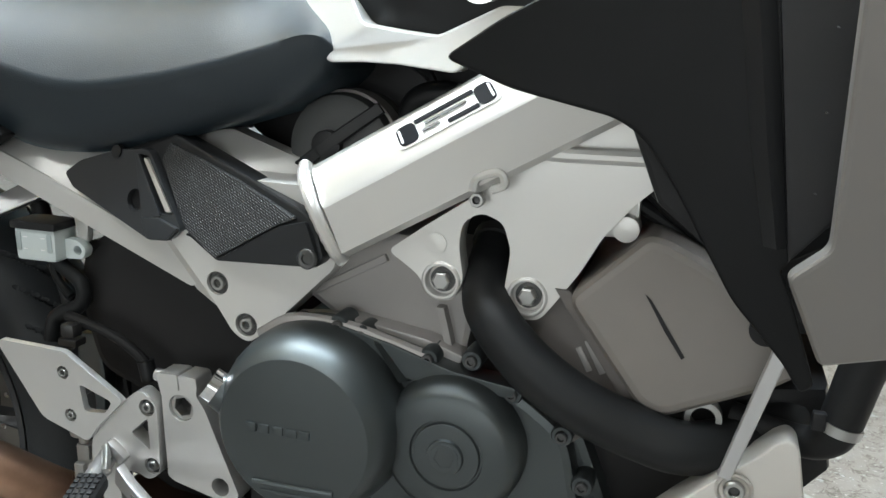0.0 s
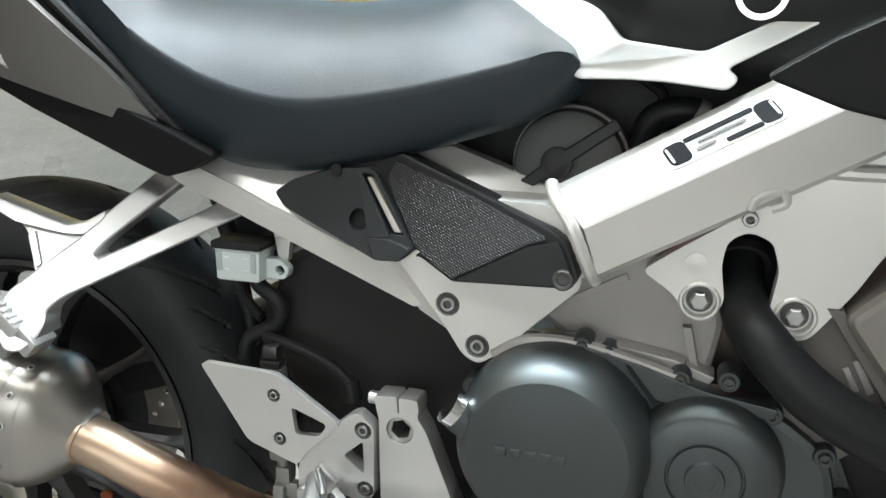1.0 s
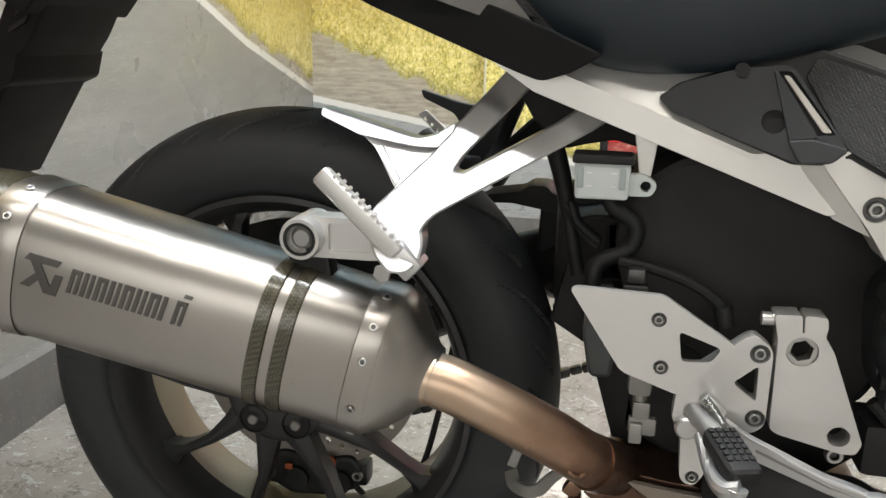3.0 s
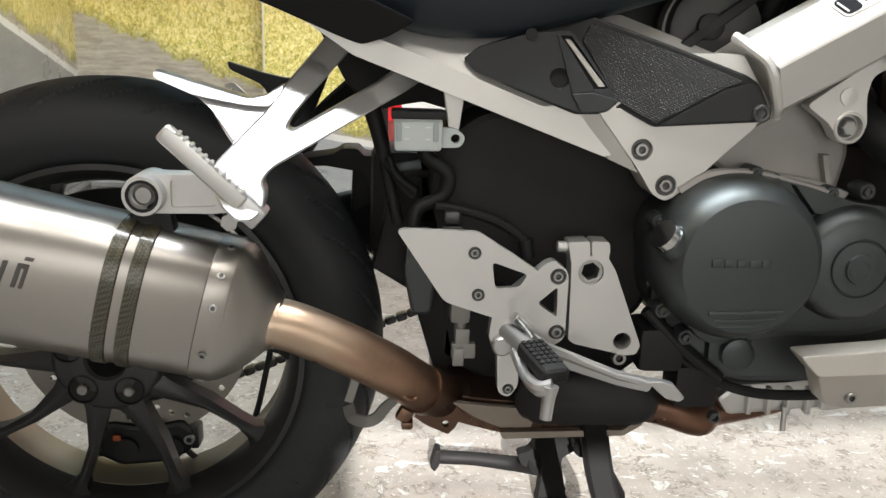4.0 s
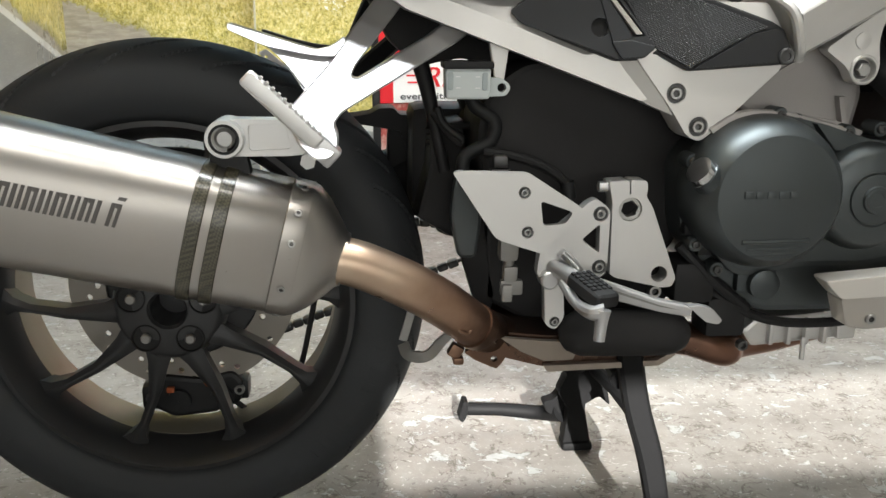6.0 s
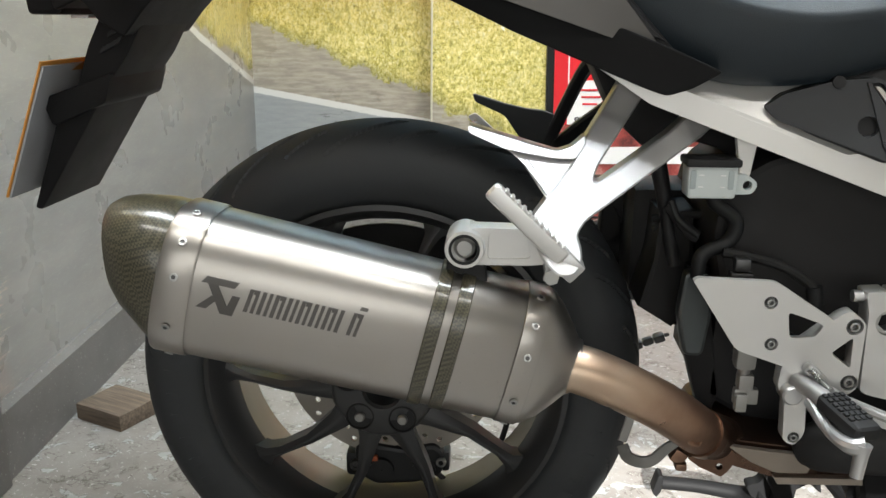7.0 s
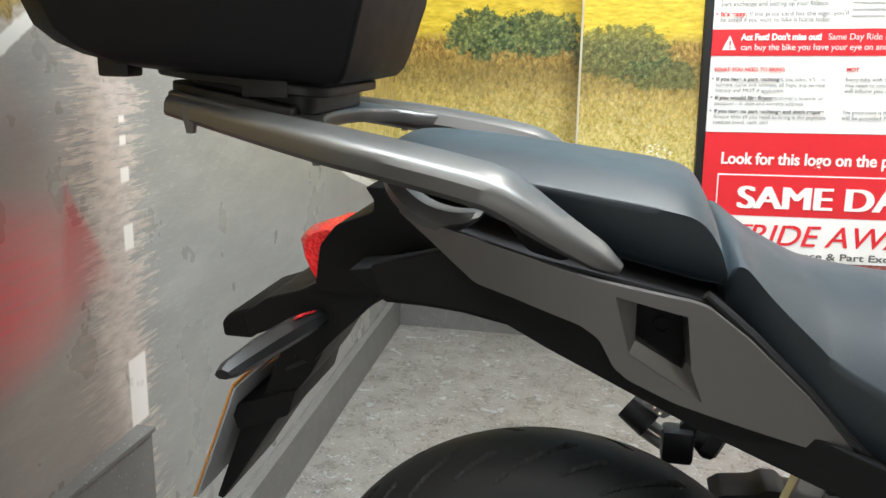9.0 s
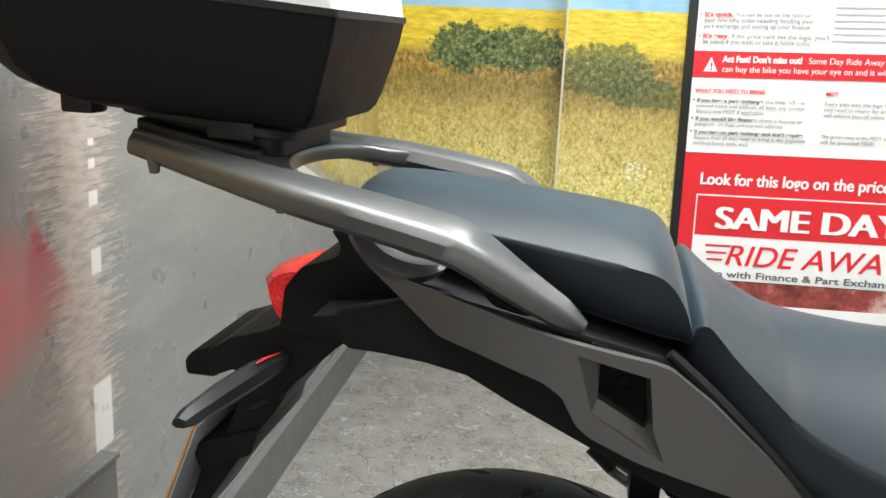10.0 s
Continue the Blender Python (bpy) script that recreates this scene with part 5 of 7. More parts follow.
# rider footrest bracket
brk = part("footrest_bracket", plate(rounded([(0.444, 0.452), (0.484, 0.487), (0.492, 0.490), (0.508, 0.478), (0.508, 0.405), (0.494, 0.396), (0.482, 0.402), (0.458, 0.402), (0.462, 0.352), (0.452, 0.338), (0.440, 0.344), (0.437, 0.395), (0.428, 0.403), (0.430, 0.430)], 0.008), -0.196, -0.180, 0.003, [rounded([(0.497, 0.462), (0.498, 0.428), (0.477, 0.444)], 0.004), circle(0.497, 0.473, 0.0086, 20), circle(0.499, 0.412, 0.0086, 20), circle(0.451, 0.348, 0.0061, 16)]), M["alloy"], bike, "cast alloy footrest bracket")
part("heel_guard", plate(rounded([(0.331, 0.520), (0.336, 0.523), (0.412, 0.521), (0.470, 0.484), (0.476, 0.479), (0.444, 0.447), (0.432, 0.430), (0.384, 0.446), (0.378, 0.450)], 0.005), -0.204, -0.197, 0.002, [rounded([(0.427, 0.490), (0.464, 0.477), (0.456, 0.464), (0.431, 0.462)], 0.005), circle(0.409, 0.499, 0.0067, 20), circle(0.414, 0.455, 0.0067, 20)]), M["alloy"], brk, "brushed alloy heel guard with a triangular cut-out")
for bx, bz in ((0.409, 0.499), (0.414, 0.455)):
    bolt(brk, bx, -0.204, bz, 0.0042, 0.005, "steel", "steel socket bolt", cup=True)
for bx, bz in ((0.497, 0.473), (0.499, 0.412)):
    bolt(brk, bx, -0.196, bz, 0.0054, 0.007, "steel", "steel socket bolt", cup=True)
bolt(brk, 0.451, -0.196, 0.348, 0.0038, 0.005, "steel", "steel socket bolt", cup=True)
piv = part("pivot_plate", plate(rounded([(0.511, 0.486), (0.509, 0.494), (0.506, 0.508), (0.5285, 0.5095), (0.5300, 0.494), (0.5315, 0.494), (0.5305, 0.5095), (0.549, 0.509), (0.5505, 0.499), (0.549, 0.492), (0.558, 0.478), (0.591, 0.396), (0.587, 0.386), (0.575, 0.385), (0.520, 0.3975), (0.513, 0.402)], 0.003), -0.191, -0.165, 0.0022, [circle(0.5320, 0.4766, 0.0135, 24), circle(0.571, 0.401, 0.0095, 20)]), M["alloy"], bike, "cast alloy swingarm pivot plate")
part("pivot_nut", plate(circle(0.5320, 0.4766, 0.0132, 28), -0.188, -0.176, 0.0008, [circle(0.5320, 0.4766, 0.0098, 6, 0.3)]), M["steel"], piv, "hexagonal pivot nut")
part("clamp_bolt", lathe([(0.0062, -0.006), (0.0062, 0.004), (0.0001, 0.005)], 16, (0.5035, -0.178, 0.5005), axis="x"), M["alloy_bright"], piv)

# rider footpeg, brake pedal
peg = part("footpeg", join(tube([(0.447, -0.195, 0.412), (0.456, -0.220, 0.412), (0.462, -0.238, 0.410)], [0.010, 0.009, 0.010], 12, 5), lathe([(0.0105, -0.185), (0.0105, -0.206), (0.0085, -0.208), (0.0001, -0.208)], 24, (0.441, 0, 0.400)), rbox(0.462, -0.200, 0.423, 0.026, 0.012, 0.012, 0.004, Matrix.Rotation(radians(40), 4, "Y"))), M["alloy_bright"], bike, "folding footpeg with black rubber top")
PM = Matrix.Translation((0.4725, -0.264, 0.4075)) @ Matrix.Rotation(radians(17), 4, "Z") @ Matrix.Rotation(radians(8), 4, "X")
rub = part("peg_rubber", rbox(0, 0, 0, 0.029, 0.062, 0.017, 0.007, None, 3), M["rubber"], peg, "ribbed black peg rubber")
rub.matrix_basis = PM
for i in range(6):
    for j in range(4):
        part("rubber_lug", rbox(-0.0093 + 0.0062 * j, 0.024 - 0.0078 * i, 0.0086, 0.0048, 0.0058, 0.003, 0.0010), M["rubber"], rub)
part("peg_frame", tube([(0.452, -0.222, 0.402), (0.456, -0.262, 0.393), (0.464, -0.294, 0.393), (0.476, -0.300, 0.396)], [0.006, 0.0055, 0.0075, 0.009], 10, 5), M["alloy_bright"], peg)
part("peg_feeler", tube([(0.4735, -0.300, 0.398), (0.4725, -0.301, 0.386), (0.4705, -0.303, 0.366)], [0.0085, 0.0065, 0.0058], 14, 4), M["alloy_bright"], peg)
part("peg_spring", tube([(0.455, -0.206, 0.430), (0.463, -0.216, 0.422), (0.469, -0.226, 0.416)], 0.0045, 10, 12, 1, 0.002), M["steel"], peg)
part("brake_pedal", plate(rounded([(0.472, 0.416), (0.491, 0.4065), (0.551, 0.3905), (0.576, 0.3885), (0.584, 0.386), (0.580, 0.375), (0.552, 0.3765), (0.492, 0.3870), (0.466, 0.396)], 0.004), -0.219, -0.207, 0.003, shear=-0.46, x0=0.48), M["alloy_bright"], bike, "long alloy rear brake pedal")
part("pedal_groove", plate(rounded([(0.497, 0.3985), (0.551, 0.3850), (0.572, 0.3820), (0.551, 0.3830), (0.497, 0.3955)], 0.001), -0.2195, -0.215, 0, shear=-0.46, x0=0.48), M["dark_alloy"], bike)
part("pedal_pad", plate(rounded([(0.575, 0.3895), (0.588, 0.3905), (0.602, 0.3865), (0.614, 0.373), (0.609, 0.3685), (0.595, 0.372)], 0.003), -0.272, -0.262, 0.003), M["alloy_bright"], bike)

# pillion footrest hanger: flat casting that flares outward towards the peg
def hang_plate(pts, front, back, bevel, holes=(), r=0.004, seg=2):
    return plate(rounded(pts, r), front, back, bevel, holes, shear=0.36, x0=0.258, lean=1.0, z0=0.686, seg=seg)


HANG = [(0.264, 0.716), (0.2468, 0.6926), (0.2153, 0.6527), (0.2069, 0.6379), (0.1665, 0.5938), (0.166, 0.580), (0.176, 0.562), (0.190, 0.550), (0.204, 0.549), (0.212, 0.557), (0.2125, 0.570), (0.2080, 0.579), (0.2165, 0.589), (0.3401, 0.6538), (0.368, 0.672), (0.342, 0.684), (0.308, 0.6606), (0.2310, 0.6190), (0.2252, 0.6215), (0.2300, 0.6318), (0.2733, 0.6827), (0.292, 0.706)]
hang = part("pillion_hanger", hang_plate(HANG, -0.141, -0.116, 0.0075, r=0.005, seg=1), M["alloy_bright"], bike, "forked cast alloy pillion footrest hanger", 20)
part("tail_flange", hang_plate([(0.1050, 0.6722), (0.171, 0.6526), (0.191, 0.6470), (0.2045, 0.6500), (0.2190, 0.6600), (0.2200, 0.6530), (0.2090, 0.6395), (0.190, 0.6405), (0.170, 0.6440), (0.1416, 0.6497), (0.1053, 0.6650)], -0.1430, -0.122, 0.002, r=0.003), M["alloy_bright"], hang, smooth=25)
part("tail_web", hang_plate([(0.1400, 0.6510), (0.192, 0.6420), (0.2110, 0.6420), (0.1900, 0.5990), (0.1785, 0.6098), (0.1560, 0.6390)], -0.1365, -0.122, 0.0015), M["alloy_bright"], hang)
part("rib_edge", hang_plate([(0.1580, 0.6380), (0.1800, 0.6120), (0.1830, 0.6150), (0.1620, 0.6415)], -0.1400, -0.122, 0.0012, r=0.001), M["alloy_bright"], hang)
part("silencer_arm", plate(rounded([(0.106, 0.5835), (0.165, 0.583), (0.200, 0.572), (0.200, 0.552), (0.165, 0.548), (0.106, 0.5475)], 0.004), -0.262, -0.238, 0.002, [rounded([(0.127, 0.5785), (0.162, 0.578), (0.167, 0.555), (0.127, 0.553)], 0.004)]), M["alloy"], hang)
part("arm_recess", plate(rounded([(0.125, 0.580), (0.164, 0.580), (0.169, 0.553), (0.125, 0.551)], 0.003), -0.2575, -0.244, 0.001), M["alloy"], hang)
part("silencer_mount", lathe([(0.0185, -0.230), (0.0185, -0.272), (0.0175, -0.275), (0.0145, -0.275), (0.0135, -0.268), (0.0135, -0.262), (0.0001, -0.262)], 32, (0.1055, 0, 0.5655)), M["alloy"], hang)
part("mount_groove", lathe([(0.0145, -0.2755), (0.0145, -0.2745), (0.0118, -0.2745), (0.0118, -0.2755)], 28, (0.1055, 0, 0.5655), closed=True), M["black"], hang)
part("mount_bolt", lathe([(0.010, -0.262), (0.010, -0.267), (0.007, -0.270), (0.0001, -0.270)], 20, (0.1055, 0, 0.5655)), M["steel"], hang, "steel silencer mounting bolt")
part("clamp_lug", plate(rounded([(0.090, 0.56), (0.122, 0.56), (0.128, 0.525), (0.086, 0.525)], 0.004), -0.256, -0.236, 0.003), M["black_satin"], hang)
part("hanger_bolt", lathe([(0.0095, -0.250), (0.0095, -0.268), (0.0075, -0.271), (0.0001, -0.271)], 20, (0.2010, 0, 0.5640)), M["alloy_bright"], hang)
m = Matrix.Translation((0.1618, -0.286, 0.594)) @ Matrix.Rotation(radians(43.5), 4, "Y")
ppeg = part("pillion_peg", rbox(0, 0, 0, 0.092, 0.012, 0.0175, 0.005, None, 3), M["alloy"], bike, "folded alloy pillion footpeg with ridges")
ppeg.matrix_basis = m
for i in range(11):
    part("peg_ridge", rbox(-0.034 + i * 0.0072, 0, 0.0086, 0.0034, 0.0112, 0.0034, 0.0012), M["alloy"], ppeg)
part("peg_block", rbox(0.052, 0.012, -0.002, 0.030, 0.030, 0.021, 0.004), M["alloy_bright"], ppeg)
part("peg_pin", lathe([(0.0055, -0.008), (0.0055, 0.035)], 14, (0.048, 0.0, -0.018)), M["steel"], ppeg)
part("peg_bolt_head", lathe([(0.0075, -0.011), (0.0075, -0.006), (0.0001, -0.006)], 6, (0.048, 0.0, -0.018)), M["steel"], ppeg)
# far side hanger in black, with its peg
far = part("far_pillion_hanger", join(plate(rounded([(0.095, 0.663), (0.099, 0.651), (0.142, 0.632), (0.170, 0.593), (0.160, 0.578), (0.182, 0.552), (0.194, 0.536), (0.208, 0.533), (0.220, 0.548), (0.227, 0.576), (0.214, 0.604), (0.222, 0.631), (0.197, 0.640), (0.175, 0.642), (0.142, 0.649)], 0.005), 0.200, 0.214, 0.003), bar([(0.19, 0.205, 0.56), (0.21, 0.208, 0.605), (0.245, 0.18, 0.69), (0.262, 0.15, 0.72)], [0.024, 0.018, 0.018, 0.02], 0.02), bar([(0.20, 0.205, 0.545), (0.228, 0.208, 0.59), (0.29, 0.17, 0.65), (0.34, 0.14, 0.69)], [0.03, 0.03, 0.026, 0.026], 0.02)), M["black_satin"], bike, "black far-side pillion hanger")
part("far_peg_rubber", tube([(0.088, 0.235, 0.590), (0.122, 0.222, 0.566)], 0.021, 18, 3), M["rubber"], far, "black rubber peg end")
part("far_peg_rod", tube([(0.115, 0.222, 0.575), (0.155, 0.21, 0.556)], 0.008, 12, 3), M["steel"], far)
part("far_peg_rod", tube([(0.112, 0.222, 0.556), (0.150, 0.21, 0.538)], 0.008, 12, 3), M["steel"], far)
part("far_peg_block", rbox(0.160, 0.205, 0.552, 0.045, 0.04, 0.05, 0.008), M["black_satin"], far)
part("far_tread_plate", plate(rounded([(0.088, 0.628), (0.100, 0.634), (0.150, 0.590), (0.138, 0.582)], 0.004), 0.215, 0.222, 0.001, [circle(0.100 + 0.0085 * i, 0.622 - 0.0078 * i, 0.0026, 8) for i in range(5)]), M["alloy"], far, "drilled alloy tread plate")

# engine
eng = part("crankcase", plate(rounded([(0.600, 0.44), (0.590, 0.526), (0.625, 0.566), (0.738, 0.571), (0.794, 0.556), (0.855, 0.550), (0.905, 0.515), (0.935, 0.44), (0.93, 0.37), (0.84, 0.345), (0.70, 0.345), (0.64, 0.39)], 0.02), -0.170, 0.15, 0.008), M["engine_black"], bike, "dark painted engine crankcase")
part("side_casing", plate(rounded([(0.608, 0.45), (0.600, 0.525), (0.628, 0.562), (0.738, 0.567), (0.794, 0.551), (0.850, 0.546), (0.898, 0.512), (0.915, 0.43), (0.83, 0.405), (0.74, 0.405), (0.665, 0.392)], 0.02), -0.188, -0.16, 0.008), M["engine_black"], eng)
part("clutch_cover", lathe([(0.086, -0.17), (0.0856, -0.198), (0.0838, -0.213), (0.0800, -0.226), (0.0748, -0.2355), (0.0690, -0.2422), (0.0680, -0.2430), (0.045, -0.2452), (0.025, -0.2464), (0.0001, -0.2468)], 96, (0.677, 0, 0.498)), M["engine_black"], eng, "domed dark clutch cover with a flat face", 30)
part("hub_cover", lathe([(0.064, -0.16), (0.062, -0.198), (0.056, -0.212), (0.050, -0.2155), (0.0315, -0.217), (0.0305, -0.2150), (0.0292, -0.2150), (0.0282, -0.2172), (0.016, -0.218), (0.015, -0.221), (0.011, -0.221)], 56, (0.803, 0, 0.491)), M["engine_black"], eng, "round dark crankshaft end cover", 60)
part("hub_plug", join(plate(circle(0.803, 0.491, 0.0125, 24), -0.2215, -0.215, 0.0006, [circle(0.803, 0.491, 0.0085, 6, 0.2)]), lathe([(0.009, -0.214), (0.0001, -0.2139)], 16, (0.803, 0, 0.491))), M["engine_black"], eng)
part("plug_socket", lathe([(0.0088, -0.2195), (0.0001, -0.2195)], 6, (0.803, 0, 0.491)), M["black"], eng)
for i, w in enumerate((0.0095, 0.009, 0.0095, 0.0098, 0.009)):
    x = 0.640 + i * 0.0125
    part("maker_bar", rbox(x + w / 2 - 0.004, -0.2466, 0.503, w, 0.0026, 0.0078, 0.0008), M["engine_black"], eng)
for i, (hz, hw) in enumerate(((0.452, 0.075), (0.444, 0.062), (0.437, 0.050))):
    part("cover_fin", tube([(0.677 - hw / 2, -0.2440 + 0.0010 * i, hz - 0.001), (0.677, -0.2452 + 0.0010 * i, hz), (0.677 + hw / 2, -0.2440 + 0.0010 * i, hz + 0.001)], 0.0018 if i else 0.0026, 8, 5), M["engine_black"], eng)
for bx, bz in ((0.651, 0.572), (0.695, 0.581), (0.716, 0.574), (0.777, 0.562), (0.815, 0.566), (0.85, 0.542), (0.600, 0.530), (0.893, 0.512), (0.912, 0.47), (0.606, 0.47), (0.612, 0.435), (0.640, 0.405)):
    part("casing_lug", lathe([(0.0092, -0.165), (0.0092, -0.188), (0.008, -0.190), (0.0001, -0.190)], 20, (bx, 0, bz)), M["engine_black"], eng)
    bolt(eng, bx, -0.190, bz, 0.0052, 0.004, "dark_steel", "black casing bolt")
part("casing_rim", tube([(0.618, -0.186, 0.562), (0.65, -0.186, 0.580), (0.70, -0.186, 0.580), (0.745, -0.186, 0.570), (0.775, -0.186, 0.562)], 0.006, 8, 5), M["engine_grey"], eng)
part("cover_web", loft([[(0.728, -0.190, 0.574), (0.733, -0.200, 0.573), (0.738, -0.190, 0.571)], [(0.752, -0.190, 0.544), (0.757, -0.204, 0.543), (0.763, -0.190, 0.541)]]), M["engine_black"], eng)
part("casing_step", plate(rounded([(0.625, 0.556), (0.650, 0.575), (0.700, 0.582), (0.745, 0.572), (0.800, 0.556), (0.855, 0.549), (0.850, 0.540), (0.79, 0.540), (0.70, 0.55)], 0.004), -0.194, -0.17, 0.003), M["engine_black"], eng)
part("oil_filler", tube([(0.628, -0.215, 0.50), (0.612, -0.222, 0.512), (0.598, -0.226, 0.522)], [0.018, 0.018, 0.017], 20, 4), M["engine_black"], eng)
part("filler_cap", tube([(0.600, -0.2255, 0.5205), (0.590, -0.229, 0.528)], 0.0155, 20, 3), M["chrome"], eng, "bright oil filler cap")
part("drain_boss", join(rbox(0.695, -0.165, 0.395, 0.05, 0.03, 0.045, 0.008), lathe([(0.018, -0.17), (0.018, -0.19), (0.012, -0.192), (0.0001, -0.192)], 24, (0.70, 0, 0.385))), M["engine_black"], eng)
cyl = part("rear_cylinder", plate(rounded([(0.640, 0.60), (0.655, 0.635), (0.735, 0.66), (0.80, 0.65), (0.808, 0.60), (0.80, 0.555), (0.70, 0.56)], 0.008), -0.155, 0.12, 0.006), M["engine_grey"], bike, "bare alloy rear cylinder")
part("cylinder_rib", plate([(0.652, 0.600), (0.725, 0.640), (0.728, 0.634), (0.655, 0.594)], -0.159, -0.15, 0.001), M["engine_grey"], cyl)
part("cylinder_rib", plate([(0.775, 0.60), (0.782, 0.60), (0.792, 0.56), (0.785, 0.56)], -0.165, -0.15, 0.001), M["engine_grey"], cyl)
part("cylinder_ledge", plate(rounded([(0.640, 0.577), (0.70, 0.584), (0.770, 0.574), (0.805, 0.562), (0.80, 0.555), (0.70, 0.572), (0.64, 0.568)], 0.003), -0.175, -0.15, 0.002), M["engine_grey"], cyl)
head = part("front_head", plate(rounded([(0.890, 0.632), (0.948, 0.688), (0.962, 0.686), (1.00, 0.668), (1.045, 0.628), (1.070, 0.600), (1.050, 0.583), (0.97, 0.545), (0.95, 0.552)], 0.012), -0.200, 0.1, 0.010, seg=3), M["head_grey"], bike, "matt grey front cylinder head cover")
part("head_flange", plate([(0.880, 0.636), (0.892, 0.636), (0.958, 0.545), (0.946, 0.540)], -0.190, 0.1, 0.002), M["barrel_grey"], head)
part("head_crease", plate([(0.950, 0.643), (0.954, 0.640), (0.982, 0.598), (0.980, 0.596), (0.966, 0.616)], -0.2012, -0.199, 0), M["black"], head)
part("head_notch", lathe([(0.012, -0.19), (0.012, -0.2025), (0.0001, -0.2030)], 24, (1.036, 0, 0.627)), M["black"], head)
part("front_barrel", plate([(0.855, 0.62), (0.888, 0.636), (0.952, 0.545), (0.90, 0.50), (0.85, 0.54)], -0.178, 0.1, 0.006), M["barrel_grey"], bike, "sooty alloy front cylinder barrel")
for i, (mx, mz, ln) in enumerate(((0.914, 0.580, 0.030), (0.905, 0.577, 0.022))):
    part("cast_mark_bar", rbox(mx, -0.1785, mz, ln, 0.002, 0.006 - 0.001 * i, 0.0008, Matrix.Rotation(radians(62), 4, "Y")), M["engine_grey"], bike)
hose_bm = tube([(0.817, -0.120, 0.662), (0.818, -0.155, 0.637), (0.824, -0.185, 0.620), (0.836, -0.200, 0.607), (0.851, -0.206, 0.592), (0.875, -0.210, 0.572), (0.910, -0.210, 0.551), (0.951, -0.205, 0.534), (0.989, -0.200, 0.525), (1.030, -0.175, 0.527), (1.07, -0.14, 0.535)], [0.0175, 0.0185, 0.0195, 0.020, 0.0205, 0.021, 0.021, 0.021, 0.0205, 0.020, 0.020], 64, 8)
hose_bm.normal_update()
for k, vert in enumerate(hose_bm.verts):
    if k % 2:
        vert.co += vert.normal * -0.0003
part("coolant_hose", hose_bm, M["hose"], bike, "thick finely ribbed black coolant hose", 40)
part("hose_clip", tube([(0.8188, -0.126, 0.656), (0.8186, -0.134, 0.651)], 0.0222, 20, 2), M["dark_steel"], bike)
part("dark_throat", plate([(0.78, 0.71), (0.86, 0.71), (0.87, 0.60), (0.78, 0.60)], -0.105, 0.1, 0.004), M["black"], bike)
part("oil_seal_ring", lathe([(0.014, -0.18), (0.014, -0.192), (0.0095, -0.192), (0.0095, -0.18)], 24, (1.000, 0, 0.547), closed=True), M["steel"], bike)
part("bank_block", plate([(0.90, 0.54), (1.09, 0.57), (1.10, 0.50), (1.02, 0.40), (0.90, 0.42)], -0.15, 0.12, 0.01), M["black"], bike)
part("wiring_loom", join(tube([(0.94, -0.16, 0.72), (0.97, -0.16, 0.695), (1.02, -0.15, 0.66)], 0.008, 10, 5), tube([(0.93, -0.15, 0.705), (0.97, -0.15, 0.68), (1.01, -0.15, 0.645)], 0.006, 10, 5)), M["black"], bike)
# under engine
sump = part("sump", join(plate(rounded([(0.715, 0.300), (0.735, 0.318), (0.80, 0.322), (0.865, 0.330), (0.875, 0.31), (0.86, 0.288), (0.80, 0.284), (0.73, 0.278)], 0.006), -0.115, 0.08, 0.006), plate(rounded([(0.835, 0.315), (0.860, 0.320), (0.862, 0.292), (0.838, 0.290)], 0.003), -0.128, -0.11, 0.003)), M["alloy"], bike, "bare alloy sump")
for i in range(4):
    part("sump_fin", rbox(0.752 + 0.024 * i, -0.118, 0.300, 0.006, 0.012, 0.034, 0.002), M["alloy"], sump)
part("sump_stub", tube([(0.797, -0.120, 0.292), (0.797, -0.122, 0.262)], 0.0035, 8, 2), M["alloy"], sump)
part("breather_pipe", tube([(0.64, -0.165, 0.375), (0.68, -0.17, 0.350), (0.73, -0.17, 0.333), (0.79, -0.17, 0.330), (0.85, -0.17, 0.335)], 0.006, 10, 6), M["rubber"], bike)
part("linkage_housing", rbox(0.62, -0.15, 0.385, 0.05, 0.06, 0.05, 0.008), M["black"], bike)
part("switch_body", rbox(0.665, -0.15, 0.34, 0.05, 0.05, 0.05, 0.008), M["black"], bike)
part("wiring_tail", tube([(0.60, -0.17, 0.43), (0.64, -0.175, 0.39), (0.69, -0.17, 0.35)], 0.007, 10, 5), M["black"], bike)
part("sensor_plug", join(rbox(0.612, -0.17, 0.452, 0.022, 0.02, 0.018, 0.003), rbox(0.628, -0.172, 0.430, 0.018, 0.018, 0.022, 0.003), tube([(0.604, -0.172, 0.495), (0.602, -0.174, 0.47), (0.612, -0.172, 0.45)], 0.004, 8, 5)), M["black_satin"], bike)
bolt(bike, 0.688, -0.17, 0.305, 0.007, 0.008, "dark_steel")
bolt(bike, 0.575, -0.166, 0.374, 0.008, 0.008, "steel")
# airbox behind the spar
drum = part("air_duct", lathe([(0.050, -0.02), (0.051, -0.112), (0.049, -0.118), (0.044, -0.120), (0.030, -0.121), (0.0001, -0.121)], 40, (0.664, 0, 0.722)), M["duct_grey"], bike, "dark grey round air duct cap")
part("duct_rim", lathe([(0.0535, -0.085), (0.0535, -0.104), (0.050, -0.106), (0.050, -0.083)], 40, (0.664, 0, 0.722), closed=True), M["engine_grey"], drum)
part("duct_strap", bar([(0.626, -0.126, 0.704), (0.665, -0.127, 0.733), (0.706, -0.122, 0.762)], [0.011, 0.012, 0.011], 0.006), M["black_satin"], drum)
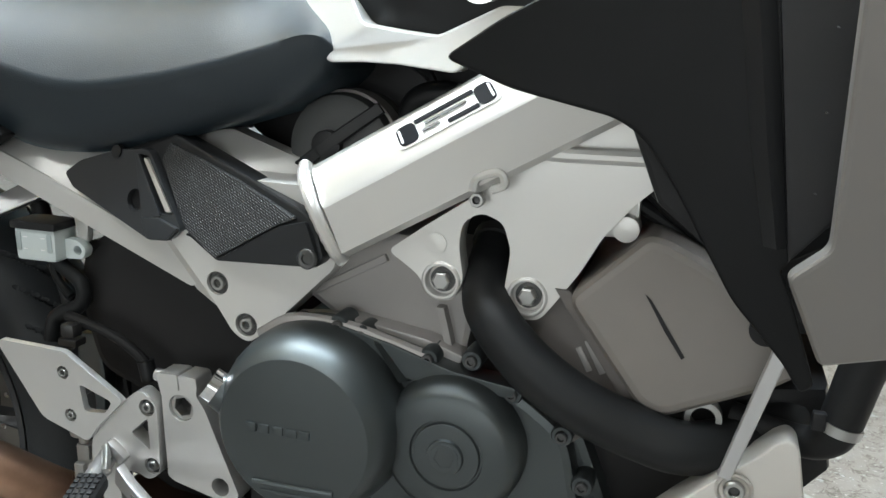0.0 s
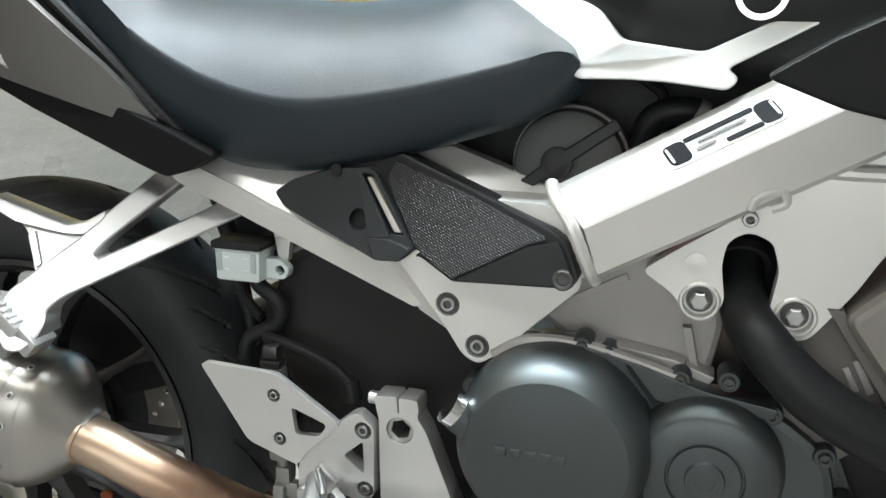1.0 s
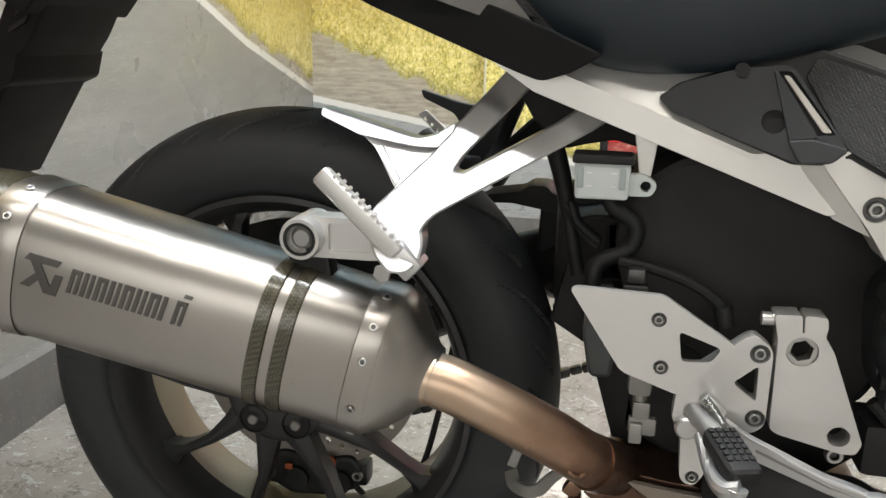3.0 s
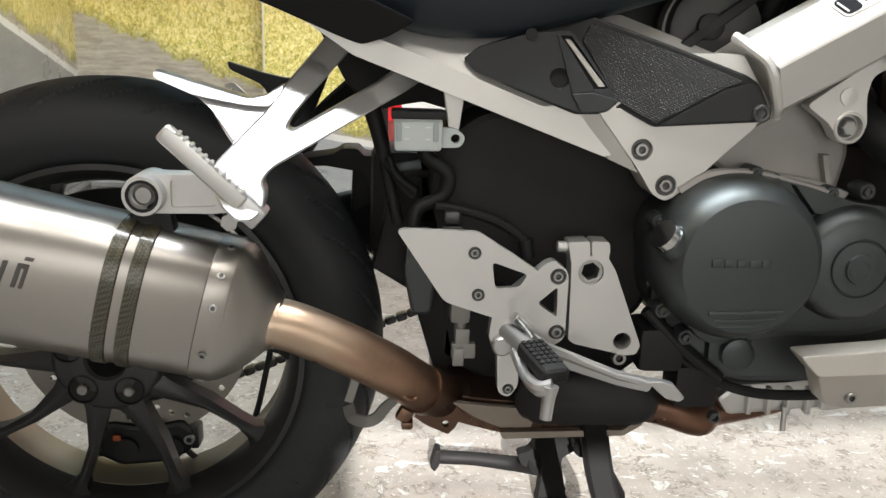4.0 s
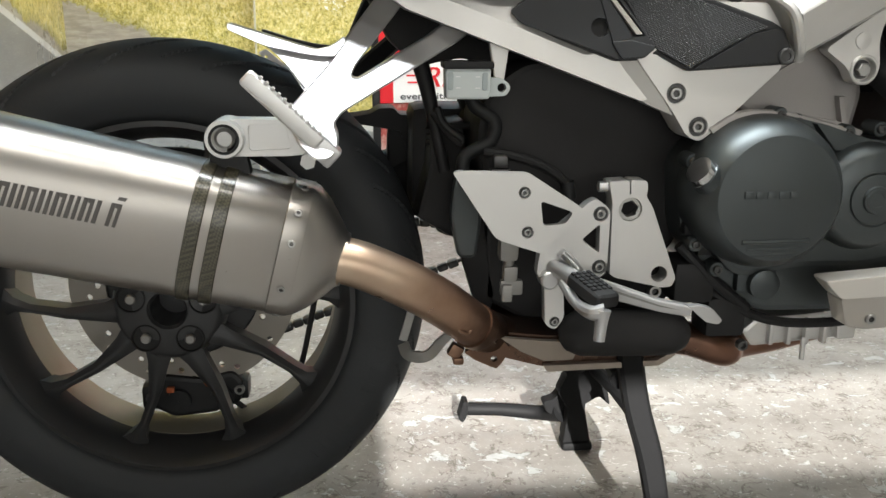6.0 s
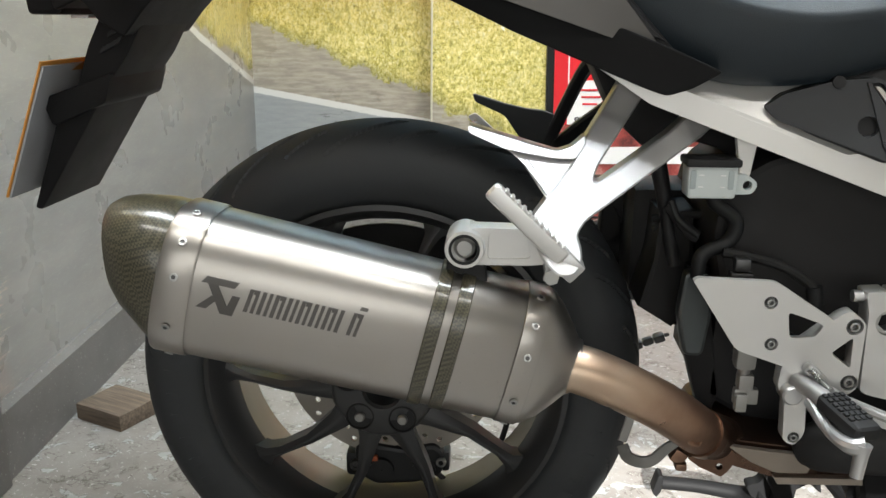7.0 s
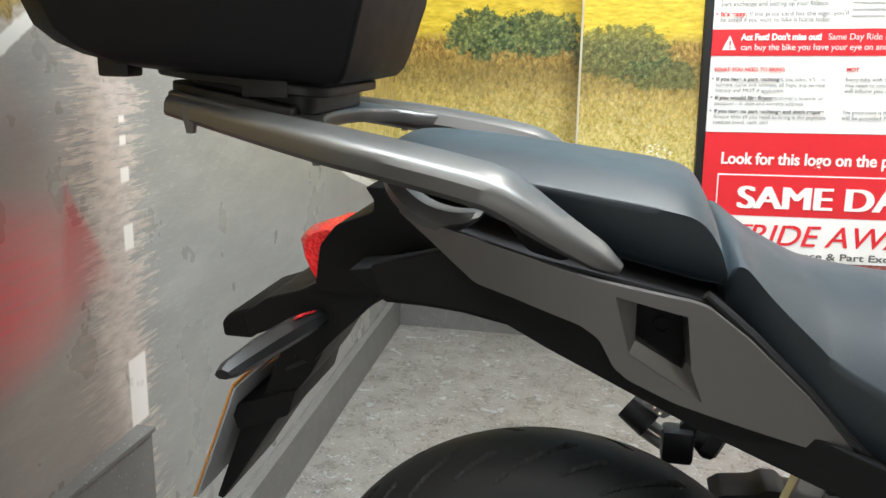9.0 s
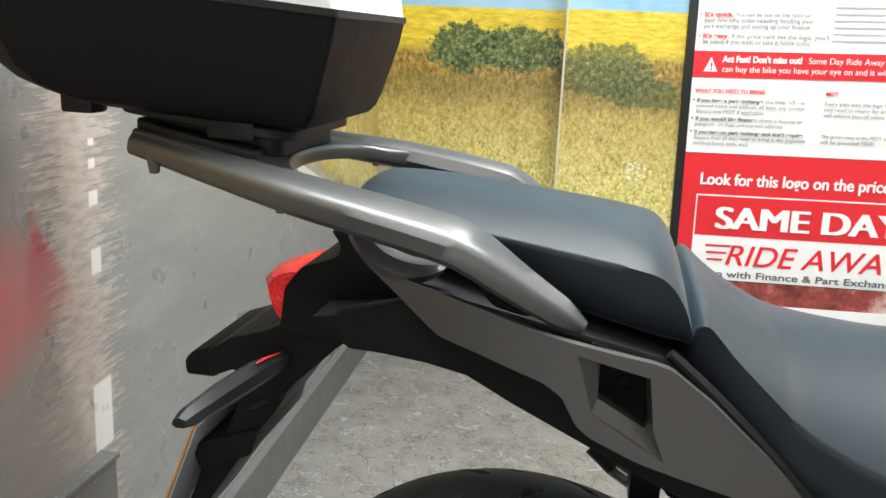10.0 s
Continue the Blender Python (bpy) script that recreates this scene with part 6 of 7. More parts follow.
part("duct_stud", lathe([(0.014, -0.118), (0.014, -0.129), (0.011, -0.130), (0.0001, -0.130)], 18, (0.655, 0, 0.726)), M["black_satin"], drum)
part("bay_hose", tube([(0.725, -0.10, 0.74), (0.735, -0.11, 0.768), (0.765, -0.11, 0.775), (0.79, -0.10, 0.76)], 0.012, 14, 6), M["hose"], bike, "black breather hose under the tank")
part("bay_clip", tube([(0.768, -0.112, 0.774), (0.776, -0.111, 0.770)], 0.0135, 14, 2), M["dark_alloy"], bike)
part("bay_plug", join(rbox(0.73, -0.09, 0.745, 0.03, 0.02, 0.03, 0.004), tube([(0.73, -0.09, 0.76), (0.74, -0.085, 0.785), (0.72, -0.08, 0.80)], 0.005, 8, 4)), M["black_satin"], bike)
part("seat_bay", plate([(0.50, 0.76), (0.55, 0.80), (0.80, 0.815), (0.95, 0.80), (0.97, 0.70), (0.85, 0.70), (0.72, 0.70), (0.60, 0.68)], -0.06, 0.16, 0.01), M["black"], bike)

# belly pan
belly = part("belly_pan", plate(rounded([(0.738, 0.407), (0.833, 0.414), (0.880, 0.422), (0.935, 0.447), (0.985, 0.493), (1.016, 0.518), (1.040, 0.537), (1.051, 0.548), (1.060, 0.552), (1.067, 0.547), (1.072, 0.520), (1.078, 0.49), (1.10, 0.40), (0.90, 0.392), (0.757, 0.386)], 0.006), -0.252, -0.222, 0.005, seg=3, lean=0.22, z0=0.39), M["fairing_silver"], bike, "warm silver lower fairing panel", 30)
part("belly_flank", plate(rounded([(0.757, 0.387), (0.90, 0.393), (1.10, 0.401), (1.10, 0.36), (0.888, 0.352), (0.80, 0.345), (0.776, 0.350)], 0.004), -0.252, -0.222, 0.004, seg=2, lean=-0.35, z0=0.39), M["fairing_silver"], belly, "underside of the lower fairing", 30)
bolt(belly, 0.800, -0.2425, 0.3605, 0.0062, 0.004, "steel", "steel fairing screw")
part("screw_recess", lathe([(0.0135, -0.2255), (0.0135, -0.2275), (0.0118, -0.2285), (0.0105, -0.2270), (0.0100, -0.2235), (0.0001, -0.2235)], 28, (1.026, 0, 0.511)), M["fairing_silver"], belly)
bolt(belly, 1.026, -0.2245, 0.511, 0.0078, 0.005, "steel", "steel fairing screw")
part("radiator_strut", bar([(1.050, -0.224, 0.637), (1.036, -0.225, 0.586), (1.018, -0.226, 0.520)], [0.011, 0.011, 0.010], 0.005), M["alloy_bright"], bike, "bright flat alloy fairing stay", 30)
part("water_pipe", tube([(1.118, -0.19, 0.665), (1.111, -0.19, 0.630), (1.103, -0.19, 0.599), (1.096, -0.19, 0.565), (1.091, -0.188, 0.548), (1.078, -0.183, 0.538), (1.058, -0.178, 0.539), (1.02, -0.17, 0.545)], [0.0165, 0.0165, 0.016, 0.0155, 0.015, 0.013, 0.011, 0.011], 18, 6), M["rubber"], bike, "black radiator hose with steel clip")
part("pipe_clip", tube([(1.0955, -0.19, 0.561), (1.0938, -0.19, 0.5535)], 0.0166, 18, 2), M["steel"], bike)
part("clip_screw", rbox(1.079, -0.199, 0.563, 0.010, 0.008, 0.014, 0.002), M["black"], bike)
# fairing beside the tank
fair = part("side_fairing", plate(rounded([(0.812, 0.812), (0.852, 0.838), (0.90, 0.862), (0.96, 0.90), (1.06, 0.93), (1.075, 0.80), (1.062, 0.720), (1.030, 0.700), (1.040, 0.680), (1.058, 0.630), (1.050, 0.624), (1.040, 0.640), (1.006, 0.676), (0.966, 0.742), (0.945, 0.770), (0.928, 0.780), (0.86, 0.794)], 0.008), -0.295, -0.270, 0.008, shear=-0.12, x0=0.95, seg=3), M["fairing_black"], bike, "satin black side fairing panel")
part("fairing_vent", plate([(1.012, 0.86), (1.058, 0.86), (1.058, 0.735), (1.034, 0.705)], -0.302, -0.292, 0.002, shear=-0.12, x0=0.95), M["black"], fair)
for i in range(3):
    part("vent_vane", tube([(1.030 + 0.004 * i, -0.306, 0.845 - 0.045 * i), (1.044, -0.309, 0.836 - 0.045 * i), (1.054, -0.311, 0.838 - 0.045 * i)], [0.002, 0.0045, 0.002], 8, 6), M["black_gloss"], fair, smooth=60)
part("fairing_crease", loft([[(0.990, -0.301, 0.870), (1.000, -0.309, 0.865), (1.010, -0.304, 0.860), (1.000, -0.290, 0.865)], [(1.006, -0.304, 0.775), (1.015, -0.312, 0.773), (1.024, -0.306, 0.771), (1.015, -0.293, 0.773)], [(1.020, -0.305, 0.712), (1.027, -0.311, 0.712), (1.034, -0.306, 0.712), (1.027, -0.295, 0.712)]]), M["black_satin"], fair, smooth=15)
part("outer_fairing", plate(rounded([(1.042, 0.93), (1.20, 0.93), (1.20, 0.70), (1.10, 0.668), (1.054, 0.655), (1.031, 0.706), (1.050, 0.724)], 0.005), -0.342, -0.325, 0.006, seg=3, lean=-0.2, z0=0.66), M["taupe_fairing"], bike, "taupe grey upper fairing panel", 30)

# seat, tank edge
def seat_mesh(stations, crown=2.0, cy=0.0):
    """Stations of x, half width, top, edge and bottom heights; a crowned top over a creased edge, centred on cy."""
    rings = []
    for x, w, top, edge, low in stations:
        ring = []
        for k in range(17):
            u = math.sin(math.pi / 2 * (k / 8 - 1))
            ring.append((x, cy + w * u, edge + (top - edge) * (1 - abs(u) ** crown)))
        for u, f in ((0.995, 0.12), (0.985, 0.45), (0.93, 0.85), (0.85, 1.0), (0, 1.03), (-0.85, 1.0), (-0.93, 0.85), (-0.985, 0.45), (-0.995, 0.12)):
            ring.append((x, cy + w * u, edge - (edge - low) * f))
        rings.append(ring)
    return rings


def smooth_loft(rings, n=5):
    """The rings refined along their length by splines."""
    cols = [spline([r[i] for r in rings], n) for i in range(len(rings[0]))]
    return loft([[c[k] for c in cols] for k in range(len(cols[0]))])


part("rider_seat", smooth_loft(seat_mesh([(0.160, 0.158, 0.912, 0.898, 0.865), (0.164, 0.164, 0.922, 0.909, 0.860), (0.175, 0.169, 0.922, 0.911, 0.848), (0.20, 0.173, 0.906, 0.885, 0.810), (0.24, 0.175, 0.887, 0.848, 0.770), (0.27, 0.176, 0.877, 0.823, 0.745), (0.34, 0.180, 0.869, 0.790, 0.712), (0.42, 0.183, 0.866, 0.774, 0.708), (0.50, 0.180, 0.872, 0.782, 0.722), (0.57, 0.176, 0.880, 0.797, 0.742), (0.62, 0.173, 0.866, 0.812, 0.758), (0.650, 0.170, 0.850, 0.822, 0.772), (0.667, 0.165, 0.838, 0.822, 0.785), (0.675, 0.158, 0.828, 0.815, 0.795)], 2.5)), M["vinyl"], bike, "black grained vinyl rider seat", 70)
part("pillion_seat", smooth_loft(seat_mesh([(-0.188, 0.040, 0.998, 0.992, 0.975), (-0.170, 0.078, 1.009, 1.000, 0.968), (-0.12, 0.102, 1.009, 0.993, 0.955), (-0.058, 0.120, 1.004, 0.981, 0.935), (0.03, 0.132, 0.994, 0.970, 0.915), (0.10, 0.140, 0.984, 0.961, 0.900), (0.130, 0.143, 0.974, 0.953, 0.894), (0.148, 0.144, 0.948, 0.932, 0.892), (0.158, 0.142, 0.915, 0.907, 0.890)], 3.0, -0.030)), M["vinyl"], bike, "black grained vinyl pillion seat", 70)
skirt_ob = part("tank_skirt", plate(rounded([(0.50, 0.856), (0.614, 0.822), (0.660, 0.813), (0.673, 0.801), (0.712, 0.803), (0.744, 0.802), (0.792, 0.797), (0.800, 0.806), (0.790, 0.813), (0.872, 0.858), (0.90, 0.90), (0.845, 0.90), (0.836, 0.861), (0.826, 0.852), (0.772, 0.825), (0.708, 0.833), (0.688, 0.856), (0.672, 0.864), (0.600, 0.872), (0.50, 0.884)], 0.006), -0.182, -0.155, 0.005, seg=3, lean=0.5, z0=0.80), M["silver_plastic"], bike, "silver tank side trim")
for vert in skirt_ob.data.vertices:
    vert.co.y += 0.75 * max(0.0, 0.70 - vert.co.x)
part("fuel_tank", smooth_loft(seat_mesh([(0.655, 0.105, 0.875, 0.868, 0.845), (0.68, 0.135, 0.93, 0.880, 0.83), (0.71, 0.155, 0.985, 0.905, 0.82), (0.75, 0.162, 1.02, 0.92, 0.80), (0.90, 0.164, 1.04, 0.93, 0.80), (1.02, 0.16, 1.02, 0.92, 0.80)])), M["black_satin"], bike, "satin black tank cover", 60)
part("tank_badge", lathe([(0.019, -0.183), (0.019, -0.170), (0.0145, -0.170), (0.0145, -0.183)], 28, (0.809, 0, 0.868), closed=True), M["chrome"], bike, "round chrome badge ring")

# tail side panel: a curved shell with a recessed pocket
def tail_skin(x, z):
    return -0.222 + 1.0 * min(0.0, x - 0.08) ** 2 + 0.65 * max(0.0, x - 0.08) ** 2 - 0.15 * (z - 0.87)


def on_tail(bm, x0=-0.2, x1=0.3, step=0.0125):
    """Slices a flat plate across x and lays it on the tail's curve."""
    for i in range(1, int((x1 - x0) / step)):
        bmesh.ops.bisect_plane(bm, geom=bm.verts[:] + bm.edges[:] + bm.faces[:], dist=1e-5, plane_co=(x0 + i * step, 0, 0), plane_no=(1, 0, 0))
    for v in bm.verts:
        v.co.y += tail_skin(v.co.x, v.co.z)
    return bm


RECESS = [(0.060, 0.893), (0.1225, 0.8785), (0.1300, 0.826), (0.142, 0.795), (0.075, 0.838)]
POCKET = [(0.0786, 0.8887), (0.1196, 0.8753), (0.1255, 0.832), (0.1230, 0.8225), (0.0795, 0.848)]
tail = part("tail_side_panel", on_tail(plate(rounded([(-0.150, 0.950), (-0.02, 0.9225), (0.04, 0.907), (0.125, 0.893), (0.140, 0.888), (0.178, 0.858), (0.235, 0.803), (0.2845, 0.7465), (0.240, 0.752), (0.118, 0.792), (0.075, 0.812), (0.062, 0.823), (0.048, 0.850), (0.03, 0.862), (-0.03, 0.880), (-0.069, 0.8895), (-0.115, 0.925)], 0.005), 0.0, 0.009, 0.0030, [RECESS], seg=3)), M["grey_panel"], bike, "matt grey tail side panel")
part("pocket_bezel", loft([[(x, tail_skin(x, z) + d, z) for x, z in ring] for ring, d in ((RECESS, 0.0015), (POCKET, 0.013), ([(x * 0.98 + 0.002, z * 0.98 + 0.017) for x, z in POCKET], 0.034))], False), M["grey_panel"], tail, "bevelled rim of the pocket", 12)
# floor and socket coloured near black for the recess's shade
part("panel_pocket", plate(rounded([(0.070, 0.894), (0.126, 0.880), (0.131, 0.815), (0.072, 0.842)], 0.003), -0.190, -0.184, 0.001), M["pocket_shade"], tail)
part("pocket_socket", lathe([(0.0085, -0.1925), (0.0085, -0.1895), (0.0055, -0.1895), (0.0055, -0.1925)], 24, (0.1025, 0, 0.859), closed=True), M["pocket_shade"], tail)
part("tail_under", join(plate(rounded([(-0.176, 0.895), (-0.10, 0.915), (-0.05, 0.90), (0.06, 0.87), (0.09, 0.835), (0.24, 0.765), (0.300, 0.742), (0.346, 0.722), (0.318, 0.706), (0.294, 0.6985), (0.272, 0.706), (0.146, 0.757), (0.00, 0.825), (-0.052, 0.852), (-0.165, 0.864)], 0.006), -0.188, -0.165, 0.005), plate([(-0.16, 0.89), (-0.05, 0.88), (0.29, 0.72), (0.28, 0.712), (0.14, 0.76), (0.0, 0.83), (-0.15, 0.86)], -0.17, 0.12, 0.004)), M["tail_black"], bike, "textured black under-tail")
part("tail_body", plate([(-0.10, 0.93), (0.15, 0.88), (0.29, 0.75), (0.14, 0.79), (0.0, 0.85), (-0.10, 0.88)], -0.180, 0.12, 0.004), M["black"], bike)
part("seat_gap_trim", tube([(0.140, -0.180, 0.888), (0.180, -0.178, 0.853), (0.238, -0.173, 0.798), (0.300, -0.166, 0.736)], [0.005, 0.007, 0.007, 0.005], 10, 6), M["black"], bike)

# tail light unit, mudguard, number plate, indicators
rear = part("tail_cowl", join(
    plate(rounded([(-0.264, 0.838), (-0.257, 0.890), (-0.238, 0.914), (-0.197, 0.929), (-0.195, 0.942), (-0.206, 0.957), (-0.150, 0.955), (-0.10, 0.92), (-0.08, 0.87), (-0.175, 0.850), (-0.190, 0.835)], 0.005), -0.106, 0.106, 0.008, seg=3),
    plate(rounded([(-0.190, 0.870), (-0.10, 0.880), (-0.04, 0.860), (-0.05, 0.842), (-0.172, 0.846)], 0.004), -0.150, 0.150, 0.010)), M["tail_black"], bike, "black plastic tail cowl")
part("tail_wing", plate(rounded([(-0.208, 0.880), (-0.170, 0.886), (-0.112, 0.892), (-0.055, 0.842), (-0.170, 0.852)], 0.004), -0.160, -0.095, 0.008), M["tail_black"], rear)
part("strap_pocket", plate(rounded([(-0.164, 0.884), (-0.119, 0.887), (-0.122, 0.868), (-0.154, 0.866)], 0.003), -0.163, -0.158, 0.001), M["black"], rear)
lens_rings = []
for v in (-1.0, -0.86, -0.6, -0.3, 0.0, 0.3, 0.6, 0.86, 1.0):
    y, bulge = -0.050 + 0.051 * v, 0.022 + 0.018 * (1 - abs(v) ** 2.2)
    lens_rings.append([(-0.240, y, 0.906), (-0.250, y, 0.906), (-0.252 - 0.35 * bulge, y, 0.904), (-0.254 - 0.80 * bulge, y, 0.898), (-0.255 - bulge, y, 0.888), (-0.259 - 0.75 * bulge, y, 0.873), (-0.262 - 0.35 * bulge, y, 0.860), (-0.264, y, 0.851), (-0.235, y, 0.851)])
part("tail_light", loft(lens_rings), M["red_lens"], bike, "faceted red tail light lens", 18)
guard = part("mudguard", join(plate(rounded([(-0.318, 0.818), (-0.280, 0.838), (-0.190, 0.852), (-0.185, 0.830), (-0.246, 0.790), (-0.285, 0.722), (-0.302, 0.700), (-0.404, 0.544), (-0.4126, 0.5465), (-0.374, 0.650), (-0.345, 0.690), (-0.328, 0.735), (-0.305, 0.778)], 0.006), -0.074, 0.074, 0.006, seg=2), plate(rounded([(-0.356, 0.800), (-0.326, 0.822), (-0.285, 0.834), (-0.262, 0.846), (-0.240, 0.842), (-0.200, 0.850), (-0.190, 0.834), (-0.250, 0.775), (-0.275, 0.745), (-0.300, 0.760), (-0.320, 0.785), (-0.350, 0.772)], 0.006), -0.098, 0.098, 0.008, seg=3), plate(rounded([(-0.385, 0.676), (-0.345, 0.690), (-0.300, 0.706), (-0.310, 0.672), (-0.375, 0.645)], 0.005), -0.082, 0.082, 0.006)), M["guard_black"], bike, "black rear mudguard and plate holder", 25)
part("plate_lamp", plate(rounded([(-0.386, 0.786), (-0.376, 0.797), (-0.340, 0.810), (-0.330, 0.795), (-0.348, 0.768), (-0.384, 0.768)], 0.005), -0.090, 0.070, 0.006), M["tail_black"], guard)
part("lamp_lens", rbox(-0.358, 0, 0.766, 0.022, 0.05, 0.004, 0.001), M["print_white"], guard)
part("reflector", rbox(-0.334, 0.0, 0.735, 0.006, 0.05, 0.040, 0.002, Matrix.Rotation(radians(25), 4, "Y")), M["red_lens"], guard, "red rear reflector")
np_m = Matrix.Translation((-0.3915, 0.0, 0.640)) @ Matrix.Rotation(radians(21), 4, "Y")
npl = part("number_plate", rbox(0, 0, 0, 0.003, 0.220, 0.158, 0.001), M["plate_back"], guard, "plain number plate seen from behind")
npl.matrix_basis = np_m
part("plate_face", rbox(-0.0028, 0, 0.002, 0.0022, 0.224, 0.163, 0.0008), M["plate_yellow"], npl, "yellow front sheet of the number plate")
part("plate_lip", loft([[(-0.382, -0.060, 0.690), (-0.382, 0.060, 0.690), (-0.385, 0.060, 0.688), (-0.385, -0.060, 0.688)], [(-0.346, -0.030, 0.722), (-0.346, 0.030, 0.722), (-0.349, 0.030, 0.720), (-0.349, -0.030, 0.720)]]), M["plate_yellow"], guard)


for i in range(3):
    part("guard_rib", plate(rounded([(-0.292 - 0.010 * i, 0.768 - 0.018 * i), (-0.262 - 0.012 * i, 0.786 - 0.020 * i), (-0.266 - 0.012 * i, 0.778 - 0.020 * i), (-0.294 - 0.010 * i, 0.762 - 0.018 * i)], 0.002), -0.0765, -0.072, 0.001), M["black_satin"], guard)


def indicator(side):
    path = [(-0.258, 0.080, 0.804), (-0.262, 0.110, 0.806), (-0.268, 0.145, 0.810), (-0.282, 0.198, 0.806), (-0.296, 0.250, 0.800), (-0.299, 0.261, 0.798)]
    half = [(0.009, 0.009), (0.010, 0.010), (0.0165, 0.012), (0.0160, 0.012), (0.012, 0.0085), (0.008, 0.005)]
    rings = []
    for (x, y, z), (a, b) in zip(path, half):
        rings.append([(x + a * p, side * y, z + b * q) for p, q in ((-1, -0.35), (-0.75, 0.55), (-0.1, 1), (0.75, 0.55), (1, -0.2), (0.5, -1), (-0.5, -1))])
    ob = part("indicator", loft(rings), M["black_satin"], guard, "slim faceted black indicator with a red lens line", 20)
    part("indicator_lens", tube([(-0.2590, side * 0.118, 0.8185), (-0.2640, side * 0.148, 0.8225), (-0.2670, side * 0.160, 0.8220)], [0.0012, 0.0022, 0.0010], 8, 5), M["amber_lens"], ob, "dark red indicator lens")
    return ob


indicator(-1)
indicator(1)

# grab rails and rack
def rail(side, shift):
    """A cast rail of many-sided section: a broad sloping top, an upright outer face and an undercut."""
    pts = [(-0.408, 0.142, 1.037), (-0.31, 0.174, 1.021), (-0.21, 0.206, 1.006), (-0.13, 0.220, 0.993), (-0.062, 0.226, 0.979), (-0.036, 0.226, 0.968), (0.0, 0.220, 0.945), (0.04, 0.210, 0.921), (0.062, 0.203, 0.9095)]
    wid = [0.022, 0.030, 0.040, 0.045, 0.045, 0.042, 0.034, 0.024, 0.008]
    hgt = [0.018, 0.022, 0.026, 0.027, 0.028, 0.027, 0.023, 0.018, 0.008]
    # the far rail shows its flat top and inner face
    section = ((0.10, -0.50), (0.26, -0.28), (0.28, 0.18), (0.20, 0.42), (0.06, 0.56), (-0.55, 0.86), (-0.72, 0.80), (-0.86, 0.25), (-0.60, -0.30), (-0.15, -0.52)) if side < 0 else ((0.10, -0.50), (0.26, -0.28), (0.28, 0.18), (0.24, 0.62), (0.12, 0.82), (-0.42, 0.78), (-0.66, 0.58), (-0.80, 0.10), (-0.60, -0.30), (-0.15, -0.52))
    path = spline(pts, 5)
    rings = []
    for i, p in enumerate(path):
        u = i / (len(path) - 1)
        w = float(np.interp(u, np.linspace(0, 1, len(wid)), wid))
        h = float(np.interp(u, np.linspace(0, 1, len(hgt)), hgt))
        d = (path[min(i + 1, len(path) - 1)] - path[max(i - 1, 0)]).normalized()
        s = Vector((-d.z, 0, d.x)).normalized()
        rings.append([Vector((p.x, side * (p.y + b * w) + shift, p.z)) + s * a * h for b, a in section])
    ob = part("grab_rail", loft(rings), M["rack_grey"], bike, "satin grey cast grab rail", 32)
    for x, y, z in ((-0.375, 0.156, 1.0215), (-0.222, 0.202, 1.002), (-0.022, 0.222, 0.9545)):
        part("bag_hook", loft([[(x - 0.008, side * (y - 0.008) + shift, z + 0.018), (x + 0.008, side * (y - 0.008) + shift, z + 0.016), (x + 0.008, side * (y + 0.004) + shift, z + 0.016), (x - 0.008, side * (y + 0.004) + shift, z + 0.018)], [(x - 0.0035, side * (y - 0.005) + shift, z - 0.010), (x + 0.0035, side * (y - 0.005) + shift, z - 0.010), (x + 0.0035, side * (y + 0.002) + shift, z - 0.010), (x - 0.0035, side * (y + 0.002) + shift, z - 0.010)]]), M["rack_grey"], ob)
    # hanging bowl that carries the rail on the tail
    bowl = [(-0.158, 0.178, 0.988, 0.012), (-0.146, 0.186, 0.970, 0.012), (-0.126, 0.189, 0.953, 0.013), (-0.102, 0.187, 0.944, 0.014), (-0.080, 0.182, 0.944, 0.013), (-0.066, 0.178, 0.950, 0.008)]
    part("rail_foot", smooth_loft([[(x + a * r, side * (y + b * 0.016) + shift, z + c * r) for a, b, c in ((-0.5, 0.6, -0.6), (-0.2, 1.0, 0.0), (0.3, 0.5, 0.7), (0.5, -0.6, 0.8), (0.0, -1.0, 0.0), (-0.5, -0.6, -0.7))] for x, y, z, r in bowl], 4), M["rack_grey"], ob, "curved cast rail foot", 40)
    part("rail_leg", plate(rounded([(-0.060, 0.968), (-0.030, 0.960), (0.035, 0.925), (0.010, 0.915), (-0.02, 0.922)], 0.006), side * 0.192 + shift - 0.008, side * 0.192 + shift + 0.008, 0.003), M["tail_black"], ob)
    return ob


# the machine's middle lies at y = -0.04
rail(-1, 0.0)
rail(1, -0.08)


def deck(outline, z_at, thick, bevel):
    """A slab whose plan is outline, laid on the slope z_at(x)."""
    bm = plate([(x, y) for x, y in outline], 0.0, thick, bevel, seg=3)
    for v in bm.verts:
        x, h, y = v.co
        v.co = (x, y, z_at(x) - h)
    return bm


arch = [(-0.195 - 0.062 * math.cos(math.radians(a)), -0.040 + 0.124 * math.sin(math.radians(a))) for a in range(-90, 91, 10)]
part("rack_bridge", deck([(-0.408, 0.040), (-0.408, -0.138), (-0.31, -0.168), (-0.215, -0.195), (-0.165, -0.200)] + arch + [(-0.165, 0.112), (-0.215, 0.105), (-0.31, 0.070)], lambda x: 1.054 - 0.165 * (x + 0.408), 0.018, 0.006), M["rack_grey"], bike, "cast grey luggage rack bridging the rails")
part("rack_pad", deck(rounded([(-0.412, 0.038), (-0.412, -0.128), (-0.31, -0.150), (-0.268, -0.150), (-0.285, -0.04), (-0.268, 0.060), (-0.31, 0.050)], 0.012), lambda x: 1.062 - 0.165 * (x + 0.408), 0.012, 0.003), M["black"], bike)
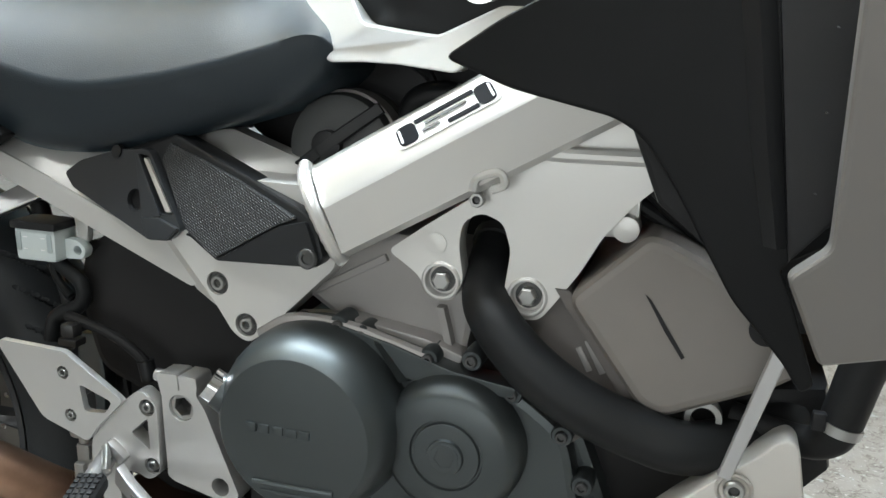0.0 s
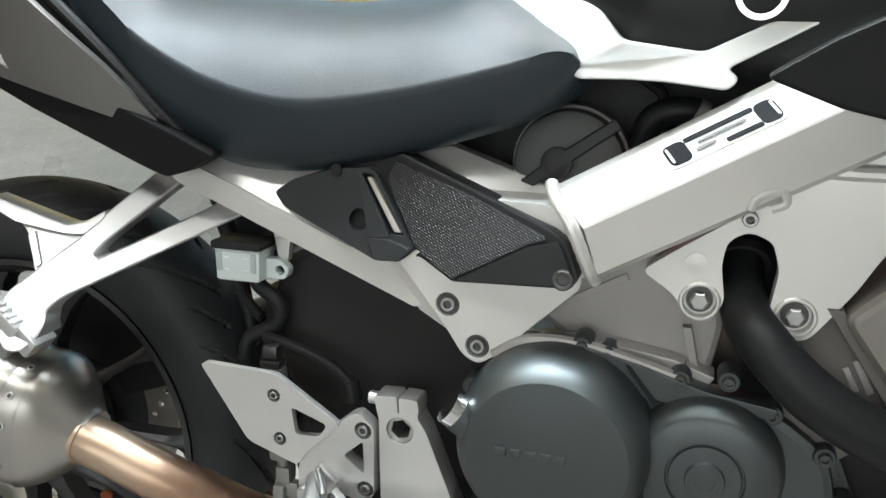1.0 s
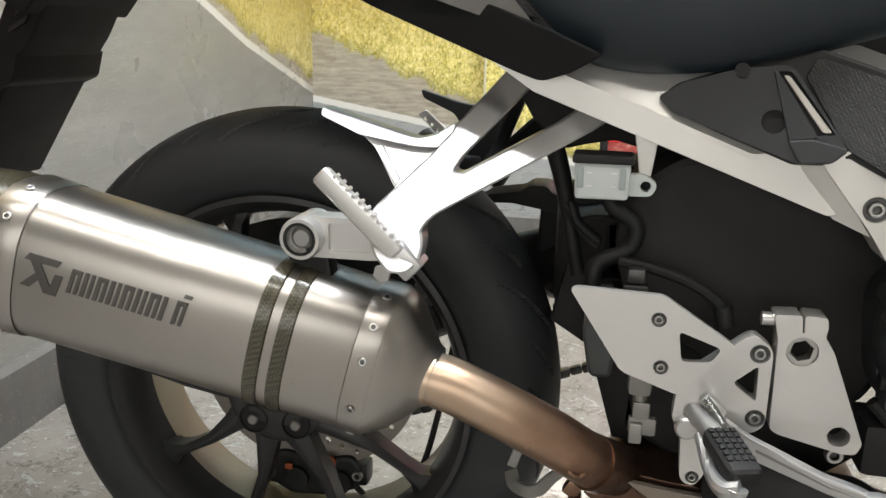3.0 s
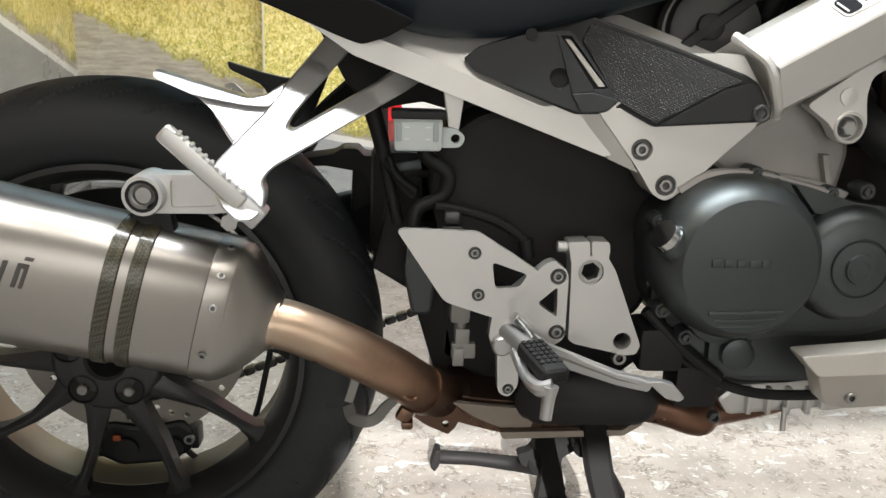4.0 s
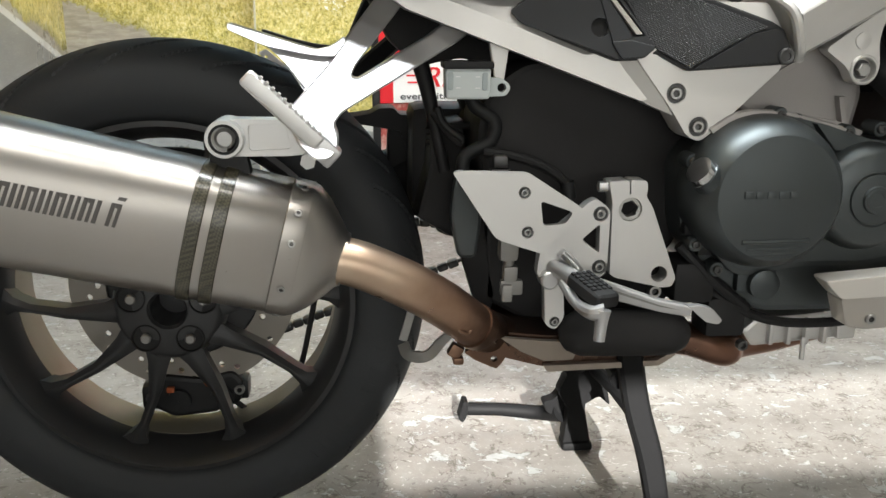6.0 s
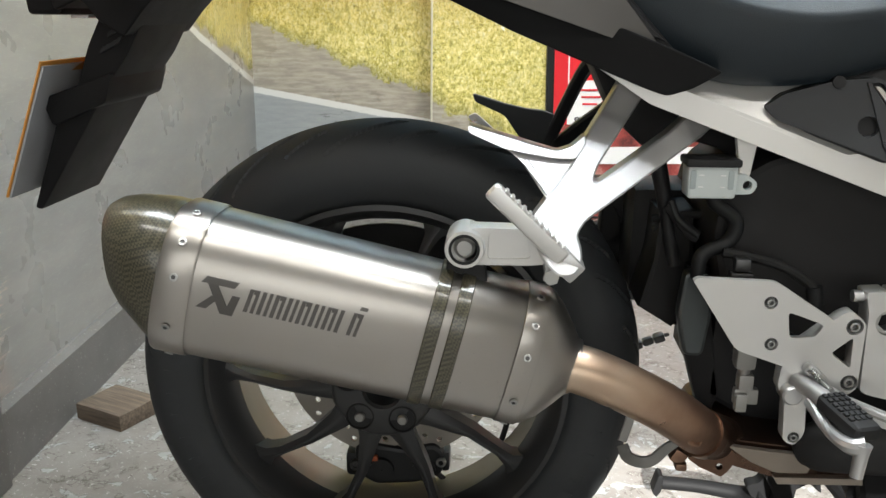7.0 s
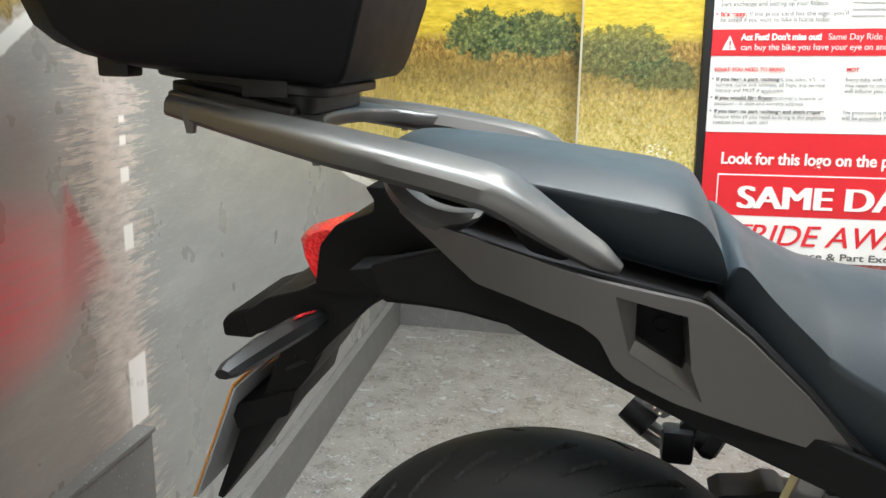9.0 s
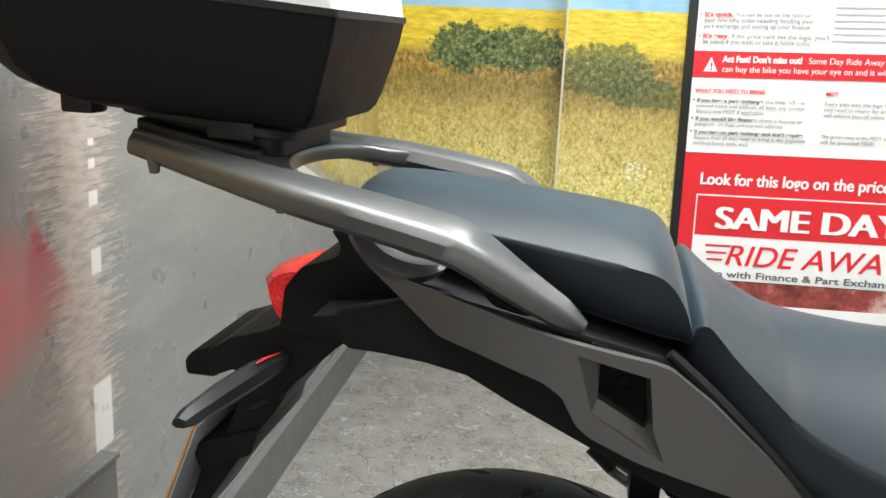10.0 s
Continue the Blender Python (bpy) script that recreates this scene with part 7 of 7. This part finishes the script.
part("mounting_plate", join(deck(rounded([(-0.43, 0.08), (-0.43, -0.13), (-0.262, -0.14), (-0.240, -0.12), (-0.240, 0.06), (-0.262, 0.08)], 0.02), lambda x: 1.078 - 0.11 * (x + 0.408), 0.012, 0.004), deck(rounded([(-0.40, 0.06), (-0.40, -0.11), (-0.258, -0.12), (-0.258, 0.06)], 0.02), lambda x: 1.068 - 0.11 * (x + 0.408), 0.022, 0.002), rbox(-0.300, -0.134, 1.061, 0.05, 0.012, 0.026, 0.003)), M["black"], bike, "black luggage mounting plate")

# top case on the rack
case = thing("top_case", "large dark top case with a white lid on the rear rack", "luggage case", (-0.014, 0, 0.002))


def case_ring(z, x0, x1, front, back, tilt=0.09):
    """A wedge on plan: a narrow flat front, sides that widen to the rear."""
    cxm, cy = (x0 + x1) / 2, -0.028
    pts = rounded([(x0, -back * 0.80), (x0 + 0.05, -back), (x1 - 0.003, -front), (x1, -front + 0.004), (x1, front - 0.004), (x1 - 0.003, front), (x0 + 0.05, back), (x0, back * 0.80)], 0.005, 3)
    return [(x, y + cy, z - tilt * (x - cxm)) for x, y in pts]


part("case_shell", loft([case_ring(1.068, -0.46, -0.228, 0.100, 0.130), case_ring(1.074, -0.485, -0.208, 0.112, 0.148), case_ring(1.084, -0.51, -0.200, 0.118, 0.158), case_ring(1.10, -0.53, -0.194, 0.122, 0.165), case_ring(1.16, -0.555, -0.176, 0.130, 0.176), case_ring(1.185, -0.56, -0.171, 0.132, 0.180)]), M["case_grey"], case, "dark grey lower shell", 30)
part("case_seal", loft([case_ring(1.185, -0.562, -0.169, 0.134, 0.182), case_ring(1.192, -0.562, -0.169, 0.134, 0.182)]), M["black"], case)
part("case_lid", loft([case_ring(1.192, -0.56, -0.172, 0.131, 0.179), case_ring(1.26, -0.555, -0.182, 0.128, 0.174), case_ring(1.32, -0.53, -0.21, 0.11, 0.155), case_ring(1.345, -0.48, -0.26, 0.08, 0.12)]), M["white"], case, "glossy white lid", 40)
part("case_foot", rbox(-0.455, -0.125, 1.076, 0.036, 0.03, 0.026, 0.004), M["black"], case)

# ---------------------------------------------------------------- display board
board = thing("display_board", "red and white printed poster board in a black frame", "sign", (0, 0, 0))
BOARD_TILT = Matrix.Translation((0.292, 0, 0.62)) @ Matrix.Rotation(radians(-1.15), 4, "Y") @ Matrix.Translation((-0.292, 0, -0.62))
board.matrix_world = BOARD_TILT
BX0, BX1, BY, DZ = 0.292, 1.105, 1.960, -0.024
part("backing", rbox((BX0 + BX1) / 2, BY + 0.012, 0.82, BX1 - BX0, 0.016, 1.55, 0.002), M["black"], board)
for x in (BX0 + 0.014, BX1 - 0.009):
    part("side_frame", rbox(x, BY + 0.004, 0.82, 0.026, 0.03, 1.55, 0.004), M["black_satin"], board, "black upright frame bar")


def sheet(name, x0, x1, z0, z1, mat, label="", proud=0.0):
    return part(name, rbox((x0 + x1) / 2, BY + 0.002 - proud, (z0 + z1) / 2 + DZ, x1 - x0, 0.003, z1 - z0, 0), mat, board, label)


X0, X1 = BX0 + 0.026, BX1 - 0.02
sheet("poster_white", X0, X1, 0.845, 1.59, M["print_white"], "white printed poster field")
sheet("poster_red", X0, X1, 0.418, 0.843, M["print_red"], "red printed poster field")
sheet("red_strip", X0, X1, 1.088, 1.170, M["print_red"], "red printed strip", 0.003)


def photo():
    n = Nodes("poster_photo_print")
    c = n.ramp(n.noise(9, 6, 0.7), (0.35, (0.10, 0.02, 0.02)), (0.5, (0.35, 0.06, 0.05)), (0.62, (0.55, 0.35, 0.30)), (0.75, (0.75, 0.70, 0.68)))
    return n.set(Base_Color=c, Roughness=0.4)


sheet("poster_photo", X0, X1, 0.09, 0.416, photo(), "dark red printed picture field")
sheet("logo_frame", 0.367, 1.062, 0.419, 0.708, M["print_white"], "", 0.003)
sheet("logo_red", 0.371, 1.058, 0.571, 0.704, M["print_red"], "", 0.006)
sheet("logo_white", 0.373, 1.056, 0.420, 0.569, M["print_white"], "", 0.006)
sheet("lower_slogan", 0.367, 1.055, 0.28, 0.34, M["print_white"], "", 0.003)
part("lower_badge", plate([(0.482 + 0.125 * math.cos(2 * math.pi * j / 40), 0.166 + 0.050 * math.sin(2 * math.pi * j / 40)) for j in range(40)], BY - 0.0025, BY - 0.0005, 0), M["print_white"], board)
part("badge_oval", plate([(0.482 + 0.118 * math.cos(2 * math.pi * j / 40), 0.166 + 0.044 * math.sin(2 * math.pi * j / 40)) for j in range(40)], BY - 0.005, BY - 0.003, 0), M["blue_print"], board)
for i in range(4):
    sheet("badge_bar", 0.407 + 0.040 * i, 0.437 + 0.040 * i, 0.182, 0.212, M["brass_gold"], "", 0.0085)
sheet("badge_bar", 0.427, 0.537, 0.160, 0.172, M["brass_gold"], "", 0.0085)


def lettering(text, x, z, size, mat, bold=0.0, italic=0.0, proud=0.006, width=None, name="lettering", apart=False, layers=1):
    data = bpy.data.curves.new(name, "FONT")
    data.body, data.size, data.offset, data.shear, data.extrude = text, size, bold, italic, 0.0003
    tmp = new("tmp_text", data)
    bpy.context.view_layer.update()
    me = bpy.data.meshes.new_from_object(tmp.evaluated_get(bpy.context.evaluated_depsgraph_get()))
    bpy.data.objects.remove(tmp)
    bpy.data.curves.remove(data)
    xs = [v.co.x for v in me.vertices]
    k = width / (max(xs) - min(xs)) if width else 1.0
    m = Matrix.Translation((x, BY - proud, z + DZ)) @ Matrix.Rotation(radians(90), 4, "X") @ Matrix.Diagonal((k, 1, 1, 1))
    if not apart:
        me.name = name
        me.materials.clear()
        me.materials.append(mat)
        ob = new(name, me)
        ob.parent = board
        ob.matrix_basis = m
        return
    # one object a letter: pieces whose spans along the line overlap belong together
    bm = bmesh.new()
    bm.from_mesh(me)
    bpy.data.meshes.remove(me)
    bmesh.ops.remove_doubles(bm, verts=bm.verts, dist=1e-6)
    todo, islands = set(bm.verts), []
    while todo:
        stack, seen = [todo.pop()], set()
        while stack:
            v = stack.pop()
            seen.add(v)
            near = [e.other_vert(v) for e in v.link_edges]
            stack += [q for q in near if q in todo]
            todo.difference_update(near)
        islands.append(seen)
    islands.sort(key=lambda s: min(v.co.x - italic * v.co.y for v in s))
    letters = []
    for isl in islands:
        a, b = min(v.co.x - italic * v.co.y for v in isl), max(v.co.x - italic * v.co.y for v in isl)
        if letters and a < letters[-1][1] - 0.12 * size:
            letters[-1][0] |= isl
            letters[-1][1] = max(b, letters[-1][1])
        else:
            letters.append([set(isl), b])
    for group, _ in letters:
        one = bmesh.new()
        made = {v: one.verts.new(v.co) for v in group}
        for f in bm.faces:
            if f.verts[0] in group:
                one.faces.new([made[v] for v in f.verts])
        for d in range(1, layers):
            extra = bmesh.ops.duplicate(one, geom=one.faces[:] if d == 1 else extra["geom"])
            for v in extra["geom"]:
                if isinstance(v, bmesh.types.BMVert):
                    v.co += Vector((0.0016, 0, 0.0002))
        data = bpy.data.meshes.new("letter")
        one.to_mesh(data)
        one.free()
        data.materials.append(mat)
        ob = new("letter", data)
        ob.parent = board
        ob.matrix_basis = m
    bm.free()


W, R, G = M["print_white"], M["print_red"], M["print_grey"]
lettering("Look for this logo on the price card", 0.372, 0.742, 0.054, W, 0.0009, proud=0.002, width=0.675, apart=True, layers=2)
lettering("SAME DAY", 0.428, 0.597, 0.106, W, 0.0, proud=0.009, width=0.570, apart=True, layers=7)
lettering("RIDE AWAY", 0.470, 0.474, 0.100, R, 0.0, 0.25, 0.009, width=0.565, apart=True, layers=2)
for i in range(3):
    sheet("speed_stripe", 0.410 + 0.004 * i, 0.492 - 0.012 * i, 0.535 - 0.024 * i, 0.541 - 0.024 * i, R, "", 0.009)
lettering("even with Finance & Part Exchange!", 0.390, 0.431, 0.032, G, 0.0006, proud=0.009, width=0.64)
lettering("Act Fast! Don't miss out!", 0.408, 1.137, 0.027, W, 0.0012, width=0.24)
lettering("Same Day Ride Away", 0.665, 1.137, 0.027, W, 0.0, width=0.22)
lettering("can buy the bike you have your eye on and it will be gone", 0.408, 1.106, 0.027, W, 0.0, width=0.58)
lettering("WHAT YOU NEED TO BRING", 0.332, 1.040, 0.017, R, 0.0005, width=0.215)
lettering("MOT", 0.728, 1.040, 0.017, R, 0.0005, width=0.037)
tri = plate([(0.352, 1.082), (0.394, 1.082), (0.373, 1.128)], BY - 0.0045, BY - 0.003, 0)
part("warning_triangle", tri, W, board)
lettering("!", 0.3705, 1.111, 0.034, R, 0.0008)


def para(x, z, first, rest=(), wide=0.0066, lead="", lead_mat=None, size=0.0165):
    """A printed paragraph: bullet and bold opening words, then thin lines, 0.018 apart."""
    if lead:
        sheet("bullet", x - 0.0125, x - 0.0075, z + 0.004, z + 0.009, lead_mat or G, "", 0.003)
        lettering(lead, x, z, size, lead_mat or G, 0.0006, width=len(lead) * wide * 1.04)
    if first:
        lettering(first, x + (len(lead) + 0.9) * wide * 1.04 if lead else x, z, size, G, 0.0, width=len(first) * wide)
    for i, text in enumerate(rest):
        lettering(text, x, z - 0.018 * (i + 1), size, G, 0.0, width=len(text) * wide)


para(0.340, 1.010, "the bike, V5 - in", ("current name and address, all keys, any service", "history and MOT if applicable."), 0.0070, "If you have a part exchange:")
para(0.340, 0.951, "driver's licence or", ("passport - in date and current address.",), 0.0070, "If you would like finance:")
para(0.340, 0.908, "", ("finance then all you need to bring is the payment", "method (card, cash, etc)"), 0.0070, "If you have no part exchange and don't require")
para(0.340, 1.277, "You can be out on the road on", ("your new bike today including handling your", "part exchange and setting up your finance."), 0.0076, "It's quick.", R, 0.019)
para(0.340, 1.211, "If the price card has the logo, you'll", ("be asked if you want to take it home today.",), 0.0076, "It's easy.", R, 0.019)
para(0.728, 1.010, "Every bike with the logo has an MOT. You", ("may need to return for an MOT, but the salesman", "will inform you of when its due."), 0.0074)
para(0.728, 0.908, "The good news is the MOT and any work needed", ("will be provided FREE.",), 0.0074)
for i in range(6):
    sheet("print_line", 0.728, 1.04 - 0.03 * (i % 3), 1.205 + 0.020 * i, 1.210 + 0.020 * i, M["print_pale"], "", 0.003)
part("foot_bar", rbox((BX0 + BX1) / 2, BY, 0.045, BX1 - BX0, 0.04, 0.03, 0.006), M["chrome"], board, "bright metal base rail")
for x, up in ((BX0 + 0.12, 0.0024), (BX1 - 0.12, 0.0139)):
    part("foot", rbox(x, BY - 0.02, 0.0155 - up / 2, 0.05, 0.34, 0.03 + up, 0.006), M["alloy_bright"], board, "metal foot")

# wooden block on the floor beside the wheel
block = finish("wooden_block", rbox(0, 0, 0.0, 0.12, 0.10, 0.034, 0.003), M["wood"])
block.matrix_basis = Matrix.Translation((-0.600, 0.455, 0.017)) @ Matrix.Rotation(radians(-24), 4, "Z")
tagged(block, "dirty flat wooden offcut lying on the floor", "wood block")
